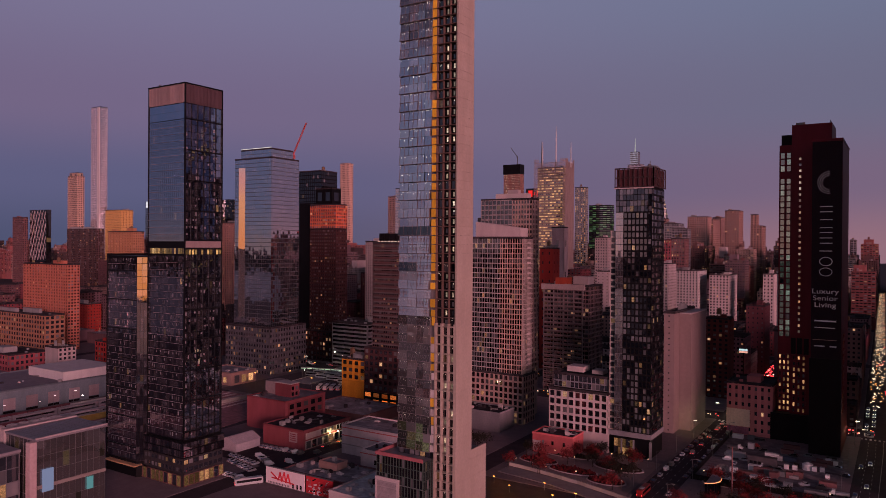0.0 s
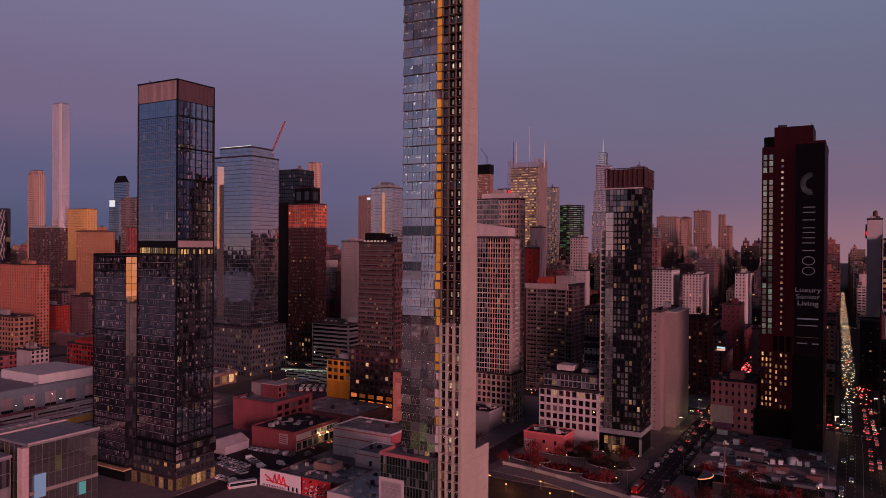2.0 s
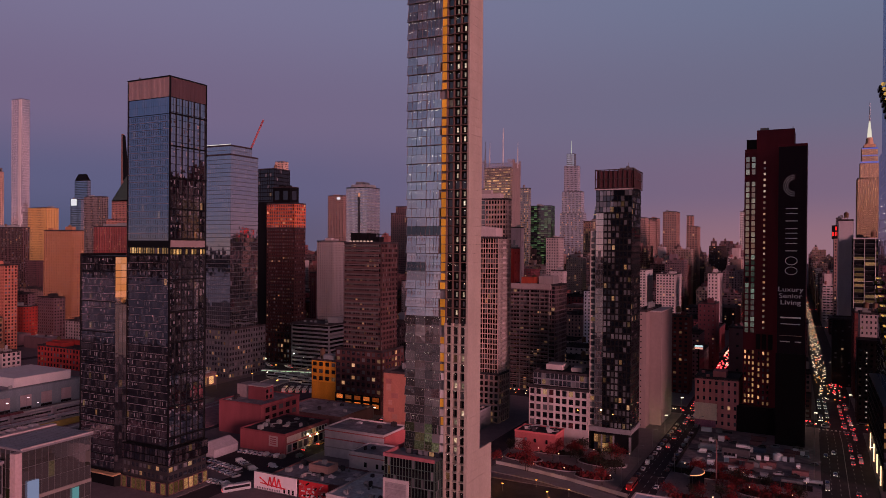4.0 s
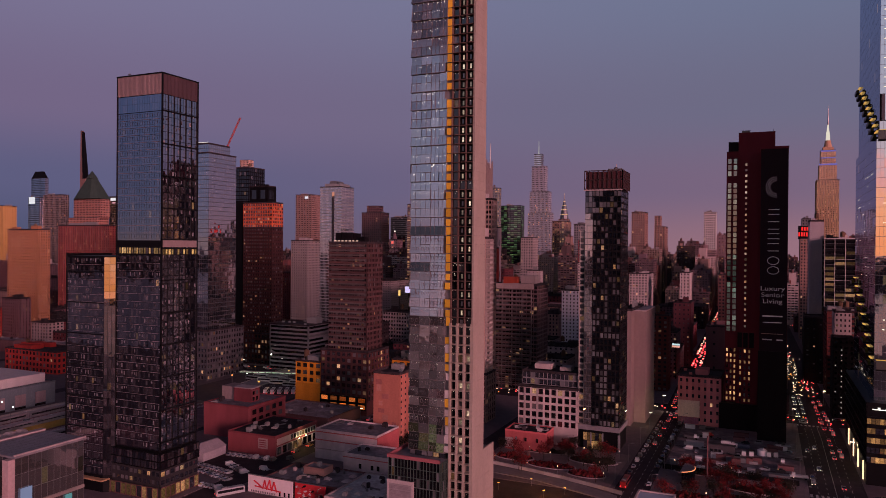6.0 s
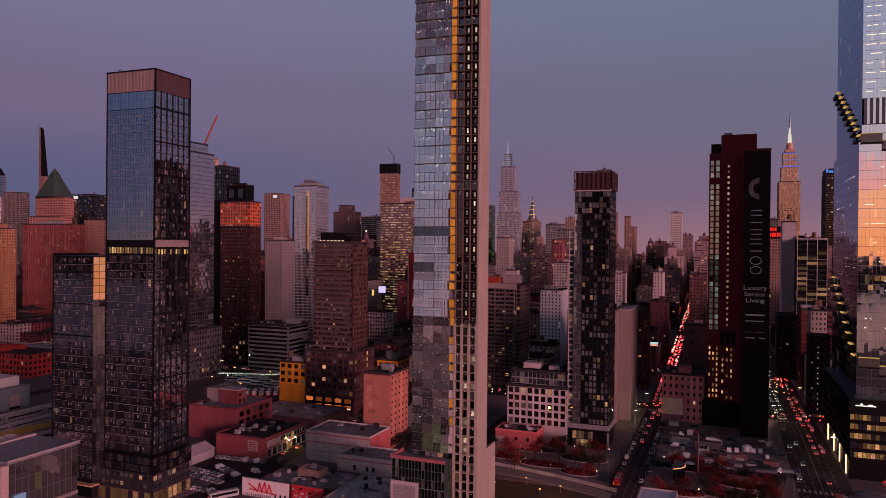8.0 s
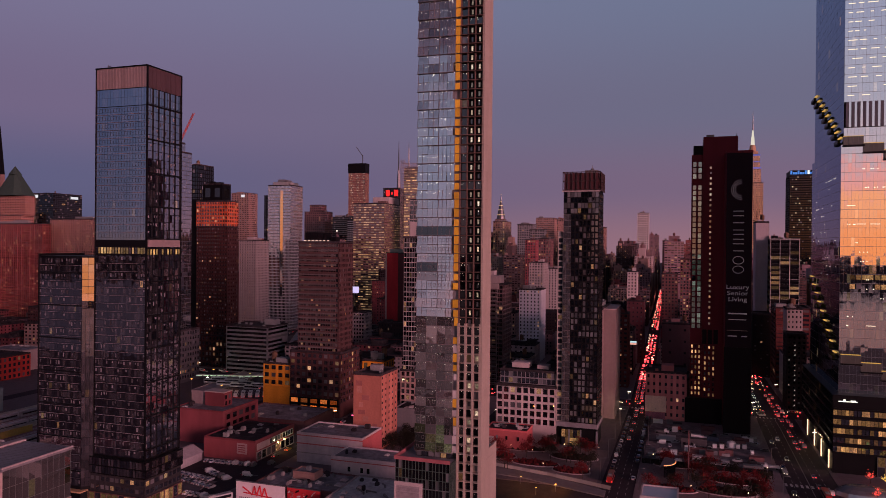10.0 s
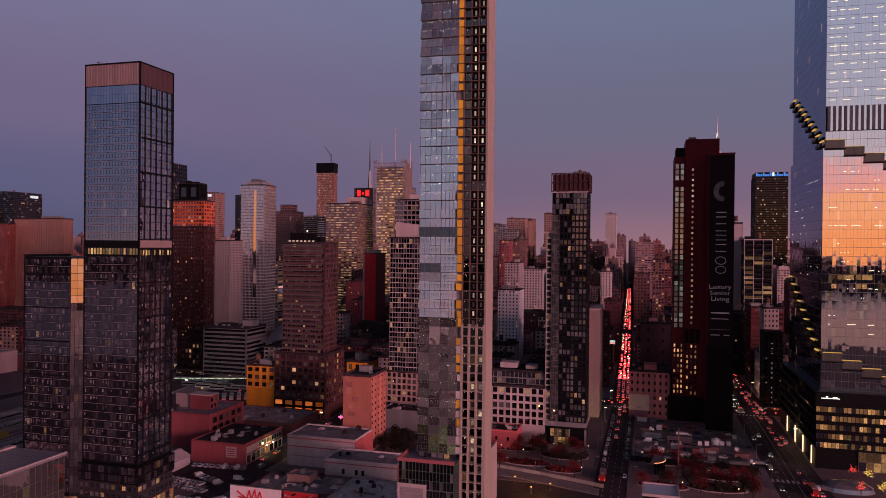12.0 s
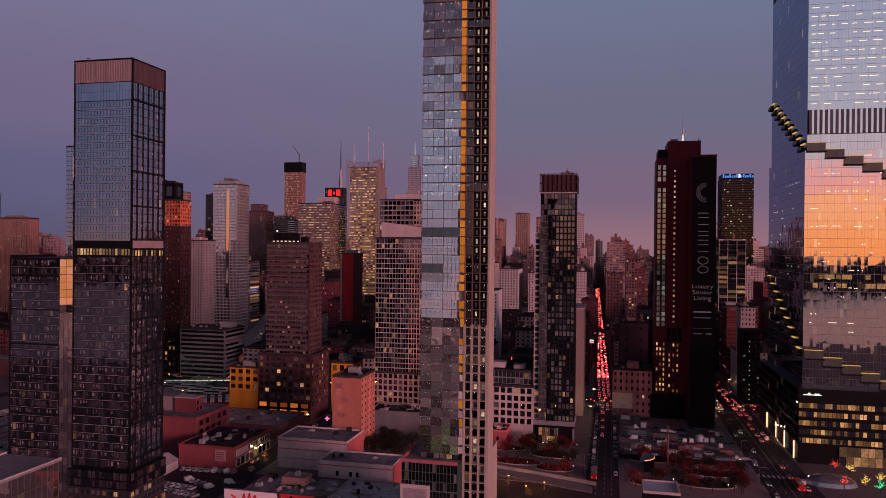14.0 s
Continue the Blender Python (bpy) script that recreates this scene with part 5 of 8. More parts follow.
        ("green_roof_block", "dark block below a green copper roof", -161, -138, 1300, 1340, 86, BROWN, "dim", 4, 5, 0.4, 0.4),
        ("tan_lit_tower", "tan brick tower with lit windows", -343, -307, 1380, 1410, 159, TAN, "flats", 4, 4, 0.45, 0.42),
        ("brick_lit_block", "brick block with lit windows", -271, -257, 950, 979, 112, BRICK, "warm", 3.6, 3.4, 0.45, 0.4),
        ("grey_lit_block", "grey slab block with few lights", -339, -312, 1200, 1230, 141, GREY, "dim", 4, 4, 0.4, 0.4),
        ("pale_step_block", "pale stepped apartment block", -230, -214, 780, 812, 85, PALE, "dim", 3.2, 3.2, 0.5, 0.5),
        ("black_slit_tower", "thin black slab beside the white tower", -652, -640, 900, 930, 174, MULLION, "dim", 4, 4, 0.2, 0.3),
        ("tiered_brown_tower", "tiered brown office tower", -698, -658, 1100, 1128, 160, BROWN, "dim", 4, 4, 0.4, 0.4),
        ("+tiered_top", "narrow upper tier of a brown office tower", -690, -668, 1104, 1124, 172, BROWN, "dim", 4, 4, 0.4, 0.4),
        ("skyline_slab", "thin dark far slab on the skyline", -124, -111, 2200, 2230, 124, GREY, "dim", 6, 6, 0.3, 0.4),
        ("skyline_block", "square dark far block on the skyline", -134, -119, 2330, 2360, 126, BROWN, "dim", 6, 6, 0.3, 0.4),
        ("skyline_pair", "brown far block on the skyline", -86, -64, 2300, 2330, 112, TAN, "dim", 6, 6, 0.3, 0.4),
        ("hotel_tower", "tan stepped hotel tower with a rooftop sign", -3, 9, 900, 930, 114, TAN, "flats", 3.6, 3.4, 0.5, 0.45),
        ("hotel_upper", "upper tier of the tan hotel with plant top", 0, 9, 940, 960, 138, GREY, "dim", 3.6, 3.4, 0.5, 0.45),
    ]
    made, made_by = None, {}
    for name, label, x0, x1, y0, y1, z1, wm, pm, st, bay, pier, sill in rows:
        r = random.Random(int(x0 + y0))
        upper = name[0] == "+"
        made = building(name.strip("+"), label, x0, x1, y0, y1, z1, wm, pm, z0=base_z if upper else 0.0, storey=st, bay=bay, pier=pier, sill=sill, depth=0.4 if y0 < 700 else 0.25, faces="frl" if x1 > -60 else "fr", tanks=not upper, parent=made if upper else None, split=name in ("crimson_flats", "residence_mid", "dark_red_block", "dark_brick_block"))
        base_z = z1 + 0.9
        made_by[name] = made
    building("plain_slab", "blank grey slab end wall", -6, 4, 633, 656, 125, wall("slab_grey", (0.42, 0.36, 0.39), 0.8, 1.0), "dim", faces="r")
    go, rm = made_by["grid_office"], made_by["residence_mid"]
    part("set_back_top", Geo().box(-522, -495, 1000, 1040, 166.9, 177), PALE, made_by["lit_office"], "pale set-back top storey")
    for x in (3.9, 10.9, 18.1, 25.1):
        part("grid_post", Geo().box(x - 0.22, x + 0.22, 616.1, 616.7, 0, 111), WHITE, go)
    for k in range(27):
        z = 1.2 + k * 4.074
        part("grid_rail", Geo().box(3.7, 25.3, 616.15, 616.5, z - 0.09, z + 0.09), WHITE if k % 4 == 3 else STEEL, go)
    part("top_beam", Geo().box(3.5, 25.5, 616.0, 616.9, 110.6, 111.3), WHITE, go)
    slab_grey = wall("balcony_grey", (0.20, 0.155, 0.165), 0.8, 1.5)
    for k in range(23):
        z = 4.5 + k * 2.95
        part("balcony", Geo().box(-219.5, -190, 477.6, 479.6, z - 0.14, z + 0.14).box(-219.5, -190, 477.6, 477.75, z + 0.14, z + 0.75), slab_grey, rm)
    for x in (-219.6, -212, -204.6, -197, -189.9):
        part("divider", Geo().box(x - 0.15, x + 0.15, 477.9, 479.5, 2, 72), slab_grey, rm)
    part("parapet_band", Geo().box(-221, -188.6, 477.2, 479.4, 72.4, 76.2), wall("parapet_pale", (0.42, 0.33, 0.33), 0.8, 1.0), rm, "pale rendered parapet band")
    part("roof_hut", Geo().box(-213, -203, 484, 491, 75.9, 80.6), wall("hut_red", (0.50, 0.085, 0.05), 0.7, 2.0), rm, "orange-red roof hut")
    part("roof_hut", Geo().box(-201, -190, 488, 500, 75.9, 81.5), PALE, rm)
    w2 = building("white_tower", "white glass tower with a lit vertical stripe", -545, -514, 740, 769, 174, WHITE, "mirror", storey=3.6, bay=1.8, pier=0.3, sill=0.3, depth=0.1, tanks=False)
    part("angled_slot", Geo().prism([(-526.6, 739.9), (-526.6, 738.1), (-524.0, 739.9)], 40, 168), glass_get("facet", False), w2, "angled glass slot catching the sunset")
    part("stepped_crown", Geo().box(-540, -518, 743, 766, 174.5, 178.5), WHITE, w2)
    part("roof_tower", Geo().box(-535, -526, 746, 760, 178.5, 182).box(-524, -521, 747, 756, 178.5, 181), GREY, w2)
    c = building("red_end_slab", "dark slab block with a blank crimson front", -341, -328.2, 629, 656, 95, wall("maroon_side", (0.10, 0.03, 0.035), 0.8, 2.0), "dim", faces="", tanks=False)
    part("crimson_end", Geo().box(-339.6, -328.2, 628.3, 628.9, 4, 95.4), wall("crimson_render", (0.42, 0.03, 0.04), 0.8, 1.5), c, "flat crimson front wall")
    part("pale_edge", Geo().box(-341.2, -339.7, 628.3, 656, 4, 95), PALE, c)
    part("roof_hut", Geo().box(-339, -331, 634, 650, 95.9, 99), wall("copper_green", (0.16, 0.20, 0.20), 0.7, 2.0), c, "grey-green roof hut")


near_blocks()


# ---- landmarks on the skyline ----
def landmarks():
    # stepped limestone skyscraper with a lit mast
    t = building("limestone_skyscraper", "tall stepped limestone skyscraper with a lit spire", 62, 107, 1823, 1880, 258, wall("limestone", (0.50, 0.30, 0.20), 0.8, 3.0), "office", storey=4.3, bay=3.2, pier=0.5, sill=0.35, depth=0.6, faces="fl", tanks=False)
    building("upper_shaft", "", 67, 102, 1828, 1870, 292, wall("limestone", (0.5, 0.3, 0.2)), "office", z0=258, storey=4.3, bay=3.2, pier=0.5, sill=0.35, faces="fl", parent=t, tanks=False)
    building("crown_shaft", "", 70, 100, 1832, 1866, 326, wall("limestone", (0.5, 0.3, 0.2)), "office", z0=292, storey=4.3, bay=3.2, pier=0.5, sill=0.35, faces="fl", parent=t, tanks=False)
    part("blue_band", Geo().box(66.5, 102.5, 1827, 1827.6, 292, 295.5).box(69.5, 100.5, 1831, 1831.6, 308, 310).box(69.5, 100.5, 1831, 1831.6, 323, 326), lamp_mat("band_blue", (0.34, 0.30, 1.0), 0.42), t)
    part("spire_drum", Geo().box(74, 96, 1836, 1862, 326, 334).tube(85, 1848, 334, 350, 8.5, 6.0, 12), wall("limestone", (0.5, 0.3, 0.2)), t)
    part("spire_shaft", Geo().tube(85, 1848, 350, 370, 4.6, 3.4, 12).tube(85, 1848, 370, 386, 2.8, 1.5, 12), lamp_mat("spire_white", (1.0, 0.9, 0.75), 0.75), t)
    part("mast", Geo().tube(85, 1848, 384, 410, 1.5, 1.0, 8).tube(85, 1848, 410, 430, 0.8, 0.4, 8), wall("mast_steel", (0.5, 0.45, 0.45), 0.5, 1.0, metal=0.5), t)
    # tapered glass tower with a needle
    t = building("needle_tower", "pale tapered glass tower with a needle", -679, -612, 2015, 2050, 200, wall("haze_glass", (0.30, 0.29, 0.35), 0.6, 3.0), "warm", storey=6, bay=4, pier=0.35, sill=0.4, tanks=False)
    building("taper_a", "", -675, -618, 2018, 2048, 262, wall("haze_glass", (0.30, 0.29, 0.35), 0.6, 3.0), "warm", z0=200, storey=6, bay=4, pier=0.35, sill=0.4, parent=t, tanks=False)
    building("taper_b", "", -670, -630, 2020, 2046, 336, wall("haze_glass", (0.30, 0.29, 0.35), 0.6, 3.0), "dim", z0=262, storey=6, bay=4, pier=0.5, sill=0.5, parent=t, tanks=False)
    building("taper_c", "", -664, -642, 2024, 2044, 372, STEEL, "mirror", z0=336, storey=6, bay=4, pier=0.2, sill=0.3, parent=t, tanks=False)
    part("needle", Geo().tube(-653, 2034, 372, 412, 1.6, 0.5, 6), lamp_mat("needle_white", (1, 0.95, 0.9), 0.4), t)
    # crown of shining arches
    t = building("arched_crown_tower", "old stone tower with a shining arched crown", -646, -617, 2230, 2260, 190, TAN, "flats", storey=6, bay=5, tanks=False)
    for i, (r0, r1, z0, z1) in enumerate(((14, 12, 190, 206), (11.5, 9, 206, 222), (8.5, 6, 222, 236), (5.5, 3, 236, 248), (2.6, 0.4, 248, 272))):
        tier = part("crown_tier", Geo().tube(-631, 2245, z0, z1, r0, r1, 10), STEEL, t)
        part("crown_lamp", Geo().tube(-631, 2245, z1 - 2.2, z1 - 0.4, r1 + 0.8, r1 + 0.5, 10), lamp_mat("crown_gold", (1.0, 0.6, 0.3), 0.7), tier)
    # very slender skyscrapers to the north
    t = building("slender_skyscraper", "extremely slender pale skyscraper", -1793, -1754, 1097, 1118, 455, wall("pale_rose", (0.56, 0.48, 0.50), 0.5, 3.0), "mirror", storey=6, bay=2.8, pier=0.28, sill=0.10, tanks=False)
    part("side_strip", Geo().box(-1763, -1754, 1095.5, 1096.6, 60, 454), WHITE, t)
    t = building("crowned_stone_tower", "slender limestone tower with a lit crown", -1888, -1844, 1090, 1110, 280, wall("warm_limestone", (0.52, 0.33, 0.27), 0.8, 3.0), "dim", storey=5, bay=5, pier=0.5, sill=0.4, tanks=False)
    building("crown", "", -1884, -1848, 1093, 1108, 289, wall("warm_limestone", (0.52, 0.33, 0.27)), "warm", z0=280, storey=8, bay=6, parent=t, tanks=False)
    building("grid_needle", "slim gridded far skyscraper", -1866, -1827, 2169, 2200, 420, wall("warm_limestone", (0.52, 0.33, 0.27)), "dim", storey=7, bay=7, pier=0.5, sill=0.5, tanks=False)
    t = building("leaning_glass_tower", "dark glass tower with a curved top", -2387, -2318, 1700, 1713, 325, MULLION, "mirror", storey=6, bay=6, pier=0.1, sill=0.2, tanks=False)
    part("curved_top", Geo().prism([(-2387, 1700), (-2318, 1700), (-2318, 1712), (-2387, 1712)], 325, 349, 0.55), MULLION, t)
    t = thing("blade_tower", (-2255, 1803, 0), "dark blade-like tapering skyscraper", "tower")
    part("shaft", Geo().prism([(-2270, 1800), (-2244, 1800), (-2244, 1815), (-2270, 1815)], 0, 330), wall("blade_brown", (0.22, 0.13, 0.12), 0.6, 2.0), t)
    part("tip", Geo().hexa([(-2270, 1800, 330), (-2258, 1800, 330), (-2258, 1815, 330), (-2270, 1815, 330), (-2272, 1803, 502), (-2266, 1803, 501), (-2266, 1811, 501), (-2272, 1811, 502)]), wall("blade_brown", (0.22, 0.13, 0.12)), t)
    part("dark_edge", Geo().hexa([(-2257.9, 1800, 330), (-2244, 1800, 330), (-2244, 1815, 330), (-2257.9, 1815, 330), (-2265.9, 1803, 498), (-2260, 1803, 494), (-2260, 1811, 494), (-2265.9, 1811, 498)]), MULLION, t)
    # diagonal lattice tower
    t = building("lattice_tower", "faceted tower with a diagonal steel lattice", -1905, -1827, 1000, 1012, 186, MULLION, "dark", storey=12, bay=12, pier=0.04, sill=0.04, tanks=False)
    for slope in (1, -1):
        for i in range(-6, 10):
            xa, xb = -1905 + i * 13.0, -1905 + i * 13.0 + 52.0
            za, zb = 60.0, 185.0
            lo, hi = max(0.0, (-1904 - xa) / 52.0), min(1.0, (-1828 - xa) / 52.0)
            if hi - lo > 0.05:
                ends = [(xa + 52 * f, za + 125 * f) if slope > 0 else (-3732 - xa - 52 * f, za + 125 * f) for f in (lo, hi)]
                part("brace", Geo().bar((ends[0][0], 999.4 - 0.3 * slope, ends[0][1]), (ends[1][0], 999.4 - 0.3 * slope, ends[1][1]), 1.1), PALE if slope > 0 else GREY, t)
    building("lattice_neighbour", "dark stepped block beside the lattice tower", -1960, -1910, 985, 998, 168, BROWN, "dim", storey=5, bay=5)
    # pyramid roofed tower
    t = building("pyramid_tower", "rose brick tower under a green copper pyramid", -1275, -1196, 964, 990, 150, wall("rose_brick", (0.46, 0.20, 0.16), 0.85, 3.0), "dim", storey=4.5, bay=4, pier=0.4, sill=0.5, tanks=False)
    building("shaft", "", -1262, -1190, 966, 988, 186, wall("rose_brick", (0.46, 0.2, 0.16)), "flats", z0=150, storey=4.5, bay=4, pier=0.4, sill=0.5, parent=t, tanks=False)
    part("pyramid_roof", Geo().prism([(-1260, 964), (-1246, 956), (-1206, 956), (-1192, 964), (-1192, 990), (-1206, 998), (-1246, 998), (-1260, 990)], 187, 226, 0.30).prism([(-1236, 971), (-1231, 968), (-1221, 968), (-1216, 971), (-1216, 983), (-1221, 986), (-1231, 986), (-1236, 983)], 226, 241, 0.05), wall("verdigris", (0.055, 0.085, 0.075), 0.7, 2.0), t, "dark green copper pyramid")
    # press tower with screens and masts
    t = building("screened_office_tower", "office tower with ceramic screens and roof masts", -472, -431, 1003, 1034, 221, wall("rod_screen", (0.27, 0.19, 0.16), 0.7, 3.0), "gold", storey=4.2, bay=3.4, pier=0.08, sill=0.55, depth=0.2, tanks=False)
    rods = Geo()
    rod_mat = wall("ceramic_rod", (0.36, 0.27, 0.27), 0.6, 3.0)
    for i in range(44):
        x = -477 + i * 1.2
        tall = 234 if x < -469 or x > -434 else 229
        rods.box(x, x + 0.35, 1000.4, 1000.8, 12 if x < -472 or x > -431 else 205, tall)
    for i in range(28):
        y = 1002 + i * 1.2
        rods.box(-426.4, -426, y, y + 0.35, 12, 234 if i < 8 or i > 22 else 229)
    for j in range(26):
        z = 20 + j * 8.4
        rods.box(-477, -472, 1000.9, 1001.1, z, z + 0.5).box(-431, -425.9, 1000.9, 1001.1, z, z + 0.5).box(-426.6, -426.45, 1001, 1034, z, z + 0.5)
    rods.box(-477, -425.9, 1000.9, 1001.1, 223, 223.5).box(-477, -425.9, 1000.9, 1001.1, 228, 228.4)
    part("rod_screen", rods, rod_mat, t, "screen of pale ceramic rods", kind="stuff")
    for x, z in ((-468, 262), (-446, 283), (-422, 259)):
        part("mast", Geo().tube(x, 1012, 221, z - 10, 0.9, 0.7, 6).tube(x, 1012, z - 10, z, 0.6, 0.3, 6), WHITE, t)
    # tower under construction far off, with cranes
    t = building("unfinished_tower", "unfinished far tower with a netted black top", -1025, -970, 1940, 1965, 318, wall("raw_red", (0.26, 0.10, 0.09), 0.85, 2.0), "pin", storey=5, bay=4, pier=0.5, sill=0.5, tanks=False)
    part("netting", Geo().box(-1026, -969, 1938, 1966, 318.5, 347), MULLION, t)
    part("crane_jib", Geo().bar((-979, 1940, 345), (-979, 1940, 372), 2).bar((-979, 1940, 368), (-1000, 1940, 396), 1.4), STEEL, t)
    # sign tower with mast
    t = building("sign_tower", "dark tower with a red sign and tall mast", -620, -585, 1266, 1290, 213, MULLION, "dark", storey=5, bay=5, tanks=False)
    part("red_sign", Geo().box(-614, -606, 1264.5, 1265.5, 198, 210).box(-603, -600, 1264.5, 1265.5, 201, 206).box(-597, -589, 1264.5, 1265.5, 198, 210), lamp_mat("sign_red", (1.0, 0.03, 0.03), 1.0), t)
    part("mast", Geo().tube(-594, 1280, 213, 250, 4, 2, 4).tube(-594, 1280, 250, 285, 1.6, 1.0, 6).tube(-594, 1280, 285, 306, 0.8, 0.4, 6), STEEL, t)
    # hotel letters in red light, as plain bars
    sign = thing("rooftop_sign", (2, 901, 113.8), "red glowing rooftop sign of plain bars", "sign")
    for i in range(6):
        part("light_bar", Geo().box(-5 + i * 2.6, -3.4 + i * 2.6, 900.5, 900.9, 117, 121.6), lamp_mat("sign_red", (1.0, 0.03, 0.03), 1.0), sign)
    for i in range(3):
        part("light_bar", Geo().box(-2 + i * 2.6, -0.4 + i * 2.6, 900.5, 900.9, 123.4, 127.6), lamp_mat("sign_red", (1.0, 0.03, 0.03), 1.0), sign)
    part("sign_frame", Geo().box(-5.5, 10.5, 900.95, 901.2, 113.8, 129), MULLION, sign)
    # black tower with a blue crown
    t = building("blue_crown_tower", "black office tower with blue crown lights", 93, 142, 1240, 1290, 219, MULLION, "night", storey=3.8, bay=2.6, faces="fl", pier=0.2, sill=0.45, tanks=False)
    part("blue_crown", Geo().box(93.5, 141.5, 1239.6, 1289, 220.5, 228), MULLION, t)
    for i in range(14):
        part("crown_light", Geo().box(93.6 + i * 3.45, 96.2 + i * 3.45, 1238.9, 1239.5, 221.5, 225.0 + 2.4 * (i % 3 == 0)), lamp_mat("crown_blue", (0.12, 0.34, 1.0), 0.75), t)
    part("crown_mark", Geo().box(118, 121, 1238.2, 1238.9, 221.5, 227.5), lamp_mat("mark_white", (1, 1, 1), 1.0), t)
    # red tower crane on the mirror tower
    t = thing("tower_crane", (-470, 470, 0), "red lattice tower crane with a raised jib", "crane")
    part("mast", Geo().box(-471.2, -468.8, 478.8, 481.2, 0, 181), STEEL, t)
    part("cab", Geo().box(-472.5, -468, 478, 482, 181, 184.5), CORAL, t)
    for dx in (-0.7, 0.7):
        part("jib_chord", Geo().bar((-469 + dx, 480, 184), (-453 + dx, 480, 212), 0.5), CORAL, t)
    for i in range(9):
        f = i / 9
        part("lacing", Geo().bar((-469.7 + 16 * f, 480, 184 + 28 * f), (-468.3 + 16 * (f + 0.1), 480, 184 + 28 * (f + 0.1)), 0.3), CORAL, t)
    part("counter_jib", Geo().bar((-470, 480, 184), (-478, 480, 186), 1.2), CORAL, t)


landmarks()
for nm, bx in (("glass_billboard_tower", (-1848, -1826, 1298.6, 1299.6, 206, 224)), ("black_office", (-1545, -1528, 1298.5, 1299.5, 209, 216)), ("black_office", (-1480.4, -1479.6, 1350, 1372, 208, 214)), ("beige_tower", (-1100, -1090, 1498.6, 1499.5, 218, 224))):
    part("sign_panel", Geo().box(*bx), lamp_mat("sign_cool", (0.95, 0.93, 1.0), 0.8), bpy.data.objects[nm])


# ---- city blocks that fill the grid ----
TAKEN = [(-460, -376, 505, 640), (-520, -425, 620, 800), (-562, -480, 790, 905), (-310, -180, 355, 400), (-222, -180, 477, 508), (-125, -95, 405, 565), (-475, -370, 400, 510), (4, 26, 559, 591), (7, 23, 499, 521), (-17, -4, 659, 691)]
for ob in list(bpy.data.objects):
    if ob.parent is None and ob.get("category") in ("building", "tower", "crane"):
        pts = [c for ch in ob.children if ch.type == "MESH" for c in ch.bound_box]
        if pts:
            TAKEN.append((ob.location.x + min(p[0] for p in pts) - 1, ob.location.x + max(p[0] for p in pts) + 1, ob.location.y + min(p[1] for p in pts) - 1, ob.location.y + max(p[1] for p in pts) + 1))


def is_free(x0, x1, y0, y1):
    return all(x1 < a or x0 > b or y1 < c or y0 > d for a, b, c, d in TAKEN)


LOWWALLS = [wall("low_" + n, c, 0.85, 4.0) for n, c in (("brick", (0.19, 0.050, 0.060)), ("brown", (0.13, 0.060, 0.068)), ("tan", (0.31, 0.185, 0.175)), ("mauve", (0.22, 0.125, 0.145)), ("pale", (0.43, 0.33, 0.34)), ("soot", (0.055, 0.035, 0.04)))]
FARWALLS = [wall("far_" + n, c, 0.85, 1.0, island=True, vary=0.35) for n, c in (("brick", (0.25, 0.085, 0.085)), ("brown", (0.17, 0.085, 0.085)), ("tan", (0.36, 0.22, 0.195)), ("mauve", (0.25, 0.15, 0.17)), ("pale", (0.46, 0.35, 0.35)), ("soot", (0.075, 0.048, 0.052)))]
NAMES = ["brick_walk_up", "brown_walk_up", "tan_apartment_house", "mauve_loft_house", "pale_apartment_house", "sooty_warehouse"]
LABELS = ["red brick walk-up house with few lit windows", "brown brick walk-up house under a tar roof", "tan brick apartment house on the side street", "mauve brick loft house with dark windows", "pale brick apartment house with dim windows", "soot-dark warehouse with a flat tar roof"]


def fill_city():
    r = random.Random(21)
    for k in range(-13, 5):
        for (a, b), (c, d) in zip(AVENUES[1:3], AVENUES[2:4]):
            for row in (0, 1):
                y = b + 2
                while y < c - 14:
                    w = r.uniform(15, 34) if b < 600 else r.uniform(34, 66)
                    w = min(w, c - 2 - y)
                    left = street_x(k - 1, y) + ROADHALF.get(k - 1, 6.0) + 3.5
                    right = street_x(k, y) - ROADHALF.get(k, 6.0) - 3.5
                    mid = (left + right) / 2
                    x0, x1 = (left, mid - r.uniform(1, 6)) if row == 0 else (mid + r.uniform(1, 6), right)
                    tall = r.random()
                    if b < 600:
                        z = r.uniform(11, 24) if tall < 0.8 else r.uniform(28, 48)
                    else:
                        z = r.uniform(15, 34) if tall < 0.72 else r.uniform(40, 74)
                    i = r.choices(range(6), (4, 4, 3, 3, 2.5, 2.5))[0]
                    if -2.15 * (y + 60) < x0 and x1 < 0.42 * y + 20 and is_free(x0, x1, y, y + w) and r.random() < 0.93:
                        building(NAMES[i], LABELS[i], x0, x1, y, y + w - r.choice((0.3, 0.3, 2.5)), z, LOWWALLS[i], r.choice(("dim", "flats", "flats", "dark")), storey=3.3, bay=r.choice((2.8, 3.3, 4.2)), pier=r.uniform(0.45, 0.65), sill=r.uniform(0.42, 0.6), depth=0.22, faces="fr" if x1 < -60 else "frl", tanks=r.random() < 0.75, category="house", group="houses of the side streets")
                    y += w
    # everything further off
    for band, ((a, b), (c, d)) in enumerate(zip(AVENUES[3:-1], AVENUES[4:])):
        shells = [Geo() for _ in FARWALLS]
        panes = Geo()
        for k in range(-30, 12):
            for row in (0, 1):
                y = b + 2
                while y < c - 20:
                    w = min(r.uniform(24, 60), c - 2 - y)
                    left = street_x(k - 1, y) + 10
                    right = street_x(k, y) - 10
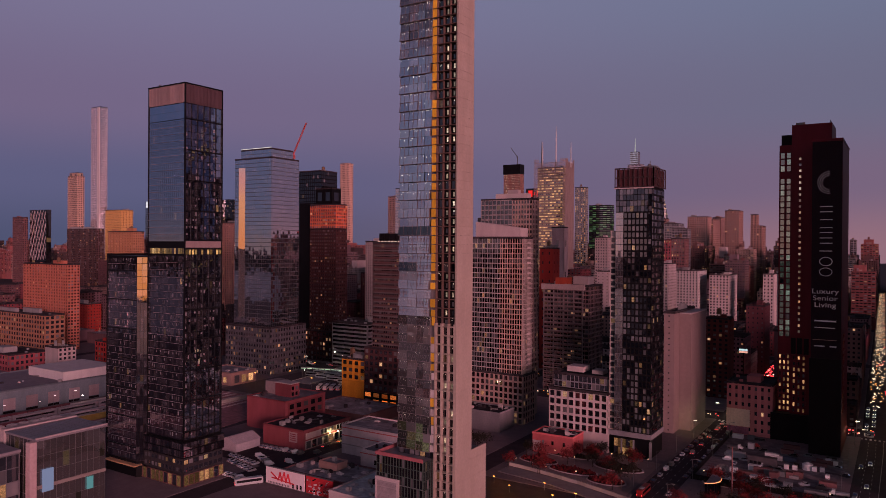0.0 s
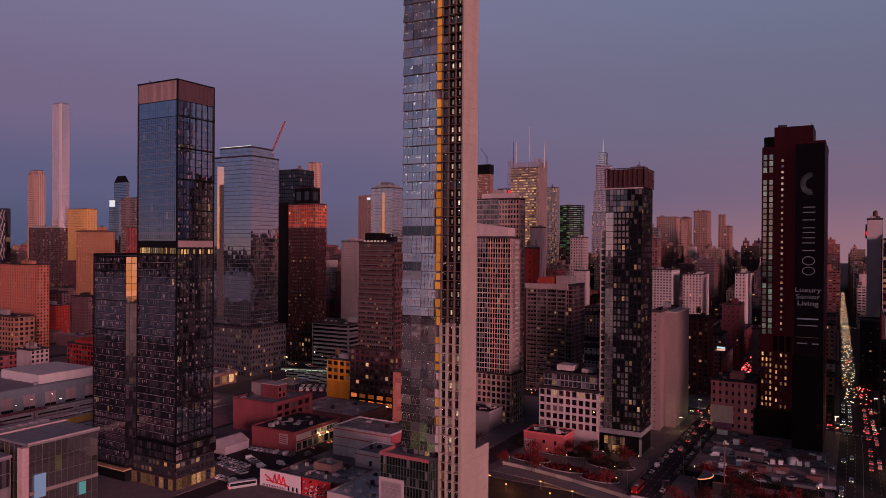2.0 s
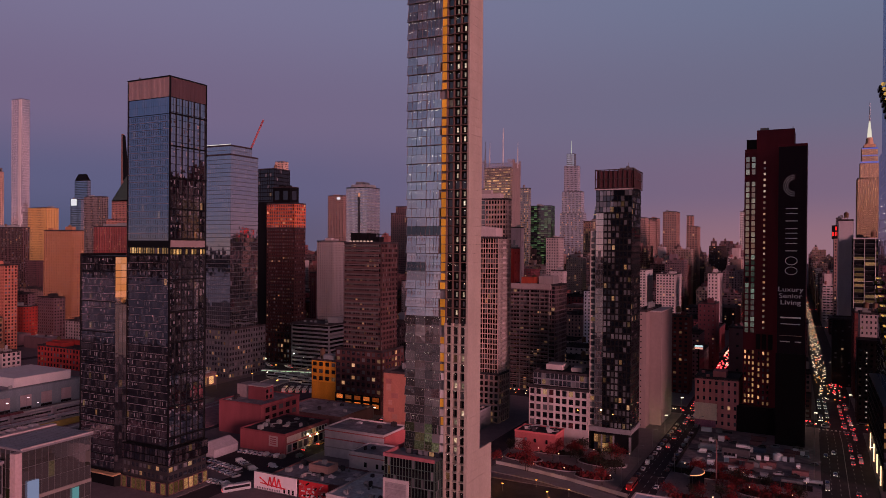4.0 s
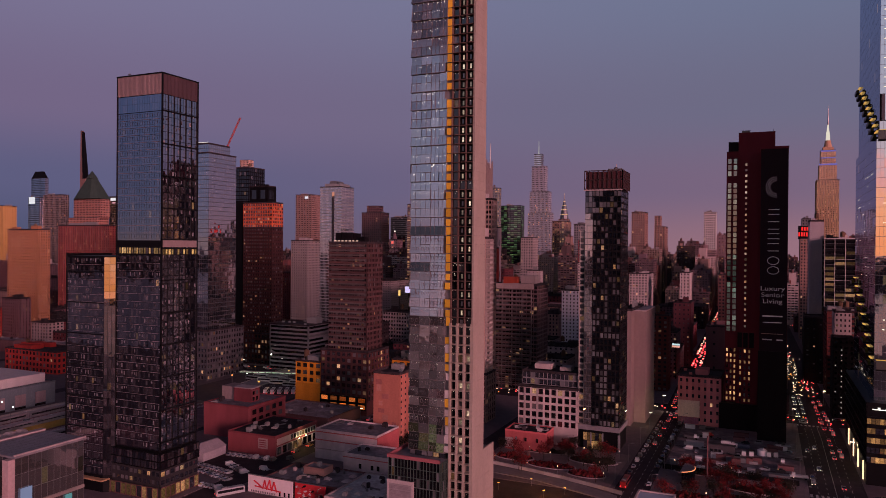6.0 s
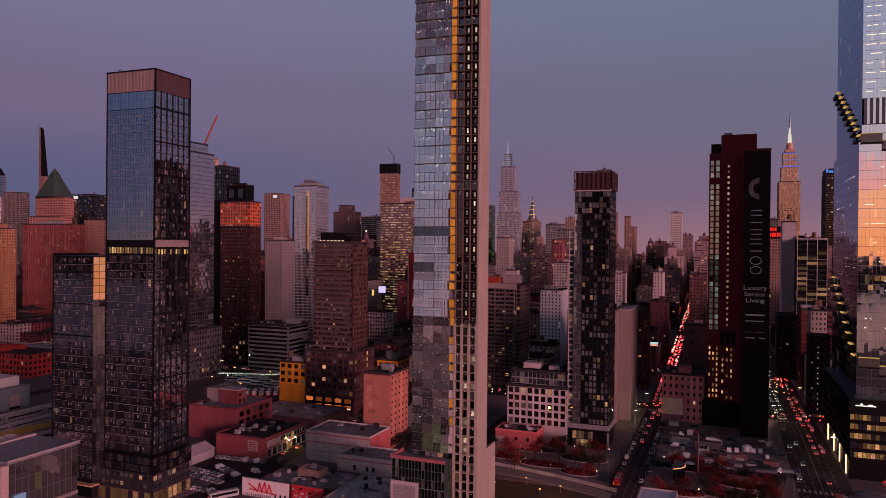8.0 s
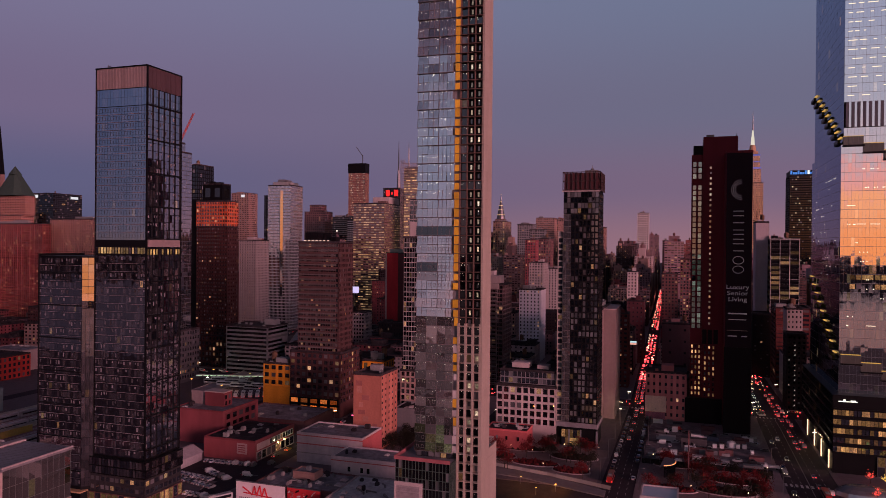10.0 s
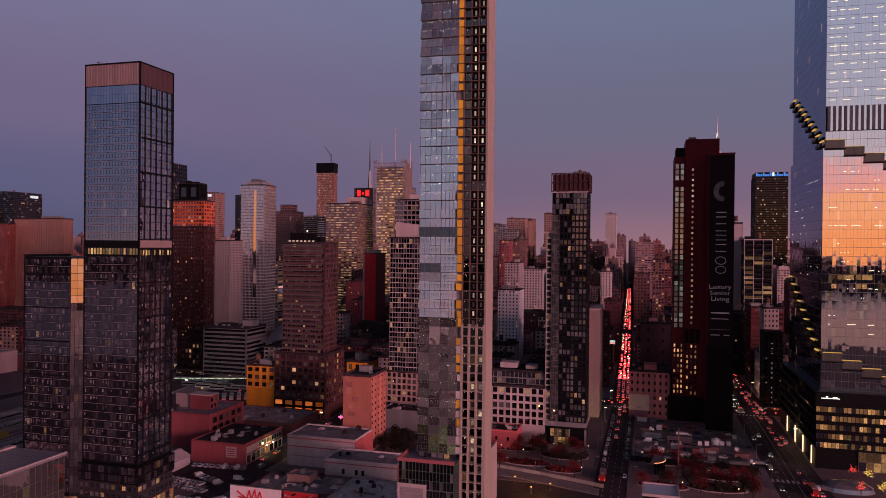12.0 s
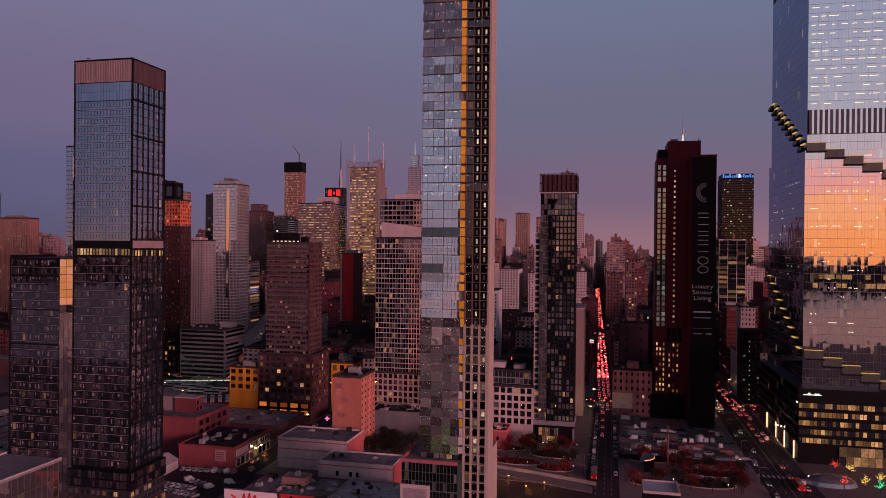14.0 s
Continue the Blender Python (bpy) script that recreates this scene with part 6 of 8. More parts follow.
                    mid = (left + right) / 2
                    x0, x1 = (left, mid - 3) if row == 0 else (mid + 3, right)
                    z = r.choice((r.uniform(20, 50), r.uniform(35, 75), r.uniform(60, 92)))
                    if r.random() < 0.05:
                        z = r.uniform(100, 118 + 8 * band)
                    if -2.15 * (y + 60) < x0 and x1 < 0.42 * y + 60 and is_free(x0, x1, y, y + w):
                        i = r.randrange(6)
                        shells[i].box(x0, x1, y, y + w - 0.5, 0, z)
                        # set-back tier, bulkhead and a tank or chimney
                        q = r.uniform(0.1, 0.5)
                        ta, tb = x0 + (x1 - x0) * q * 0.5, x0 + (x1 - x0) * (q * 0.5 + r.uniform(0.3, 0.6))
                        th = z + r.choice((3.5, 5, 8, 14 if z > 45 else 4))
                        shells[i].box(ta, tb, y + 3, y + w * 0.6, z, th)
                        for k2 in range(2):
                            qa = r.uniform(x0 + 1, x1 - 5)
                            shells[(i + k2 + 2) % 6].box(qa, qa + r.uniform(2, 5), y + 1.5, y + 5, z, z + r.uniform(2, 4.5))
                        tx, ty = (ta + tb) / 2, y + 6
                        shells[1].tube(tx, ty, th, th + 3.6, 1.7, n=6).tube(tx, ty, th + 3.6, th + 5, 1.7, 0.2, n=6)
                        step, fat, tall = r.choice(((3.0, 0.75, 0.8), (3.6, 0.95, 0.9), (4.4, 1.7, 0.7)))
                        for f in "fr":
                            p, width = corner(f, x0, x1, y, y + w - 0.5)
                            u, n = UPN[f]
                            cols, rws = max(2, int(width / step)), max(2, int(min(z - 4, 60) / 3.5))
                            for ci in range(cols):
                                if f == "r" and ci > 5 and y > 1350:
                                    break
                                for ri in range(rws):
                                    if r.random() < 0.06:
                                        continue
                                    aa, zz = (ci + 0.5) * width / cols, z - 2.4 - ri * 3.5
                                    q0 = len(panes.v)
                                    for da, dz in ((-fat, -tall), (fat, -tall), (fat, tall), (-fat, tall)):
                                        panes.v.append((p[0] + u[0] * (aa + da) + n[0] * 0.15, p[1] + u[1] * (aa + da) + n[1] * 0.15, zz + dz))
                                    panes.f.append((q0, q0 + 1, q0 + 2, q0 + 3))
                    y += w
        far = thing("distant_blocks", (-300, (b + c) / 2, 0), "distant city blocks with scattered lit windows", "city", kind="stuff")
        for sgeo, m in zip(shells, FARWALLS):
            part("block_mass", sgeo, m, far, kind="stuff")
        part("block_windows", panes, glass("far_panes", lit=0.10, power=0.75, refl=0.05, curtain=0.2), far, kind="stuff")


fill_city()


# ---- vehicles ----
CARPAINT = [wall("paint_" + n, c, 0.3, 8.0, bump=0.0, dirt=0.1) for n, c in (("white", (0.62, 0.60, 0.62)), ("black", (0.02, 0.02, 0.022)), ("silver", (0.36, 0.35, 0.37)), ("red", (0.30, 0.02, 0.02)), ("yellow", (0.60, 0.33, 0.02)), ("grey", (0.12, 0.12, 0.13)))]
PAINTNAME = ["white", "black", "silver", "dark red", "yellow", "grey"]
TYRE = wall("tyre_rubber", (0.012, 0.012, 0.012), 0.9, 10.0)
CARGLASS = glass("car_glass", lit=0.0, refl=0.1, curtain=0.0, tint=(0.006, 0.006, 0.008))
RED = lamp_mat("tail_lamp", (1.0, 0.05, 0.06), 3.2)
HEAD = lamp_mat("head_lamp", (1.0, 0.86, 0.66), 3.0)
LAMPOFF = wall("lamp_plastic", (0.25, 0.03, 0.03), 0.3, 5.0)


def loft(sections):
    """A skin through rings of four points (x, half-width, z low, z high)."""
    g = Geo()
    for s in sections:
        y, hw, lo, hi = s
        g.v += [(-hw, y, lo), (hw, y, lo), (hw * 0.94, y, hi), (-hw * 0.94, y, hi)]
    n = len(sections)
    for i in range(n - 1):
        a, b = 4 * i, 4 * i + 4
        for j in range(4):
            g.f.append((a + j, a + (j + 1) % 4, b + (j + 1) % 4, b + j))
    g.f += [(0, 3, 2, 1), (4 * n - 4, 4 * n - 3, 4 * n - 2, 4 * n - 1)]
    return g


def make_car(i, brake, lamps=True, van=False, far=False):
    low = 0.02 if far else 0.25
    body = loft([(-2.25, 0.80, 0.35, 0.75), (-2.1, 0.88, 0.28, 0.92), (-0.6, 0.90, low, 0.95), (1.2, 0.90, low, 0.92), (2.0, 0.86, 0.28, 0.78), (2.25, 0.78, 0.35, 0.66)])
    name = "van" if van else "car"
    if far and not van:
        body.hexa([(-0.64, -1.2, 1.38), (0.64, -1.2, 1.38), (0.64, 0.4, 1.40), (-0.64, 0.4, 1.40), (-0.6, -1.1, 1.52), (0.6, -1.1, 1.52), (0.6, 0.3, 1.53), (-0.6, 0.3, 1.53)])
    ob = new(name, body.mesh(name))
    ob.data.materials.append(CARPAINT[i])
    tagged(ob, PAINTNAME[i] + (" van with lights on the street" if van else " car on the dark asphalt"), name, "vehicles of the neighbourhood")
    if van:
        part("cabin", loft([(-2.2, 0.84, 0.9, 1.95), (0.6, 0.84, 0.9, 1.98), (1.3, 0.8, 0.9, 1.2)]), CARPAINT[i], ob)
        if not far:
            part("windscreen", Geo().hexa([(-0.7, 1.0, 1.1), (0.7, 1.0, 1.1), (0.7, 0.9, 1.1), (-0.7, 0.9, 1.1), (-0.66, 0.72, 1.9), (0.66, 0.72, 1.9), (0.66, 0.62, 1.9), (-0.66, 0.62, 1.9)]), CARGLASS, ob)
    else:
        part("cabin", loft([(-1.75, 0.74, 0.9, 1.0), (-1.1, 0.72, 0.9, 1.42), (0.35, 0.72, 0.9, 1.44), (1.1, 0.74, 0.88, 0.98)]), CARGLASS, ob)
        if not far:
            part("roof", Geo().hexa([(-0.62, -1.15, 1.40), (0.62, -1.15, 1.40), (0.62, 0.35, 1.42), (-0.62, 0.35, 1.42), (-0.58, -1.05, 1.49), (0.58, -1.05, 1.49), (0.58, 0.25, 1.5), (-0.58, 0.25, 1.5)]), CARPAINT[i], ob)
    for sx in (-1, 1):
        for y in () if far else (-1.4, 1.4):
            g = Geo()
            ring = [(y + 0.33 * math.cos(a * math.pi / 4), 0.33 + 0.33 * math.sin(a * math.pi / 4)) for a in range(8)]
            g.v = [(sx * 0.72, p[0], p[1]) for p in ring] + [(sx * 0.93, p[0], p[1]) for p in ring]
            g.f = [tuple(range(8)), tuple(range(15, 7, -1))] + [(j, (j + 1) % 8, 8 + (j + 1) % 8, 8 + j) for j in range(8)]
            part("wheel", g, TYRE, ob)
        if far:
            continue
        part("taillight", Geo().box(sx * 0.62 - 0.22, sx * 0.62 + 0.22, -2.33, -2.2, 0.60, 0.88), RED if brake else LAMPOFF, ob)
        if lamps:
            part("headlight", Geo().box(sx * 0.6 - 0.2, sx * 0.6 + 0.2, 2.18, 2.3, 0.50, 0.70), HEAD, ob)
    if far:
        pair = Geo()
        for sx in (-1, 1):
            pair.box(sx * 0.62 - 0.22, sx * 0.62 + 0.22, -2.33, -2.2, 0.60, 0.88)
        part("taillight", pair, RED if brake else LAMPOFF, ob)
        if lamps:
            pair = Geo()
            for sx in (-1, 1):
                pair.box(sx * 0.6 - 0.2, sx * 0.6 + 0.2, 2.18, 2.3, 0.50, 0.70)
            part("headlight", pair, HEAD, ob)
    ob.location = (0, 0, -40)
    return ob


PROTO = {}
PARKROWS = [((-274.4, 260.7), (-250.1, 262.4), 9), ((-275.1, 241.6), (-256.1, 238.3), 7), ((-268.5, 235.1), (-249.9, 230.4), 7), ((-263.5, 248.2), (-250.1, 241.7), 5), ((-254.5, 220.5), (-245.1, 219.8), 4)]


def put_car(x, y, heading, brake=False, lamps=False, r=random.Random(5), z=-0.15, pale=False):
    van, far = r.random() < 0.18, y > 345 or pale
    i = r.choices(range(6), (4, 4, 3, 1, 1, 3))[0]
    if far and i == 4:
        i = 1
    if pale:
        i = r.choice((0, 0, 0, 2, 5))
    if van:
        i = 0 if r.random() < 0.7 else 5
    key = (i, brake, lamps, van, far)
    m = pose(x, y, z, 0, 0, heading)
    if key not in PROTO:
        PROTO[key] = make_car(*key)
        PROTO[key].matrix_basis = m
        return
    copy_thing(PROTO[key], m)


def traffic():
    r = random.Random(9)
    # one-way street with queues of brake lights
    for lane in (-3.3, 0.0, 3.3):
        y = 478 + r.uniform(0, 5)
        while y < 548:
            if not 560 < y < 585 or r.random() < 0.3:
                put_car(street_x(0, y) + lane + r.uniform(-.3, .3), y, 1.3, True)
            y += r.uniform(6.3, 11)
    for y in (466, 451, 444, 439, 433, 428, 409, 391, 372):
        put_car(street_x(0, y) + r.choice((-1.5, 1.5)), y, 0, True)
    for i in range(14):
        put_car(-92.6, 300 + i * 9.4 + r.uniform(-1, 1), 0, r.random() < 0.2)
        if r.random() < 0.8:
            put_car(-82.2, 305 + i * 9 + r.uniform(-1, 1), 0, False)
    # broad two-way street
    for lane, head, brake in ((-7.5, 180, False), (-4, 180, False), (4, 0, True), (7.5, 0, True)):
        y = 285 + r.uniform(0, 20)
        while y < 540:
            if r.random() < (0.35 if y < 445 else 0.62):
                put_car(street_x(1, y) + lane - 1.5, y, head, brake, head == 180)
            y += r.uniform(8, 17)
    # avenues
    for i in range(16):
        x = r.uniform(-240, 40)
        put_car(x, r.choice((459, 463, 468, 473)), r.choice((90, -90)), r.random() < 0.6, True)
    for i in range(6):
        put_car(r.uniform(-250, -160), r.choice((243, 249, 256)), r.choice((90, -90)), r.random() < 0.5, False)
    # rows on the parking lots
    for (xa, ya), (xb, yb), n in PARKROWS:
        turn = math.degrees(math.atan2(yb - ya, xb - xa))
        for i in range(n):
            f = i / (n - 1)
            put_car(xa + (xb - xa) * f, ya + (yb - ya) * f, turn + r.uniform(-4, 4), z=0.0, pale=True)
    for i in range(16):
        put_car(r.uniform(-74, -26), r.choice((338, 346, 366, 372, 394)) + r.uniform(-2, 2), r.choice((0, 90, 100)), z=0.0)
    # ramps and bus yard to the north
    for i in range(26):
        f = r.random()
        put_car(-372 - 30 * f + r.uniform(-9, 9), 400 + f * 300, 6 + r.choice((0, 180)), r.random() < 0.55, r.random() < 0.5)
    for i in range(12):
        f = i / 12
        put_car(-400 - 100 * f + r.uniform(-4, 4), 545 + 245 * f, 24 + r.choice((0, 180)), r.random() < 0.6, True, z=2.2 + 2.3 * f)
    for i in range(14):
        put_car(r.uniform(-440, -395), r.uniform(215, 300), r.choice((10, 190)), r.random() < 0.5, r.random() < 0.4)
    for i in range(26):
        put_car(r.uniform(-450, -300), r.choice((458, 462, 467, 472)), r.choice((90, -90)), r.random() < 0.6, r.random() < 0.7)
    for i in range(14):
        put_car(-386 + (i % 7) * 3.1, 238 + (i // 7) * 11 + r.uniform(-1, 1), 8, r.random() < 0.5, False, z=0.03)
    for y in (268, 279, 291, 340, 352, 372, 391, 412):
        put_car(street_x(-2, y) + r.choice((-2.4, 2.4)), y, 0, r.random() < 0.7, r.random() < 0.4)
    # far traffic: only the lamps can be told
    red, pale, orange = Geo(), Geo(), Geo()
    for i in range(500):
        y = 550 + 1300 * r.random() ** 1.7
        if 860 < y < 905 or 1040 < y < 1070:
            continue
        lane = r.choice((-3.2, 0, 3.2))
        x = street_x(0, y) + lane + r.uniform(-.7, .7)
        (red if r.random() < (0.45 if lane < 0 and y > 700 else 0.85) else pale).box(x - 0.7, x + 0.7, y, y + 0.3, 0.7, 1.3)
    for i in range(640):
        y = 542 + 1380 * r.random() ** 1.15
        x = street_x(1, y) + r.uniform(-9, 8 if y < 610 else 0.4)
        (red if x > street_x(1, y) + r.uniform(-2, 8) else pale if r.random() < 0.75 else orange).box(x - 0.4, x + 0.4, y, y + 0.3, 0.7, 1.1)
    for ya, yb in AVENUES[1:5]:
        for i in range(130):
            x, y = r.uniform(-520, 60) * (ya / 700), r.uniform(ya + 3, yb - 3)
            r.choices((red, pale, orange), (4, 4, 2))[0].box(x - 0.35, x + 0.35, y, y + 0.3, 0.7, 1.2)
    for i in range(170):
        k, y = r.choice((-1, -2, -3, -4, -5, -6, 2)), r.uniform(480, 1300)
        x = street_x(k, y) + r.uniform(-5, 5)
        r.choices((red, pale, orange), (3, 4, 3))[0].box(x - 0.35, x + 0.35, y, y + 0.3, 0.8, 1.3 + 3 * (i % 5 == 0))
    jam = thing("distant_traffic", (-60, 1100, 0), "lamps of distant queued traffic", "traffic", kind="stuff")
    part("brake_lamps", red, RED, jam, kind="stuff")
    part("shop_lamps", orange, lamp_mat("far_orange", (1.0, 0.36, 0.08), 1.6), jam, kind="stuff")
    part("head_lamps", pale, lamp_mat("far_lamp", (1.0, 0.74, 0.52), 1.6), jam, kind="stuff")


traffic()


def avenue_corners():
    """Dark corner blocks, shop fronts and lit boards along the avenues."""
    soot = wall("soot_brick", (0.03, 0.02, 0.022), 0.9, 4.0)
    building("black_foot_block", "near black block below a blank slab", -10.2, 3.3, 604, 631, 50, soot, "dim", z0=-0.15, storey=3.4, bay=4.5, pier=0.7, sill=0.65, tanks=False)
    m = building("maroon_terrace_block", "maroon brick block with balcony bands", 2.3, 25, 560, 590, 59, wall("dusk_red", (0.13, 0.035, 0.035)), "dim", storey=3.2, bay=20, pier=0.05, sill=0.5, depth=0.4, faces="fl")
    for k in range(9):
        part("balcony", Geo().box(2.2, 13, 558.4, 559.6, 28 + 3.2 * k, 28.9 + 3.2 * k), wall("dusk_red", (0.13, 0.035, 0.035)), m)
    building("pale_loft_block", "pale rendered loft block with few windows", 2.6, 12, 500.2, 518, 63, PALE, "dim", storey=3.3, bay=2.4, pier=0.6, sill=0.55, faces="fl")
    d = building("dotted_block", "near black block of flats with pin lights", 0.6, 12, 482, 499.6, 48, soot, "dark", storey=3.2, bay=3.2, pier=0.6, sill=0.6, faces="fl", tanks=False)
    white = lamp_mat("pin_white", (1.0, 0.86, 0.74), 0.55)
    for k in range(13):
        for x in (1.6, 4.9):
            if (k * k * 3 + k + int(x)) % 5 > 1:
                part("stair_lamp", Geo().box(x, x + 0.6, 481.35, 481.6, 3 + 3.2 * k, 3.5 + 3.2 * k), white, d)
    building("dark_lit_tower", "dark office tower with a few lit floors", -766, -727, 1334, 1370, 161, MULLION, "dark", storey=4.2, bay=5, pier=0.1, sill=0.45)
    building("black_slab_tower", "black slab tower without lights", -713, -699, 1300, 1330, 153, MULLION, "spandrel", storey=4.2, bay=5, pier=0.1, sill=0.45, tanks=False)
    lt = building("lantern_tower", "stepped mauve tower under a lit ball lantern", -726, -691, 1231, 1266, 96, LOWWALLS[3], "warm", storey=4, bay=4, pier=0.5, sill=0.45, tanks=False)
    building("upper_tier", "", -719, -698, 1236, 1258, 114, LOWWALLS[3], "warm", z0=96.9, storey=4, bay=4, pier=0.5, sill=0.45, parent=lt, tanks=False)
    part("spire", Geo().tube(-708.5, 1245, 114.9, 129, 5.5, 1.2, n=8), LOWWALLS[3], lt)
    part("lantern", Geo().tube(-708.5, 1245, 129, 132, 1.9, 1.2, n=8), lamp_mat("lantern_glow", (0.95, 0.9, 0.8), 1.0), lt)
    # glowing red panel for the tower's round sign
    part("clock_ring", Geo().box(-711, -706, 1235.2, 1235.6, 106, 111), lamp_mat("sign_face_red", (1.0, 0.16, 0.14), 0.9), lt, "red lit sign on the stepped tower")
    def board(label, x0, x1, y, z0, z1, colour, power, strips=1):
        b = thing("billboard", ((x0 + x1) / 2, y, 0), label, "billboard")
        part("mast", Geo().box((x0 + x1) / 2 - 0.3, (x0 + x1) / 2 + 0.3, y + 0.1, y + 0.7, 0, z0 + 0.5), MULLION, b)
        part("frame", Geo().box(x0 - 0.25, x1 + 0.25, y, y + 0.5, z0 - 0.25, z1 + 0.25), MULLION, b)
        h = (z1 - z0) / strips
        for k in range(strips):
            part("lit_panel", Geo().box(x0, x1, y - 0.1, y - 0.01, z0 + k * h + 0.1, z0 + (k + 1) * h - 0.1), lamp_mat("board_" + label.split()[0] + str(k), colour[k], power), b)
    board("lilac lit screen on a steel mast", -520.6, -509.4, 925, 33.5, 43, [(0.72, 0.60, 1.0)], 1.0)
    board("amber lit sign on a steel mast", -531.5, -528, 925, 29, 37.5, [(1.0, 0.62, 0.2)], 0.9)
    board("pale lit shop board on a steel mast", -104.4, -98.4, 574, 24.6, 27.8, [(1.0, 0.45, 0.35), (0.62, 0.85, 0.9)], 0.8, 2)
    shops = thing("shop_row", (-101, 595, 0), "row of brightly lit shop fronts along the street", "shop fronts")
    for k in range(9):
        y = 577.5 + k * 4.1
        part("shop_window", Geo().box(-101.6, -101.4, y, y + 2.6, 0.7, 2.9), lamp_mat("shop_glow_%d" % (k % 3), ((0.75, 0.95, 1.0), (1.0, 0.85, 0.7), (1.0, 0.6, 0.35))[k % 3], 1.2), shops)
        part("awning", Geo().box(-101.65, -100.4, y - 0.3, y + 2.9, 3.1, 3.35), soot, shops)


avenue_corners()


def bus(x, y, heading, colour, label, z=-0.15):
    t = thing("bus", (0, 0, 0), label, "bus", "buses")
    part("body", loft([(-5.9, 1.2, 0.5, 2.9), (-5.7, 1.27, 0.4, 3.05), (5.6, 1.27, 0.4, 3.05), (5.95, 1.2, 0.5, 2.8)]), colour, t)
    part("window_band", Geo().box(-1.30, 1.30, -5.3, 5.3, 1.5, 2.5), CARGLASS, t)
    part("roof_unit", Geo().box(-0.8, 0.8, -3.5, -1, 3.05, 3.4), MATS["plant_grey"], t)
    if y > 400:
        part("skirt", Geo().box(-1.15, 1.15, -5.2, 5.2, 0, 0.45), TYRE, t)
        part("taillight", Geo().box(-1.2, -0.9, -6.0, -5.88, 0.9, 1.3).box(0.9, 1.2, -6.0, -5.88, 0.9, 1.3), RED, t)
    else:
        for sx in (-1.05, 1.05):
            for yy in (-3.4, 3.8):
                part("wheel", Geo().box(sx - 0.2, sx + 0.2, yy - 0.48, yy + 0.48, 0, 0.95), TYRE, t)
            part("taillight", Geo().box(sx - 0.15, sx + 0.15, -6.0, -5.88, 0.9, 1.3), RED, t)
    t.matrix_basis = pose(x, y, z, 0, 0, heading)


for i, a in enumerate(((-237, 217, -31), (-5, 306, 0), (-91.6, 300, 0))):
    bus(*a, CARPAINT[3 if i else 2], ("pale city bus standing by the parking lot", "red bus waiting at the crossing", "red box truck parked at the kerb")[i])
for i in range(3):
    bus(-368 - i * 3.6, 432 + i * 2.2, 35, CARPAINT[0], "white coach parked in the bus yard", z=0.0)


# ---- foreground west side ----
def low_block(name, label, x0, x1, y0, y1, z, wmat, rmat=None, z0=0.0, parent=None, clutter=5, seed=1):
    """A low flat-roofed block with coping and roof clutter."""
    t = parent or thing(name, ((x0 + x1) / 2, (y0 + y1) / 2, z0), label, "building")
    part("wall", Geo().box(x0, x1, y0, y1, z0, z - 0.4), wmat, t)
    part("roof", Geo().box(x0 + 0.4, x1 - 0.4, y0 + 0.4, y1 - 0.4, z - 0.39, z - 0.1), rmat or ROOFGREY, t)
    for a in ((x0 - .1, x1 + .1, y0 - .1, y0 + .4), (x0 - .1, x1 + .1, y1 - .4, y1 + .1), (x0 - .1, x0 + .4, y0 + .4, y1 - .4), (x1 - .4, x1 + .1, y0 + .4, y1 - .4)):
        part("coping", Geo().box(*a, z - 0.39, z + 0.5), wmat, t)
    r = random.Random(seed + int(x0))
    for i in range(clutter):
        a, b = r.uniform(x0 + 2, x1 - 3), r.uniform(y0 + 2, y1 - 3)
        w, d, h = r.uniform(0.8, 2.6), r.uniform(0.8, 2.4), r.uniform(0.6, 1.8)
        if i % 4 == 3:
            part("duct", Geo().bar((a, b, z + 0.7), (a + r.uniform(-5, 5), b + r.uniform(-5, 5), z + 0.7), 0.5).box(a - .3, a + .3, b - .3, b + .3, z - 0.1, z + 0.9), r.choice((MATS["plant_grey"], STEEL)), t)
            continue
        if i % 4 == 1:
            part("skylight", Geo().box(a, a + w * 1.4, b, b + d * 1.4, z - 0.1, z + 0.35).prism([(a + .1, b + .1), (a + w * 1.3, b + .1), (a + w * 1.3, b + d * 1.3), (a + .1, b + d * 1.3)], z + 0.35, z + 0.8, 0.4), r.choice((PALE, WHITE, ROOFGREY)), t)
            continue
        part("roof_unit", Geo().box(a, a + w, b, b + d, z - 0.1, z + h).box(a + .2, a + w - .2, b + .2, b + d - .2, z + h, z + h + 0.25), r.choice((MATS["plant_grey"], PALE, MATS["tar"])), t)
    return t


def window_row(parent, p, u, n, width, z0, z1, cols, rows, key, frame, pier=0.4, sill=0.4):
    g, q = Geo(), Geo()
    facade(g, q, None, 0, p, u, n, width, z0, z1, cols, rows, pier, sill, 0.15, parent, (glass_get(key, True), None))
    part("window_frame", g, frame, parent)
    part("window_panes", q, glass_get(key, True), parent)


def foreground():
    b1 = low_block("brick_factory", "old brick factory with a stair tower and roof tank", -314, -284, 286, 318, 17, BRICK, seed=2)
    part("stair_tower", Geo().box(-303, -291, 297, 304, 16.7, 24.2), BRICK, b1)
    part("stair_cap", Geo().box(-303.3, -290.7, 296.7, 304.3, 24.2, 24.7), PALE, b1)
    part("tank_house", Geo().box(-313, -304.5, 299, 309, 17, 24), wall("faded_mural", (0.40, 0.30, 0.31), 0.8, 0.6), b1)
    window_row(b1, (-284, 288), (0, 1), (1, 0), 28, 3, 16, 5, 3, "dark", BRICK)
    window_row(b1, (-291, 297.2), (0, 1), (1, 0), 6, 17, 23.5, 2, 2, "dark", BRICK)
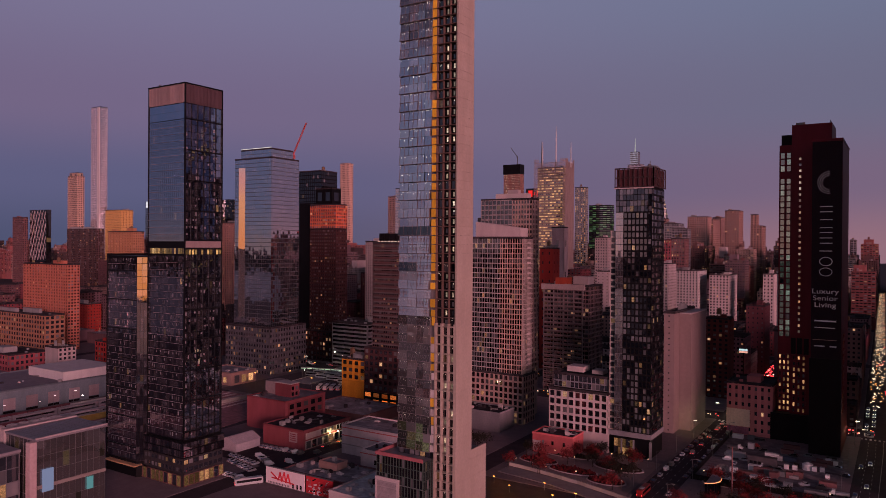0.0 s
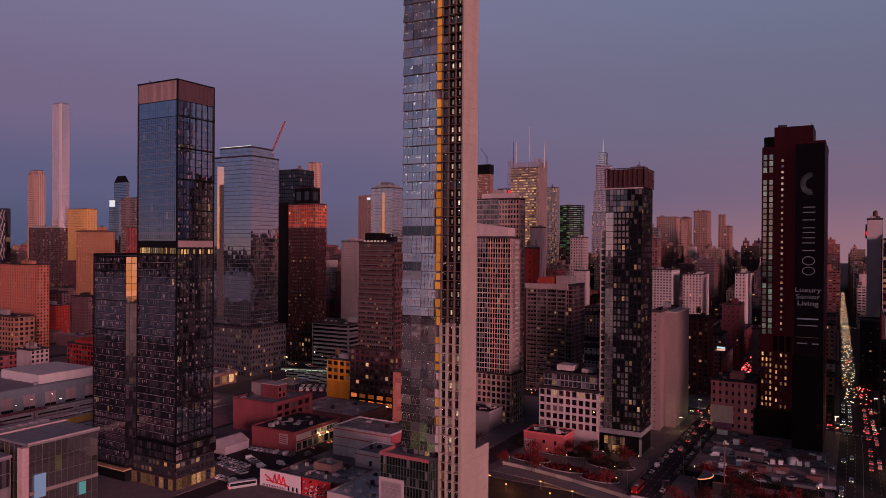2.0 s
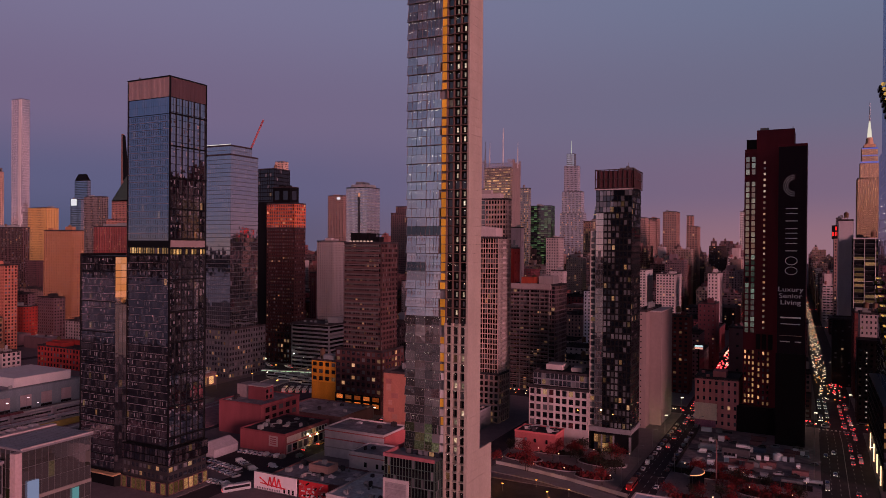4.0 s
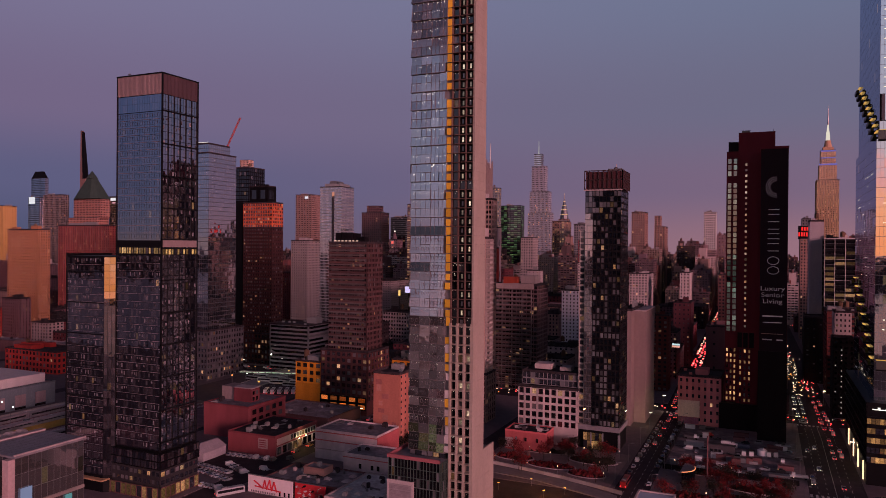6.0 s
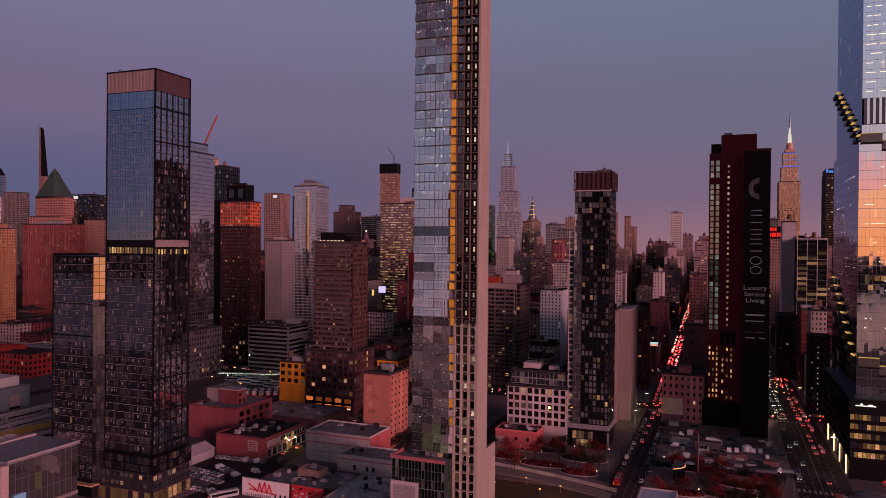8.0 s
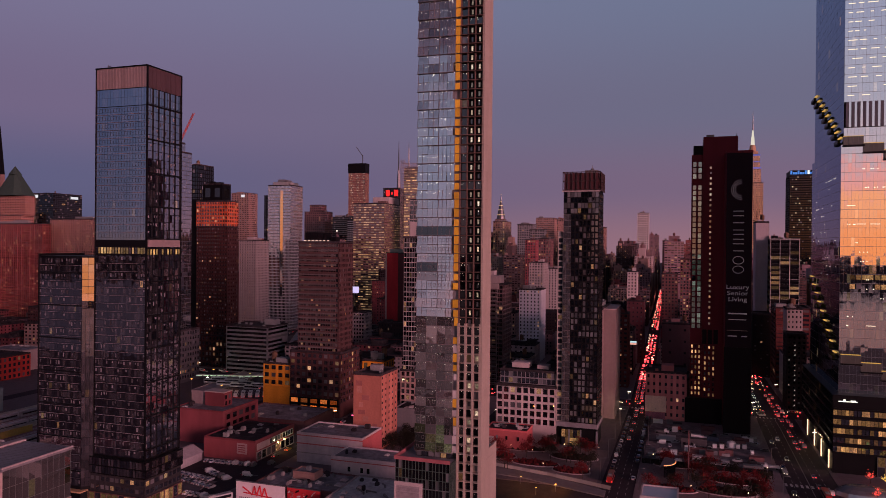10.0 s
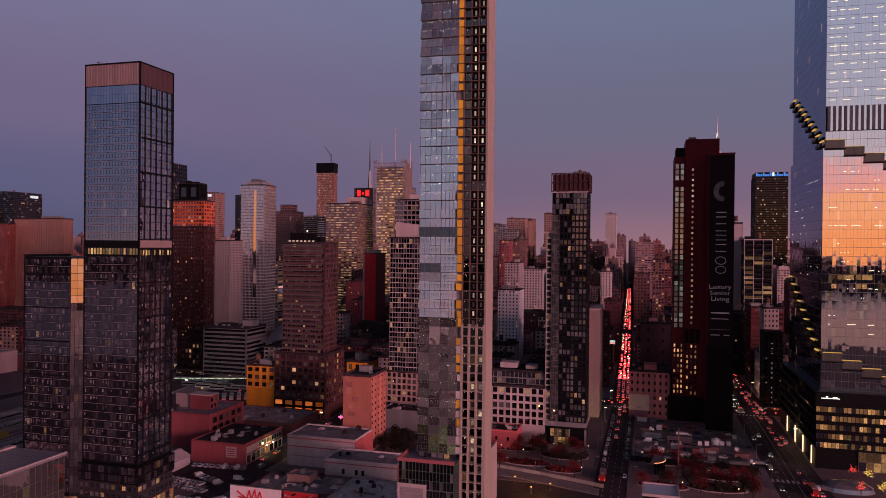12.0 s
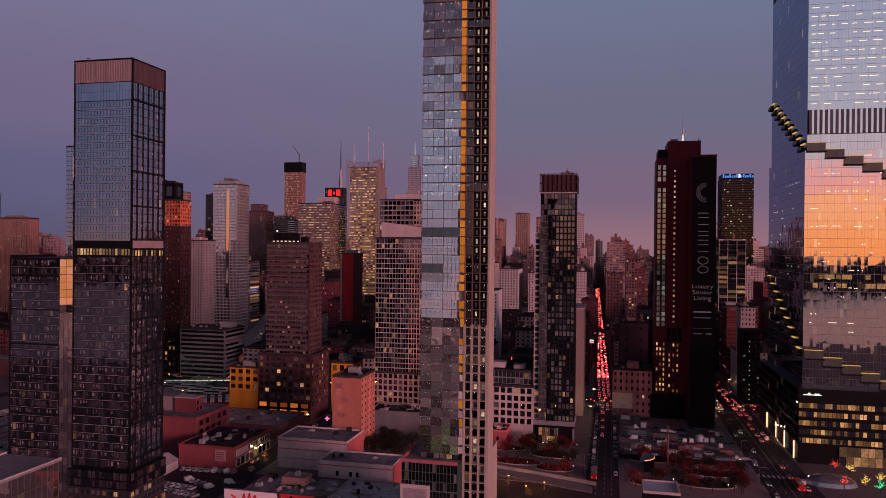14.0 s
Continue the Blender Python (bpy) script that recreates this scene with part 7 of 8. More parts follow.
    b2 = low_block("brick_garage", "low brick garage with a dark roof and lit shops", -281, -252.5, 267, 303, 9.6, BRICK, MATS["tar"], clutter=16, seed=3)
    part("sign_panel", Geo().box(-262, -256.5, 266.4, 266.7, 3.5, 8.5), wall("faded_sign", (0.50, 0.36, 0.36), 0.8, 1.5), b2)
    for i in range(4):
        part("sign_bar", Geo().box(-261.2, -257.4, 266.28, 266.4, 4.3 + i, 4.75 + i), BRICK, b2)
    part("sign_panel", Geo().box(-252.1, -251.8, 268, 279, 5.5, 8.5), wall("faded_sign", (0.5, 0.36, 0.36)), b2)
    window_row(b2, (-252.2, 279), (0, 1), (1, 0), 22, 5.6, 8.4, 9, 1, "warm", PALE, 0.2, 0.2)
    window_row(b2, (-252.2, 268), (0, 1), (1, 0), 34, 0.4, 4.6, 8, 1, "dusk", PALE, 0.25, 0.15)
    for y in (285, 291):
        part("wall_lamp", Geo().box(-251.6, -251.0, y, y + 0.6, 4.8, 5.3), lamp_mat("sodium", (1.0, 0.75, 0.25), 9.0), b2)
    lamp = bpy.data.lights.new("shop_lamp", "POINT")
    lamp.energy, lamp.color, lamp.shadow_soft_size = 900, (1.0, 0.75, 0.3), 0.4
    new("shop_lamp", lamp).location = (-249.5, 288, 5)
    wh = low_block("white_warehouse", "long pale painted warehouse with a stained wall", -235, -201, 275.5, 297, 13.7, wall("stained_white", (0.66, 0.53, 0.55), 0.85, 0.5, dirt=0.35), clutter=4, seed=4)
    part("band", Geo().box(-235.1, -200.9, 275.2, 275.5, 8.8, 9.2), CORAL, wh)
    part("band", Geo().box(-235.1, -200.9, 275.2, 275.5, 12.6, 13.0), CORAL, wh)
    part("ledge", Geo().box(-235.2, -200.8, 275.0, 275.5, 4.6, 4.9), PALE, wh)
    part("side_wall", Geo().box(-200.9, -200.6, 275.5, 297, 0, 13.2), CORAL, wh)
    wh2 = low_block("pale_annex", "pale annex with a red side wall", -206, -173, 254.5, 271, 11, wall("stained_white", (0.46, 0.36, 0.38)), clutter=3, seed=5)
    part("band", Geo().box(-206.1, -172.9, 254.2, 254.5, 9.6, 9.9), CORAL, wh2)
    part("band", Geo().box(-206.1, -172.9, 254.2, 254.5, 3.4, 3.7), CORAL, wh2)
    part("side_wall", Geo().box(-172.9, -172.6, 254.5, 271, 0, 11), CORAL, wh2)
    for x in (-198, -192, -189):
        part("opening", Geo().box(x, x + 1.2, 254.2, 254.45, 5.5, 7.5), BLACK, wh2)
    low_block("grey_shed", "broad low shed with a grey stained roof", -303, -256.5, 320, 354, 6.5, BROWN, ROOFGREY, clutter=9, seed=6)
    low_block("flat_roofs", "row of low flat roofs with clutter", -226, -190, 226, 248, 6, BROWN, ROOFGREY, clutter=26, seed=7)
    low_block("flat_roof_shop", "low shop with a pale littered roof", -189, -160, 214, 246, 7, PALE, wall("white_roof", (0.72, 0.68, 0.74), 0.8, 0.6, dirt=0.7), clutter=22, seed=8)
    low_block("roof_hut", "small rendered hut on the low roofs", -214, -204, 236, 243, 9, TAN, z0=6.3, clutter=1, seed=9)
    t = thing("frame_tent", (-284, 254, 0), "long white frame tent beside the parking lot", "tent")
    part("sides", Geo().box(-290, -278, 246, 262, 0, 4), wall("tent_cloth", (0.42, 0.36, 0.40), 0.7, 1.0), t)
    part("roof", Geo().hexa([(-290.4, 245.6, 4), (-277.6, 245.6, 4), (-277.6, 262.4, 4), (-290.4, 262.4, 4), (-284.6, 245.8, 7), (-283.4, 245.8, 7), (-283.4, 262.2, 7), (-284.6, 262.2, 7)]), wall("tent_cloth", (0.42, 0.36, 0.4)), t)
    # billboards
    for name, label, x0, x1, mat in (("billboard", "white billboard with a red scrawled mark", -231.6, -209.4, wall("poster_white", (0.62, 0.52, 0.55), 0.6, 1.0, dirt=0.15)), ("poster_board", "red and black patterned poster board", -208.2, -193.9, wall("poster_red", (0.48, 0.03, 0.04), 0.6, 1.0, dirt=0.15))):
        t = thing(name, ((x0 + x1) / 2, 222, 0), label, "billboard")
        part("board", Geo().box(x0, x1, 221.8, 222.3, 0.6, 7.6), mat, t)
        part("frame", Geo().box(x0 - .2, x1 + .2, 221.7, 222.4, 7.6, 7.9).box(x0 - .2, x1 + .2, 221.7, 222.4, 0.3, 0.6), STEEL, t)
        for x in (x0 + 2, (x0 + x1) / 2, x1 - 2):
            part("post", Geo().box(x - .2, x + .2, 222.4, 222.8, 0, 7.4), STEEL, t)
        r = random.Random(4)
        if name == "billboard":
            red = wall("scrawl_red", (0.70, 0.05, 0.07), 0.6, 2.0)
            pts = [(-228.5, 5.6), (-226, 4.2), (-224, 2.8), (-223, 6.4), (-222, 2.6), (-220.6, 6.8), (-219.6, 2.4), (-218.4, 6.2), (-217, 2.2)]
            for (xa, za), (xb, zb) in zip(pts, pts[1:]):
                part("stroke", Geo().bar((xa, 221.7, za), (xb, 221.7, zb), 0.45), red, t)
            part("stroke", Geo().bar((-228, 221.66, 3.4), (-215, 221.66, 2.6), 0.4), red, t)
            for i in range(14):
                part("caption_bar", Geo().box(-230 + i * 0.9, -229.5 + i * 0.9, 221.7, 221.79, 0.8, 1.6), GREY, t)
            for x in (-216, -213.6, -211.5):
                part("silhouette_bar", Geo().box(x, x + 0.8, 221.7, 221.79, 0.8, 2.6), BLACK, t)
        else:
            for i in range(46):
                a, z = r.uniform(x0 + .5, x1 - 2), r.uniform(0.9, 6.4)
                part("poster_patch", Geo().bar((a, 221.72 - i * 0.002, z), (a + r.uniform(0.4, 1.6), 221.72 - i * 0.002, z + r.uniform(-.8, .9)), r.uniform(0.25, 0.6)), r.choice((BLACK, WHITE, WHITE, CORAL)), t)
    # convention hall with glass side
    j = thing("glass_hall", (-295, 150, 0), "glass sided convention hall with a flat grey roof", "hall")
    part("body", Geo().box(-277, -256.6, 137.5, 163, 0, 33.2), GREY, j)
    part("roof", Geo().box(-277, -255.8, 136.8, 163.6, 33.3, 34.0), wall("hall_roof", (0.26, 0.235, 0.27), 0.45, 0.6, dirt=0.5), j)
    part("roof_parapet", Geo().box(-279.6, -277.1, 136.4, 164, 0, 34.6), PALE, j)
    part("rear_body", Geo().box(-291, -279.7, 137, 164, 0, 31.4), GREY, j)
    part("rear_roof", Geo().box(-291.4, -279.7, 136.8, 164.2, 31.5, 32.0), wall("pale_roof", (0.30, 0.26, 0.30)), j)
    for i in range(6):
        y = 139 + i * 4.3
        part("vent_cowl", Geo().box(-289.5, -285.5, y, y + 2.6, 32.0, 33.1).hexa([(-289.3, y, 33.1), (-285.7, y, 33.1), (-285.7, y + 2.6, 33.1), (-289.3, y + 2.6, 33.1), (-288.6, y + .4, 33.7), (-286.4, y + .4, 33.7), (-286.4, y + 2.2, 33.7), (-288.6, y + 2.2, 33.7)]), PALE, j)
        part("vent_box", Geo().box(-284.2, -282.0, y + 0.6, y + 2.4, 32.0, 33.0), MATS["plant_grey"], j)
    part("floor_edge", Geo().box(-256.3, -255.9, 137.4, 163, 16.4, 17.6), wall("floor_edge", (0.28, 0.23, 0.22), 0.7, 2.0), j)
    for i in range(18):
        part("roof_seam", Geo().box(-276.9, -256.5, 138.2 + i * 1.4, 138.28 + i * 1.4, 34.0, 34.06), STEEL, j)
    part("roof_edge", Geo().box(-256.4, -255.8, 136.8, 163.6, 34.0, 34.5), PALE, j)
    g, q = Geo(), Geo()
    facade(g, q, None, 0, (-256.5, 137.4), (0, 1), (1, 0), 25.6, 0.5, 33.2, 11, 6, 0.03, 0.02, 0.15, j, (None, None))
    facade(g, q, None, 0, (-277, 137.4), (1, 0), (0, -1), 20.4, 0.5, 33.2, 7, 5, 0.04, 0.03, 0.15, j, (None, None))
    part("glazing_frame", g, STEEL, j)
    part("glazing", q, glass("hall_glass", lit=0.05, power=0.10, refl=0.22, curtain=0.0, lamp=(0.9, 0.7, 0.4), tint=(0.050, 0.046, 0.046)), j, kind="stuff")
    part("corner_pier", Geo().box(-258.6, -255.9, 134.6, 137.0, 0, 33.2), wall("pink_pier", (0.50, 0.36, 0.37), 0.8, 1.0), j)
    part("screen", Geo().box(-256.0, -255.8, 139, 143, 15, 23), lamp_mat("screen_blue", (0.55, 0.62, 1.0), 0.32), j)
    part("screen", Geo().box(-256.0, -255.8, 155.5, 158, 11.5, 16), lamp_mat("screen_teal", (0.3, 0.75, 0.8), 0.3), j)
    n = thing("hall_wing", (-300, 117, 0), "lower glass wing of the convention hall", "hall")
    part("body", Geo().box(-290, -262, 100, 134.4, 0, 29.4), GREY, n)
    part("roof", Geo().box(-290.6, -261.4, 99, 134.5, 29.5, 30.4), wall("pale_roof", (0.30, 0.26, 0.30)), n)
    window_row(n, (-261.9, 100), (0, 1), (1, 0), 34, 0.5, 29, 8, 6, "warm", STEEL, 0.06, 0.06)
    # bus garage and houses to the north
    gar = low_block("bus_garage", "long blue-grey bus garage with pale bays", -520, -455, 205, 305, 13.6, wall("blue_grey", (0.16, 0.19, 0.22), 0.8, 1.0), wall("pale_roof", (0.30, 0.26, 0.30)), clutter=14, seed=13)
    for i in range(7):
        part("bay_panel", Geo().box(-454.9, -454.5, 210 + i * 13.5, 217 + i * 13.5, 2, 9), wall("bay_pink", (0.36, 0.28, 0.30), 0.8, 1.5), gar)
        part("bay_slot", Geo().box(-454.9, -454.6, 210 + i * 13.5, 217 + i * 13.5, 0.2, 1.6), BLACK, gar)
    part("upper_store", Geo().box(-500, -458, 262, 300, 13.8, 19.5), WHITE, gar)
    building("pale_stack", "blank pale block with side windows", -560, -542, 306, 320, 23, PALE, "dim", faces="r", bay=4)
    building("long_brick_mill", "tan brick mill with large lit windows", -760, -645, 352, 370, 38, wall("mill_brick", (0.36, 0.17, 0.11), 0.85, 4.0), "flats", storey=4.2, bay=4.4, pier=0.4, sill=0.4)
    building("scarlet_low_block", "low scarlet block behind the garage", -600, -540, 372, 400, 17, wall("scarlet_render", (0.38, 0.04, 0.035)), "dim", storey=4, bay=4)
    building("brick_low_row", "low brick row by the ramps", -640, -600, 300, 330, 13, BRICK, "dim", storey=4, bay=4)
    low_block("toll_house", "small depot glowing with orange light", -445, -412, 360, 384, 9, TAN, clutter=5, seed=14)
    window_row(bpy.data.objects["toll_house"], (-411.9, 362), (0, 1), (1, 0), 20, 1, 7.5, 3, 1, "evening", TAN, 0.3, 0.15)
    window_row(bpy.data.objects["toll_house"], (-443, 359.9), (1, 0), (0, -1), 28, 1, 6.5, 4, 1, "evening", TAN, 0.5, 0.3)
    rnd = random.Random(31)
    for i in range(26):
        x, y = rnd.uniform(-900, -560), rnd.uniform(300, 440)
        w, d = rnd.uniform(16, 40), rnd.uniform(14, 26)
        if is_free(x, x + w, y, y + d) and not (-770 < x + w and x < -530 and y < 410):
            low_block("low_house", "low house with a flat roof", x, x + w, y, y + d, rnd.uniform(8, 20), rnd.choice(LOWWALLS), clutter=3, seed=i)
            TAKEN.append((x, x + w, y, y + d))
    # glass lift house standing before the park
    k = thing("glass_roofed_box", (-68, 219, 0), "slim box building with a pale glazed roof", "building")
    part("wall", Geo().box(-74, -62.5, 213, 225, 0, 22.3), MULLION, k)
    part("roof", Geo().box(-73.6, -62.9, 213.4, 224.6, 22.4, 22.9), wall("pale_lilac_roof", (0.42, 0.42, 0.52), 0.25, 0.7, dirt=0.1), k)
    for a in ((-74.2, -73.6, 212.8, 225.2), (-62.9, -62.3, 212.8, 225.2), (-73.6, -62.9, 212.8, 213.4), (-73.6, -62.9, 224.6, 225.2)):
        part("rim", Geo().box(*a, 22.4, 23.3), PALE, k)


foreground()


# ---- boulevard park, trees, pavilion and lot ----
def tree(x, y, h, spread, seed, leaf, label, z=0.0):
    r = random.Random(seed)
    t = thing("tree", (x, y, z), label, "tree", "trees of the park")
    trunk = Geo().tube(x, y, z, z + h * 0.5, 0.22, 0.12, 7)
    tips = []
    for i in range(7):
        a = r.uniform(0, 6.28)
        p = Vector((x, y, z + h * r.uniform(0.28, 0.5)))
        q = p + Vector((math.cos(a) * spread * r.uniform(0.4, 0.8), math.sin(a) * spread * r.uniform(0.4, 0.8), h * r.uniform(0.2, 0.45)))
        trunk.bar(p, q, 0.11)
        tips.append(q)
    part("trunk", trunk, wall("bark", (0.05, 0.035, 0.03), 0.9, 8.0), t)
    crown = Geo()
    for q in tips + [Vector((x, y, z + h * 0.75))] * 2:
        for i in range(60):
            d = Vector((r.gauss(0, 1), r.gauss(0, 1), r.gauss(0, 0.8))) * spread * 0.28
            c = q + d
            s = r.uniform(0.18, 0.4)
            u = Vector((r.gauss(0, 1), r.gauss(0, 1), r.gauss(0, 1))).normalized()
            v = u.cross(Vector((r.gauss(0, 1), r.gauss(0, 1), r.gauss(0, 1)))).normalized()
            b = len(crown.v)
            crown.v += [tuple(c - u * s), tuple(c + v * s * .6), tuple(c + u * s), tuple(c - v * s * .6)]
            crown.f.append((b, b + 1, b + 2, b + 3))
    part("crown", crown, leaf, t, kind="stuff")
    return t


# dark trees (1) and rust-red ones (0) that stand close together
THICKET = [(-203 + 4.4 * (i % 5) + 1.7 * (i % 4), 301 + 7.5 * (i // 5) + 1.3 * (i % 3), 1) for i in range(22)]
THICKET += [(-74 + 7.4 * (i % 7) + 1.9 * (i % 3), 289 + 19 * (i // 7) + 4.3 * (i % 4), i % 3 != 0) for i in range(14) if not (i // 7 == 1 and i % 7 < 3)]


def park():
    rust = wall("rust_leaves", (0.16, 0.020, 0.022), 0.9, 3.0, dirt=0.5)
    deep = wall("dark_leaves", (0.035, 0.030, 0.022), 0.9, 3.0, dirt=0.5)
    r = random.Random(17)
    protos = [tree(-150, 322, 8.5, 3.6, 1, rust, "autumn tree with rust-red leaves"), tree(-128, 330, 7.5, 3.2, 2, rust, "autumn tree with rust-red leaves"), tree(-112, 318, 7.0, 3.0, 3, deep, "dark leaved tree in the park")]
    for i in range(22):
        x, y = r.uniform(-158, -99), r.uniform(296, 343)
        copy_thing(r.choice(protos), pose(x, y, 0.1, 0, 0, r.uniform(0, 360)))
    for i in range(17):
        x, y = r.uniform(-78, -26), r.uniform(288, 328)
        if not (-75 < x < -58 and 308 < y < 326):
            copy_thing(r.choice(protos), pose(x, y, 0.1, 0, 0, r.uniform(0, 360)))
    for x, y, h in THICKET:
        copy_thing(protos[2] if h else protos[int(x) % 2], pose(x, y, 0.1, 0, 0, (x * 37) % 360))
    path_mat = wall("park_paving", (0.26, 0.19, 0.19), 0.85, 0.8, dirt=0.35)
    paths = thing("park_paths", (-120, 318, 0), "pale curving paths of the boulevard park", "path", kind="structure")
    part("path", Geo().prism([(-159, 305), (-140, 303.5), (-118, 298), (-97, 290), (-97, 346), (-159, 346)], 0.0, 0.012), path_mat, paths)
    part("path", Geo().prism([(-79, 285), (-24, 285), (-24, 329), (-79, 329)], 0.0, 0.012), path_mat, paths)
    deck = thing("road_deck", (-125, 285, 0), "long grey concrete deck beside the sunken road", "deck", kind="structure")
    part("deck_slab", Geo().prism([(-156, 292), (-128, 288), (-92, 276), (-92, 283.5), (-118, 295), (-156, 301.5)], -0.12, 0.25), wall("deck_concrete", (0.20, 0.17, 0.18), 0.8, 0.6), deck)
    # beds with a pale kerb
    for i, (x, y, a, b) in enumerate(((-148, 318, 10, 5), (-128, 312, 12, 5), (-110, 306, 9, 5), (-140, 334, 14, 4), (-112, 328, 12, 6), (-66, 296, 11, 5), (-44, 300, 13, 6), (-40, 316, 12, 5), (-66, 330, 9, 3))):
        bed = thing("planting_bed", (x, y, 0), "oval planting bed with low red shrubs", "planting bed", "beds of the park")
        ring = [(x + a * math.cos(t * math.pi / 14), y + b * math.sin(t * math.pi / 14)) for t in range(28)]
        part("kerb", Geo().prism(ring, 0, 0.35), PALE, bed)
        part("soil", Geo().prism([(x + (p - x) * 0.93, y + (q - y) * 0.93) for p, q in ring], 0.35, 0.5), SOIL, bed)
        sh = Geo()
        for j in range(90):
            th, rr = r.uniform(0, 6.28), r.random() ** 0.5 * 0.88
            c = (x + a * rr * math.cos(th), y + b * rr * math.sin(th))
            s = r.uniform(0.4, 1.0)
            sh.prism([(c[0] + s * math.cos(k * 1.256 + j) * r.uniform(.6, 1), c[1] + s * math.sin(k * 1.256 + j) * r.uniform(.6, 1)) for k in range(5)], 0.5, 0.5 + s * r.uniform(0.7, 1.3), 0.45)
        part("shrubs", sh, r.choice((rust, rust, deep)), bed, kind="stuff")
    for i, (x, y) in enumerate(((-153, 304), (-143, 326), (-131, 321), (-122, 301), (-118, 336), (-106, 315), (-101, 337), (-101, 300), (-75, 334), (-50, 332), (-58, 292), (-30, 310), (-46, 312), (-25, 330), (-36, 290), (-136, 300), (-152, 338))):
        lp = thing("park_lamp", (x, y, 0), "small lit park lamp on a thin post", "lamp", "lamps of the park")
        part("post", Geo().tube(x, y, 0, 3.6, 0.08, n=6), STEEL, lp)
        part("bulb", Geo().tube(x, y, 3.6, 4.0, 0.18, 0.14, n=8), lamp_mat("park_bulb", (1.0, 0.60, 0.34), 4.0), lp)
    # curved seat wall along the boulevard and the sunken ramp below it
    wl = thing("retaining_wall", (-120, 292, 0), "pale concrete retaining wall above the sunken road", "wall", kind="structure")
    for i in range(16):
        x0, x1 = -156 + i * 4.1, -156 + (i + 1) * 4.1
        y0, y1 = 303 - (i / 16) ** 1.4 * 17, 303 - ((i + 1) / 16) ** 1.4 * 17
        part("wall_panel", Geo().hexa([(x0, y0, -0.1), (x1 - .05, y1, -0.1), (x1 - .05, y1 + 0.6, -0.1), (x0, y0 + 0.6, -0.1), (x0, y0, 1.5), (x1 - .05, y1, 1.5), (x1 - .05, y1 + .6, 1.5), (x0, y0 + .6, 1.5)]), CONCRETE, wl)
    for i in range(26):
        x = -152 + i * 1.6
        part("bollard", Geo().tube(x, 305.5 - ((x + 156) / 66) ** 1.4 * 16, 0, 1.0, 0.18, n=6), GREY, wl)
    for x, y in ((-150, 277), (-128, 281), (-112, 276), (-139, 270), (-119, 269)):
        lp = thing("ramp_lamp", (x, y, 0), "sodium lamp over the sunken road", "lamp", "lamps of the ramp")
        part("post", Geo().tube(x, y, -0.1, 2.9, 0.1, n=6), STEEL, lp)
        part("head", Geo().box(x - 0.35, x + 0.35, y - 0.2, y + 0.2, 2.9, 3.1), lamp_mat("amber", (1.0, 0.42, 0.08), 5.0), lp)
        ld = bpy.data.lights.new("ramp_lamp_light", "POINT")
        ld.energy, ld.color, ld.shadow_soft_size = 1000, (1.0, 0.36, 0.06), 0.3
        new("ramp_lamp_light", ld).location = (x, y, 2.6)
    # low coral block beside the hotel block
    c = low_block("coral_block", "low coral painted block beside the park", -157.5, -136, 331, 345, 9.5, CORAL, MATS["tar"], clutter=9, seed=20)
    for x in (-152, -147, -141):
        part("window_pane", Geo().box(x, x + 1.0, 330.7, 330.95, 4.8, 6.6), glass_get("dark", False), c)
    part("pale_panel", Geo().box(-157.3, -153, 330.7, 330.95, 1, 6), PALE, c)
    # shell shaped station canopy
    s = thing("shell_canopy", (-67, 317, 0), "fan-shaped station canopy with a lit edge", "canopy")
    shell = Geo()
    n = 14
    for i in range(n + 1):
        a = radians(-70 + 140 * i / n)
        for rr, z in ((1.5, 2.2), (7.5, 5.6)):
            shell.v.append((-72 + rr * math.cos(a), 318 + rr * math.sin(a), z))
        for rr, z in ((1.5, 1.9), (7.5, 5.2)):
            shell.v.append((-72 + rr * math.cos(a), 318 + rr * math.sin(a), z))
    for i in range(n):
        b, d = 4 * i, 4 * i + 4
        shell.f += [(b, b + 1, d + 1, d), (b + 2, d + 2, d + 3, b + 3), (b + 1, b + 3, d + 3, d + 1), (b, d, d + 2, b + 2)]
    part("shell", shell, wall("canopy_grey", (0.36, 0.28, 0.30), 0.5, 1.0), s)
    for i in range(n):
        a0, a1 = radians(-70 + 140 * i / n), radians(-70 + 140 * (i + 1) / n)
        part("edge_light", Geo().bar((-72 + 7.6 * math.cos(a0), 318 + 7.6 * math.sin(a0), 5.4), (-72 + 7.6 * math.cos(a1), 318 + 7.6 * math.sin(a1), 5.4), 0.18), lamp_mat("edge_orange", (1.0, 0.30, 0.12), 2.2), s)
        am = (a0 + a1) / 2
        part("glazing", Geo().bar((-72 + 7 * math.cos(am), 318 + 7 * math.sin(am), 0), (-72 + 7 * math.cos(am), 318 + 7 * math.sin(am), 5.0), 0.9), CARGLASS, s)
    p = thing("flag_pole", (-59, 312, 0), "tall dark mast in the park", "mast")
    part("pole", Geo().tube(-59, 312, 0, 22, 0.35, 0.25, 8), BROWN, p)
    # construction lot
    low = r
    colours = [CARPAINT[0], CARPAINT[2], CARPAINT[5], CARPAINT[1], GREY, BROWN, MATS["plant_grey"], BROWN, wall("container_blue", (0.10, 0.12, 0.18), 0.6, 2.0)]
    for i in range(40):
        x, y = r.uniform(-77, -27), r.choice((335, 342, 352, 358, 378, 384, 390, 398, 410, 416)) + r.uniform(-1.5, 1.5)
        w, h, d = r.uniform(2.5, 9), r.uniform(1.2, 2.9), r.uniform(2, 3)
        m = r.choice(colours)
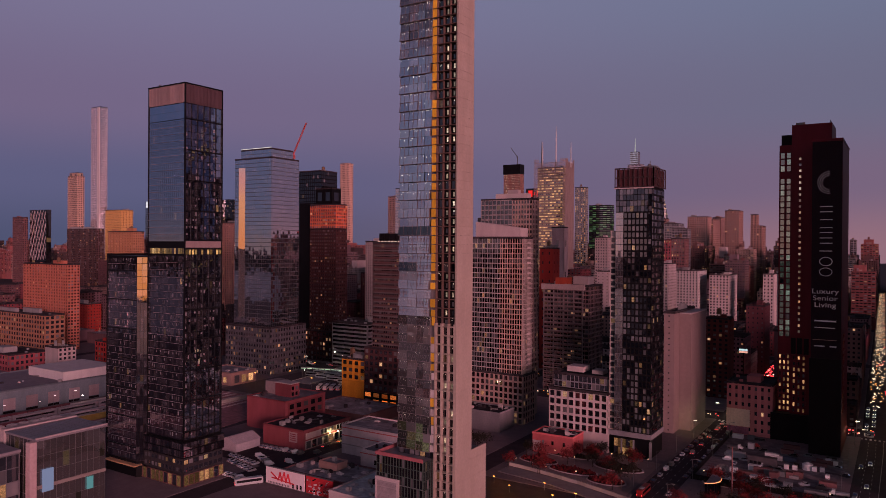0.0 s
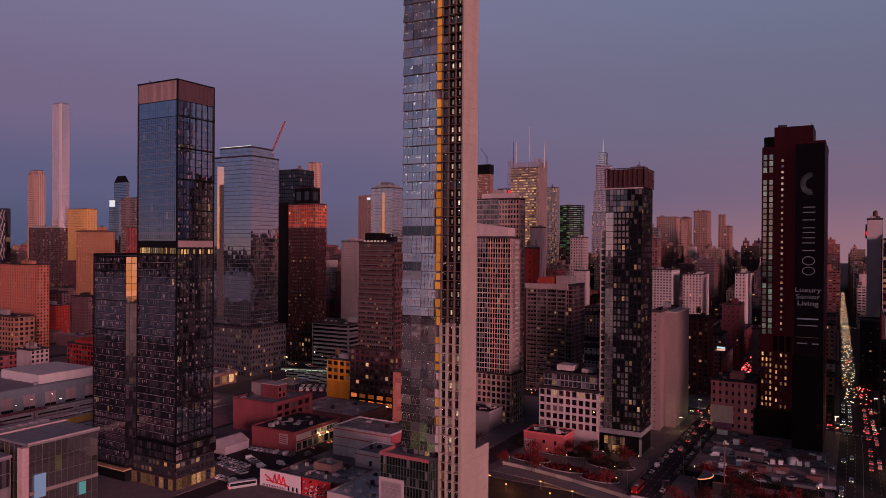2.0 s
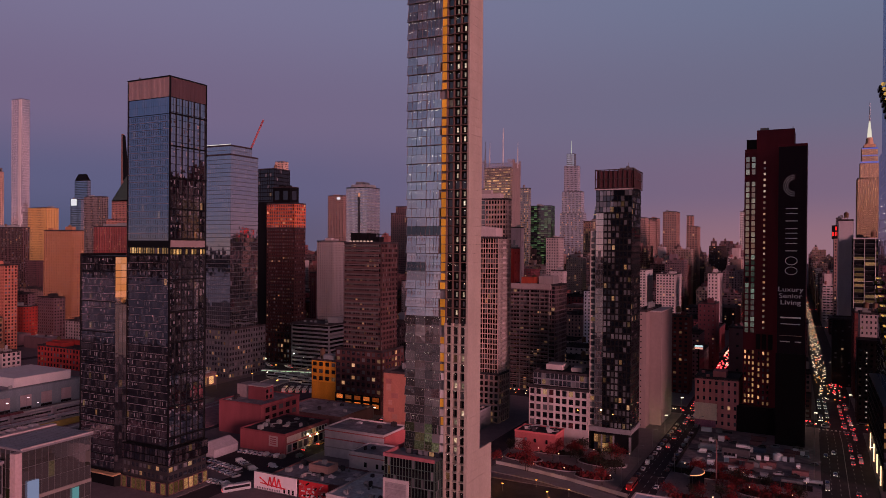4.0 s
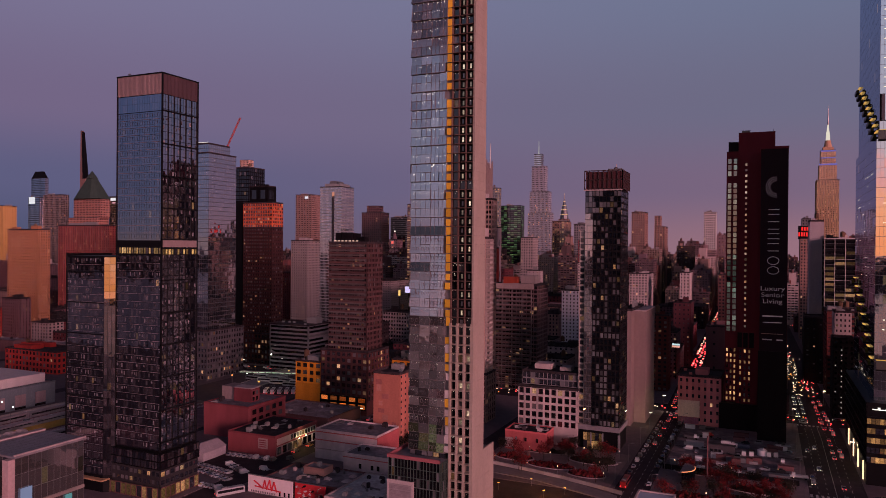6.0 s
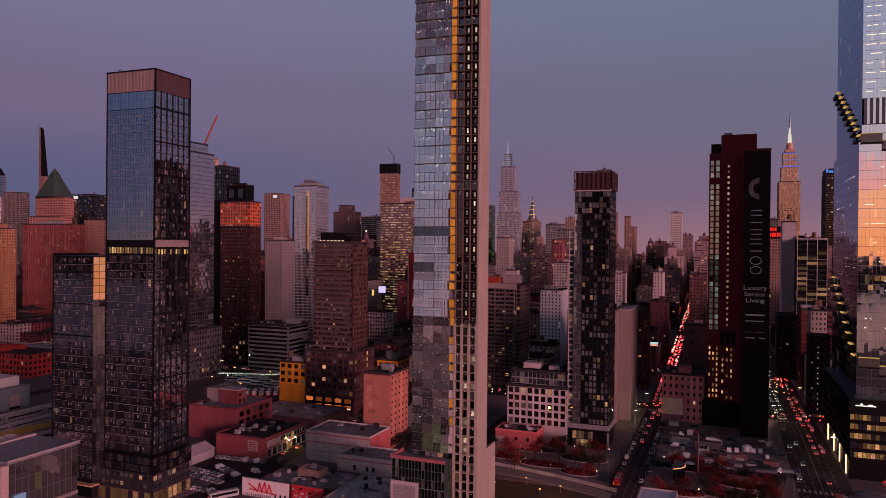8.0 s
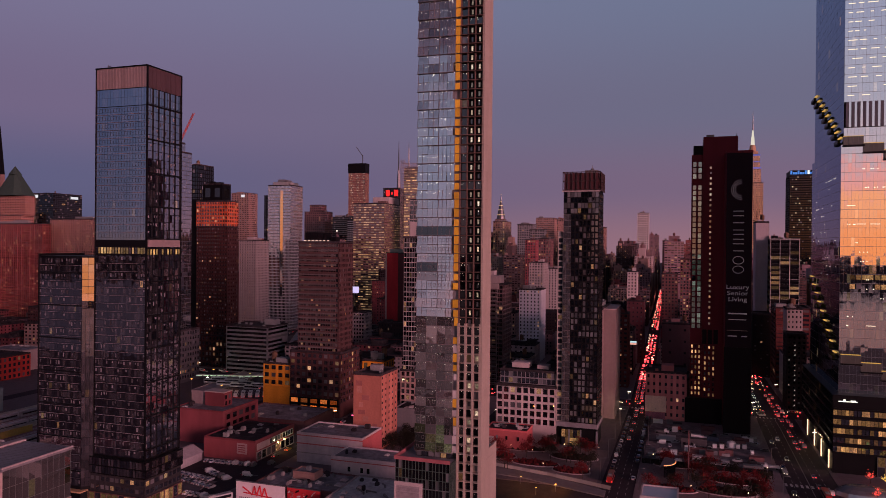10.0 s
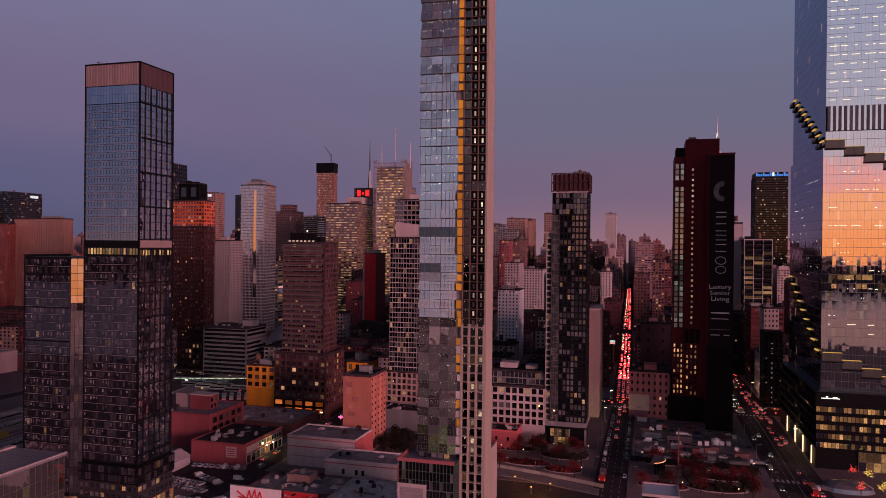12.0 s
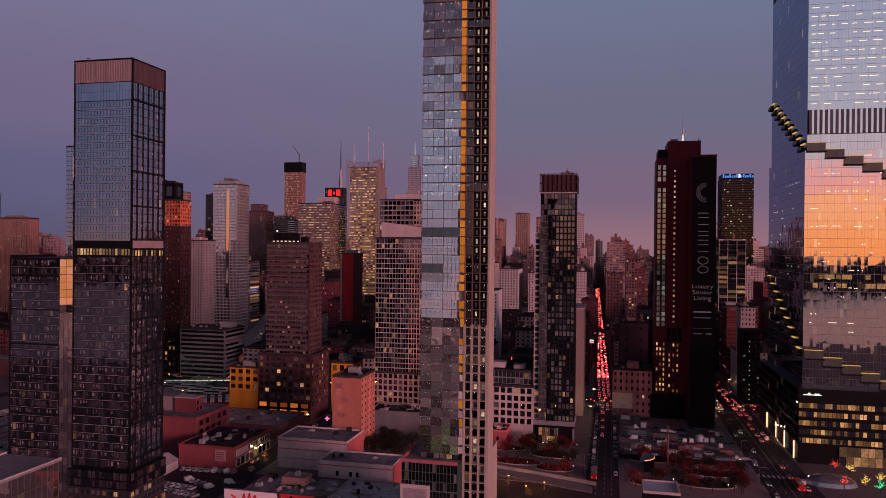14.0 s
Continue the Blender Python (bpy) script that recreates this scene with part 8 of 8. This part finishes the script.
        k = thing("site_container" if w > 5 else "equipment_crate", (x, y, 0), "weathered container standing on the building lot" if w > 5 else "covered equipment crate on the building lot", "container", "stores on the lot")
        part("body", Geo().box(x - w / 2, x + w / 2, y - d / 2, y + d / 2, 0.15, h), m, k)
        part("lid", Geo().box(x - w / 2 - .05, x + w / 2 + .05, y - d / 2 - .05, y + d / 2 + .05, h, h + 0.12), m, k)
        part("skid", Geo().box(x - w / 2, x + w / 2, y - d / 2 + .2, y - d / 2 + .5, 0, 0.15), STEEL, k)
    yard = thing("lot_surface", (-50, 370, 0), "worn gravel and asphalt of the building lot", "ground", kind="structure")
    part("gravel", Geo().prism([(-79.5, 331.5), (-22.5, 331.5), (-22.5, 404), (-79.5, 424)], 0.0, 0.01), wall("lot_gravel", (0.36, 0.295, 0.32), 0.9, 0.35, dirt=0.75), yard)
    part("worn_strip", Geo().box(-79, -23, 345.5, 349.5, 0.01, 0.02).box(-79, -23, 373, 376, 0.01, 0.02), wall("worn_strip", (0.17, 0.135, 0.145), 0.9, 0.5, dirt=0.6), yard)
    def lorry(x, y, heading, cab, load, label):
        t = thing("lorry", (0, 0, 0), label, "lorry", "lorries on the lot")
        part("chassis", Geo().box(-1.0, 1.0, -3.6, 3.4, 0.55, 0.85), STEEL, t)
        part("cab", loft([(1.5, 1.1, 0.8, 2.6), (2.7, 1.1, 0.8, 2.6), (3.1, 1.05, 0.8, 1.7), (3.9, 1.0, 0.8, 1.55)]), cab, t)
        part("windscreen", Geo().hexa([(-0.9, 3.12, 1.75), (0.9, 3.12, 1.75), (0.9, 2.9, 1.75), (-0.9, 2.9, 1.75), (-0.85, 2.82, 2.5), (0.85, 2.82, 2.5), (0.85, 2.6, 2.5), (-0.85, 2.6, 2.5)]), CARGLASS, t)
        part("load_bed", Geo().box(-1.2, 1.2, -3.7, 1.3, 0.86, 2.9 if load is cab else 1.7), load, t)
        for sx in (-1.0, 1.0):
            for yy in (-2.6, 2.6):
                part("wheel", Geo().box(sx - 0.18, sx + 0.18, yy - 0.46, yy + 0.46, 0, 0.92), TYRE, t)
        t.matrix_basis = pose(x, y, 0.02, 0, 0, heading)

    lorry(-72.9, 392.4, -92, CARPAINT[0], STEEL, "white flatbed lorry standing on the lot")
    lorry(-53.8, 384.2, -88, CARPAINT[0], CARPAINT[0], "white box lorry standing on the lot")
    lorry(-22.5, 341.7, 92, CARPAINT[0], CARPAINT[2], "white tipper lorry beside the hoarding")
    lorry(-66, 400, -80, CARPAINT[3], STEEL, "dark red flatbed lorry on the lot")
    for x, y, turn in ((-22.2, 372.7, 80), (-30, 349.4, 95), (-36.5, 349.4, 88), (-60, 396, 90), (-46, 395, 80), (-26, 384, 75), (-40, 398, 92)):
        put_car(x, y, turn, z=0.02)
    tank = thing("site_tank", (-37.8, 375.2, 0), "round white tank beside white crates", "tank")
    part("shell", Geo().tube(-37.8, 375.2, 0.02, 2.6, 2.4, 2.3, 14).tube(-37.8, 375.2, 2.6, 3.4, 2.3, 0.6, 14), CARPAINT[0], tank)
    part("hatch", Geo().tube(-37.8, 375.2, 3.4, 3.7, 0.5, 0.5, 8), STEEL, tank)
    for i, (x, y) in enumerate(((-46.1, 369.9), (-42.6, 370.6), (-34.8, 373.3), (-31.6, 374.0))):
        k = thing("water_tote", (x, y, 0), "white plastic tote in a steel cage", "container", "totes on the lot")
        part("body", Geo().box(x - 1.0, x + 1.0, y - 0.8, y + 0.8, 0.3, 2.3), CARPAINT[0], k)
        part("pallet", Geo().box(x - 1.1, x + 1.1, y - 0.9, y + 0.9, 0.02, 0.3), STEEL, k)
    office = thing("site_office", (-56.3, 369, 0), "long dark grey site office container", "container")
    part("body", Geo().box(-62.5, -50, 366.5, 370, 0.15, 4.6), wall("office_grey", (0.085, 0.075, 0.085), 0.6, 1.0), office)
    part("roof", Geo().box(-62.7, -49.8, 366.3, 370.2, 4.6, 4.8), wall("office_grey", (0.085, 0.075, 0.085)), office)
    part("door", Geo().box(-56.6, -55.6, 366.4, 366.5, 0.2, 2.3), CARPAINT[2], office)
    for i in range(3):
        part("window_pane", Geo().box(-61.5 + i * 1.9, -60.2 + i * 1.9, 366.4, 366.5, 1.4, 2.6), CARGLASS, office)
    heap = thing("rubble_heap", (-71, 354, 0), "pale heap of broken concrete on the lot", "rubble")
    hg = Geo()
    for i in range(46):
        a, e = r.uniform(0, 6.28), r.random() ** 0.6 * 4.2
        cx, cy, sz = -71 + e * math.cos(a), 354 + 0.6 * e * math.sin(a), r.uniform(0.4, 1.1)
        hg.prism([(cx + sz * math.cos(k * 1.256 + i) * r.uniform(.6, 1), cy + sz * math.sin(k * 1.256 + i) * r.uniform(.6, 1)) for k in range(5)], 0.0, max(0.5, 2.6 - e * 0.45) * r.uniform(0.7, 1.1), 0.55)
    part("rubble", hg, CONCRETE, heap, kind="stuff")
    f = thing("site_fence", (-52, 331, 0), "dark hoarding round the building lot", "fence", kind="structure")
    for i in range(14):
        part("panel", Geo().box(-80 + i * 4.1, -76 + i * 4.1, 330.8, 331, 0, 2.4), MULLION, f)
    for i in range(16):
        part("panel", Geo().box(-80.2, -80, 332 + i * 5.7, 337.5 + i * 5.7, 0, 2.4), MULLION, f)
    # plaza: glass blister, crossing, lit trees
    d = thing("glass_blister", (10, 315, 0), "low glass blister roof on the plaza", "roof")
    blister = Geo()
    for i in range(5):
        rr, z = 11 * math.cos(i * 0.39), 4.5 * math.sin(i * 0.39)
        blister.v += [(10 + rr * math.cos(k * math.pi / 10), 315 + 0.6 * rr * math.sin(k * math.pi / 10), z) for k in range(20)]
    for i in range(4):
        for k in range(20):
            blister.f.append((20 * i + k, 20 * i + (k + 1) % 20, 20 * i + 20 + (k + 1) % 20, 20 * i + 20 + k))
    blister.f.append(tuple(range(80, 100)))
    part("shell", blister, glass("blister_glass", lit=0.0, refl=0.12, curtain=0.3, tint=(0.06, 0.055, 0.06)), d)
    for tx, ty, col in ((22, 330, (1.0, 0.62, 0.12)), (23, 312, (1.0, 0.62, 0.12)), (31, 318, (1.0, 0.62, 0.12)), (27, 306, (0.1, 0.9, 0.35)), (17, 334, (1.0, 0.08, 0.06)), (34, 308, (1.0, 0.08, 0.06)), (14, 309, (1.0, 0.08, 0.06))):
        tt = thing("lit_tree", (tx, ty, 0), "bare tree wound with small holiday lights", "tree", "lit trees on the plaza")
        g = Geo().tube(tx, ty, 0, 2.5, 0.15, 0.1, 6)
        dots = Geo()
        for i in range(22):
            a, e = r.uniform(0, 6.28), r.uniform(0.5, 2.6)
            tip = Vector((tx + math.cos(a) * e, ty + math.sin(a) * e, r.uniform(3.6, 6.8) - e * 0.5))
            start = Vector((tx, ty, r.uniform(1.9, 3.2)))
            g.bar(start, tip, 0.06)
            for k in range(6):
                q = start.lerp(tip, r.uniform(0.35, 1.0)) + Vector((r.uniform(-.25, .25), r.uniform(-.25, .25), r.uniform(-.25, .25)))
                dots.box(q.x - .06, q.x + .06, q.y - .06, q.y + .06, q.z - .06, q.z + .06)
                g.bar(q, start.lerp(tip, 0.6), 0.02)
        part("branches", g, wall("bark", (0.05, 0.035, 0.03)), tt)
        part("light_string", dots, lamp_mat("string_%.1f_%.1f" % col[:2], col, 2.0), tt, kind="stuff")
    cw = thing("crossing", (-10, 320, -0.15), "white zebra crossing stripes", "road marking", kind="structure")
    for i in range(9):
        part("stripe", Geo().box(-19 + i * 2.1, -18 + i * 2.1, 318, 322, -0.15, -0.135), WHITE, cw)
        part("stripe", Geo().box(-20 + i * 2.1, -19 + i * 2.1, 451.5, 454.5, -0.15, -0.135), WHITE, cw)
        if i < 6:
            part("stripe", Geo().box(-93.5 + i * 2.1, -92.5 + i * 2.1, 451.5, 454.5, -0.15, -0.135), WHITE, cw)
    lanes = thing("lane_lines", (-50, 380, -0.15), "worn white lane lines on the asphalt", "road marking", kind="structure")
    dash = Geo()
    for i in range(26):
        y = 268 + i * 7.0
        for dx in (-3.2, 0.4, 3.6):
            dash.box(street_x(0, y) + dx - 0.1, street_x(0, y) + dx + 0.1, y, y + 3, -0.15, -0.138)
        for dx in (-7.5, -4.0, 2.2, 5.6):
            dash.box(street_x(1, y) + dx - 0.1, street_x(1, y) + dx + 0.1, y, y + 3, -0.15, -0.138)
        dash.box(street_x(1, y) - 0.95, street_x(1, y) - 0.7, y, y + 7, -0.15, -0.138)
        if i < 16:
            dash.box(-330 + i * 20, -320 + i * 20, 251, 251.2, -0.15, -0.138)
    part("dashes", dash, wall("road_paint", (0.42, 0.37, 0.38), 0.8, 2.0, dirt=0.5), lanes, kind="stuff")
    # street lamps
    for x, y in [(-96, 300 + 34 * i) for i in range(4)] + [(-79, 290 + 40 * i) for i in range(4)] + [(-22, 300 + 45 * i) for i in range(4)] + [(-438, 215), (-432, 232), (-441, 246), (-428, 256), (-446, 262), (-520, 268), (-402, 470), (-368, 749), (-395, 560), (-380, 400)]:
        on = x < -300
        lp = thing("street_lamp", (x, y, 0), "tall street lamp with a curved arm", "street lamp", "lamps of the streets")
        part("pole", Geo().tube(x, y, 0, 9, 0.12, 0.08, 6), STEEL, lp)
        part("arm", Geo().bar((x, y, 8.9), (x + 1.8, y, 9.4), 0.1), STEEL, lp)
        part("head", Geo().box(x + 1.5, x + 2.5, y - 0.2, y + 0.2, 9.25, 9.5), lamp_mat("lamp_cool", (1.0, 0.92, 0.85), 9.0 if on else 1.0) if on else GREY, lp)


park()

# ---- raised road and ramps ----
hw = thing("ramp_road", (-400, 500, 0), "curving concrete ramp with parapets", "road", kind="structure")
pts = [(-378, 396), (-386, 470), (-400, 540), (-428, 610), (-470, 700), (-507, 801), (-550, 903)]
for i, ((xa, ya), (xb, yb)) in enumerate(zip(pts, pts[1:])):
    d = Vector((xb - xa, yb - ya, 0)).normalized()
    n = Vector((d.y, -d.x, 0)) * 9
    za, zb = 0.2 + i * 0.9, 0.2 + (i + 1) * 0.9
    def corner_pt(x, y, s, z):
        return (x + n.x * s, y + n.y * s, z)
    part("deck", Geo().hexa([corner_pt(xa, ya, -1, za - .8), corner_pt(xa, ya, 1, za - .8), corner_pt(xb, yb, 1, zb - .8), corner_pt(xb, yb, -1, zb - .8), corner_pt(xa, ya, -1, za), corner_pt(xa, ya, 1, za), corner_pt(xb, yb, 1, zb), corner_pt(xb, yb, -1, zb)]), wall("ramp_concrete", (0.40, 0.34, 0.36), 0.85, 0.8, dirt=0.3), hw)
    for s in (-1, 1):
        part("parapet", Geo().bar(corner_pt(xa, ya, s, za + 0.5), corner_pt(xb, yb, s, zb + 0.5), 0.5), CONCRETE, hw)


# ---- rail yard and bus yard ----
def yards():
    y0 = thing("rail_yard", (-400, 255, -0.15), "rust-brown rail yard with rows of track", "rail yard", kind="structure")
    part("ballast", Geo().prism([(-454, 120), (-320, 120), (-320, 237), (-330, 345), (-448, 345)], -0.15, 0.03), wall("ballast", (0.34, 0.16, 0.18), 0.9, 0.4, dirt=0.6), y0)
    for i in range(14):
        x = -446 + i * 6.4
        part("track", Geo().box(x, x + 0.35, 125, 343, 0.03, 0.25).box(x + 1.4, x + 1.75, 125, 343, 0.03, 0.25), wall("rail_steel", (0.50, 0.38, 0.40), 0.5, 3.0), y0)
    for x, w in ((-441, 1.2), (-408, 2.0), (-372, 1.4)):
        part("divider", Geo().box(x, x + w, 126, 340, 0.03, 2.4), CONCRETE, y0)
    # no lamp stands here: the amber light is in the wall's ochre colour
    part("lit_wall", Geo().box(-399, -398, 235, 275, 0.03, 3.4), wall("lamplit_wall", (0.55, 0.36, 0.10), 0.8, 1.0), y0)
    for i, (x, ya, yb) in enumerate(((-437.5, 150, 262), (-431, 190, 330), (-418, 140, 240), (-411.5, 205, 318), (-392, 160, 232), (-379.5, 215, 330))):
        tr = thing("commuter_train", (x, (ya + yb) / 2, 0.2), "silver commuter train stabled in the rail yard", "train", "trains in the yard")
        n = int((yb - ya) / 26)
        for k in range(n):
            a = ya + k * 26
            car = part("carriage", Geo().box(x - 0.2, x + 2.7, a, a + 25.2, 0.25, 3.4).hexa([(x - .2, a, 3.4), (x + 2.7, a, 3.4), (x + 2.7, a + 25.2, 3.4), (x - .2, a + 25.2, 3.4), (x + .4, a, 3.9), (x + 2.1, a, 3.9), (x + 2.1, a + 25.2, 3.9), (x + .4, a + 25.2, 3.9)]), wall("train_silver", (0.36, 0.30, 0.32), 0.45, 1.0) if i % 2 else wall("train_maroon", (0.20, 0.06, 0.075), 0.5, 1.0), tr)
            part("window_band", Geo().box(x + 2.7, x + 2.74, a + 1.5, a + 23.7, 1.7, 2.6), CARGLASS, car)
    b0 = thing("bus_yard", (-390, 410, -0.15), "amber lit bus yard with painted bays", "yard", kind="structure")
    part("surface", Geo().prism([(-412, 350), (-330, 350), (-318, 455), (-412, 455)], -0.15, 0.02), wall("yard_concrete", (0.10, 0.075, 0.085), 0.85, 0.5), b0)
    for i in range(16):
        part("bay_line", Geo().box(-372 + i * 3.1, -371.8 + i * 3.1, 400, 412, 0.02, 0.03), WHITE, b0)
    for x, y in ((-400, 372), (-385, 392), (-352, 380), (-360, 425), (-395, 430)):
        lp = thing("yard_lamp", (x, y, 0), "amber yard lamp on a tall pole", "lamp", "lamps of the yard")
        part("pole", Geo().tube(x, y, 0, 9, 0.14, 0.1, 6), STEEL, lp)
        part("head", Geo().box(x - 0.5, x + 0.5, y - 0.3, y + 0.3, 9, 9.3), lamp_mat("amber", (1.0, 0.42, 0.08), 5.0), lp)
    for x, y in ((-398, 376), (-362, 405)):
        ld = bpy.data.lights.new("yard_lamp_light", "POINT")
        ld.energy, ld.color, ld.shadow_soft_size = 1500, (1.0, 0.42, 0.12), 0.5
        new("yard_lamp_light", ld).location = (x, y, 8.5)
    for x, y in ((-425, 452), (-392, 480), (-355, 452), (1.5, 384), (-22, 452), (-2, 520), (-96, 458)):
        lp = thing("street_lamp", (x, y, 0), "lit street lamp on a steel pole", "lamp", "street lamps")
        part("pole", Geo().tube(x, y, 0, 9, 0.12, 0.09, 6), STEEL, lp)
        part("head", Geo().box(x - 0.3, x + 1.6, y - 0.25, y + 0.25, 9, 9.25), lamp_mat("lamp_white", (1.0, 0.86, 0.7), 3.0), lp)
        ld = bpy.data.lights.new("street_lamp_light", "POINT")
        ld.energy, ld.color, ld.shadow_soft_size = (2400, (0.9, 1.0, 0.78), 0.5) if x < -300 else (2600, (1.0, 0.62, 0.34), 0.5) if x > -50 else (1500, (0.95, 1.0, 0.6), 0.5)
        new("street_lamp_light", ld).location = (x + 0.6, y, 8.6)
    shelter = thing("bus_shelter", (-384, 440, 0), "long bus shelter lit by greenish tubes", "shelter")
    for i in range(11):
        xa, ya = -411 + i * 5.0, 431 + i * 1.57
        part("roof_panel", Geo().hexa([(xa, ya, 3.6), (xa + 4.8, ya + 1.5, 3.6), (xa + 4.2, ya + 4.3, 3.6), (xa - 0.6, ya + 2.8, 3.6), (xa, ya, 3.85), (xa + 4.8, ya + 1.5, 3.85), (xa + 4.2, ya + 4.3, 3.85), (xa - 0.6, ya + 2.8, 3.85)]), PALE, shelter)
        part("tube_light", Geo().bar((xa + 0.3, ya - 0.1, 3.3), (xa + 4.4, ya + 1.2, 3.3), 0.3), lamp_mat("tube_green", (0.75, 1.0, 0.72), 0.9), shelter)
        part("post", Geo().box(xa + 0.1, xa + 0.3, ya + 0.4, ya + 0.6, 0, 3.6), STEEL, shelter)
    for i in range(8):
        bus(-392 + (i % 4) * 13.5, 424 + (i // 4) * 9 - (i % 4) * 3, 96 + (i % 3) * 3, CARPAINT[0 if i % 3 else 2], "white coach parked in the bus yard", z=0.02)
    for i in range(9):
        bus(-352 + i * 4.2, 388 + i * 2.2, 30, CARPAINT[0], "white coach parked in the bus yard", z=0.02)


yards()


def annex_street():
    low_block("grey_annex", "low grey annex with a lit strip beside the apartments", -217, -188, 353, 371, 10.5, GREY, MATS["tar"], clutter=12, seed=31)
    low_block("dark_garage", "dark low garage wall beside the side street", -233, -219, 352, 372, 7.5, wall("dark_brick", (0.11, 0.045, 0.04)), MATS["tar"], clutter=5, seed=32)
    sg = thing("neon_sign", (-240.5, 349, 0), "pink neon cross sign on a post", "sign")
    part("post", Geo().tube(-240.5, 349, 0, 4.2, 0.09, n=6), STEEL, sg)
    part("cross_bar", Geo().box(-241.9, -239.1, 348.9, 349.1, 5.0, 5.6), lamp_mat("neon_pink", (1.0, 0.12, 0.32), 2.4), sg)
    part("upright_bar", Geo().box(-240.8, -240.2, 348.85, 349.15, 4.2, 6.4), lamp_mat("neon_pink", (1.0, 0.12, 0.32), 2.4), sg)
    for x, y in ((-251, 345), (-241, 383), (-251, 402), (-165, 380), (-172, 420), (-240, 300), (-342, 681), (-97.2, 409)):
        lp = thing("street_lamp", (x, y, 0), "lit street lamp on a steel pole", "lamp", "street lamps")
        part("pole", Geo().tube(x, y, 0, 8, 0.11, 0.08, 6), STEEL, lp)
        part("head", Geo().box(x - 0.2, x + 1.4, y - 0.2, y + 0.2, 8, 8.2), lamp_mat("lamp_white", (1.0, 0.86, 0.7), 3.0), lp)
    for x, y, e, c in ((-96.4, 409, 1300, (0.95, 0.85, 0.35)), (-342, 680, 2200, (0.9, 1.0, 0.85)), (-250, 345, 700, (1.0, 0.6, 0.35)), (-240, 299, 900, (0.9, 1.0, 0.8))):
        ld = bpy.data.lights.new("lane_lamp_light", "POINT")
        ld.energy, ld.color, ld.shadow_soft_size = e, c, 0.4
        new("lane_lamp_light", ld).location = (x, y, 7.6)


annex_street()
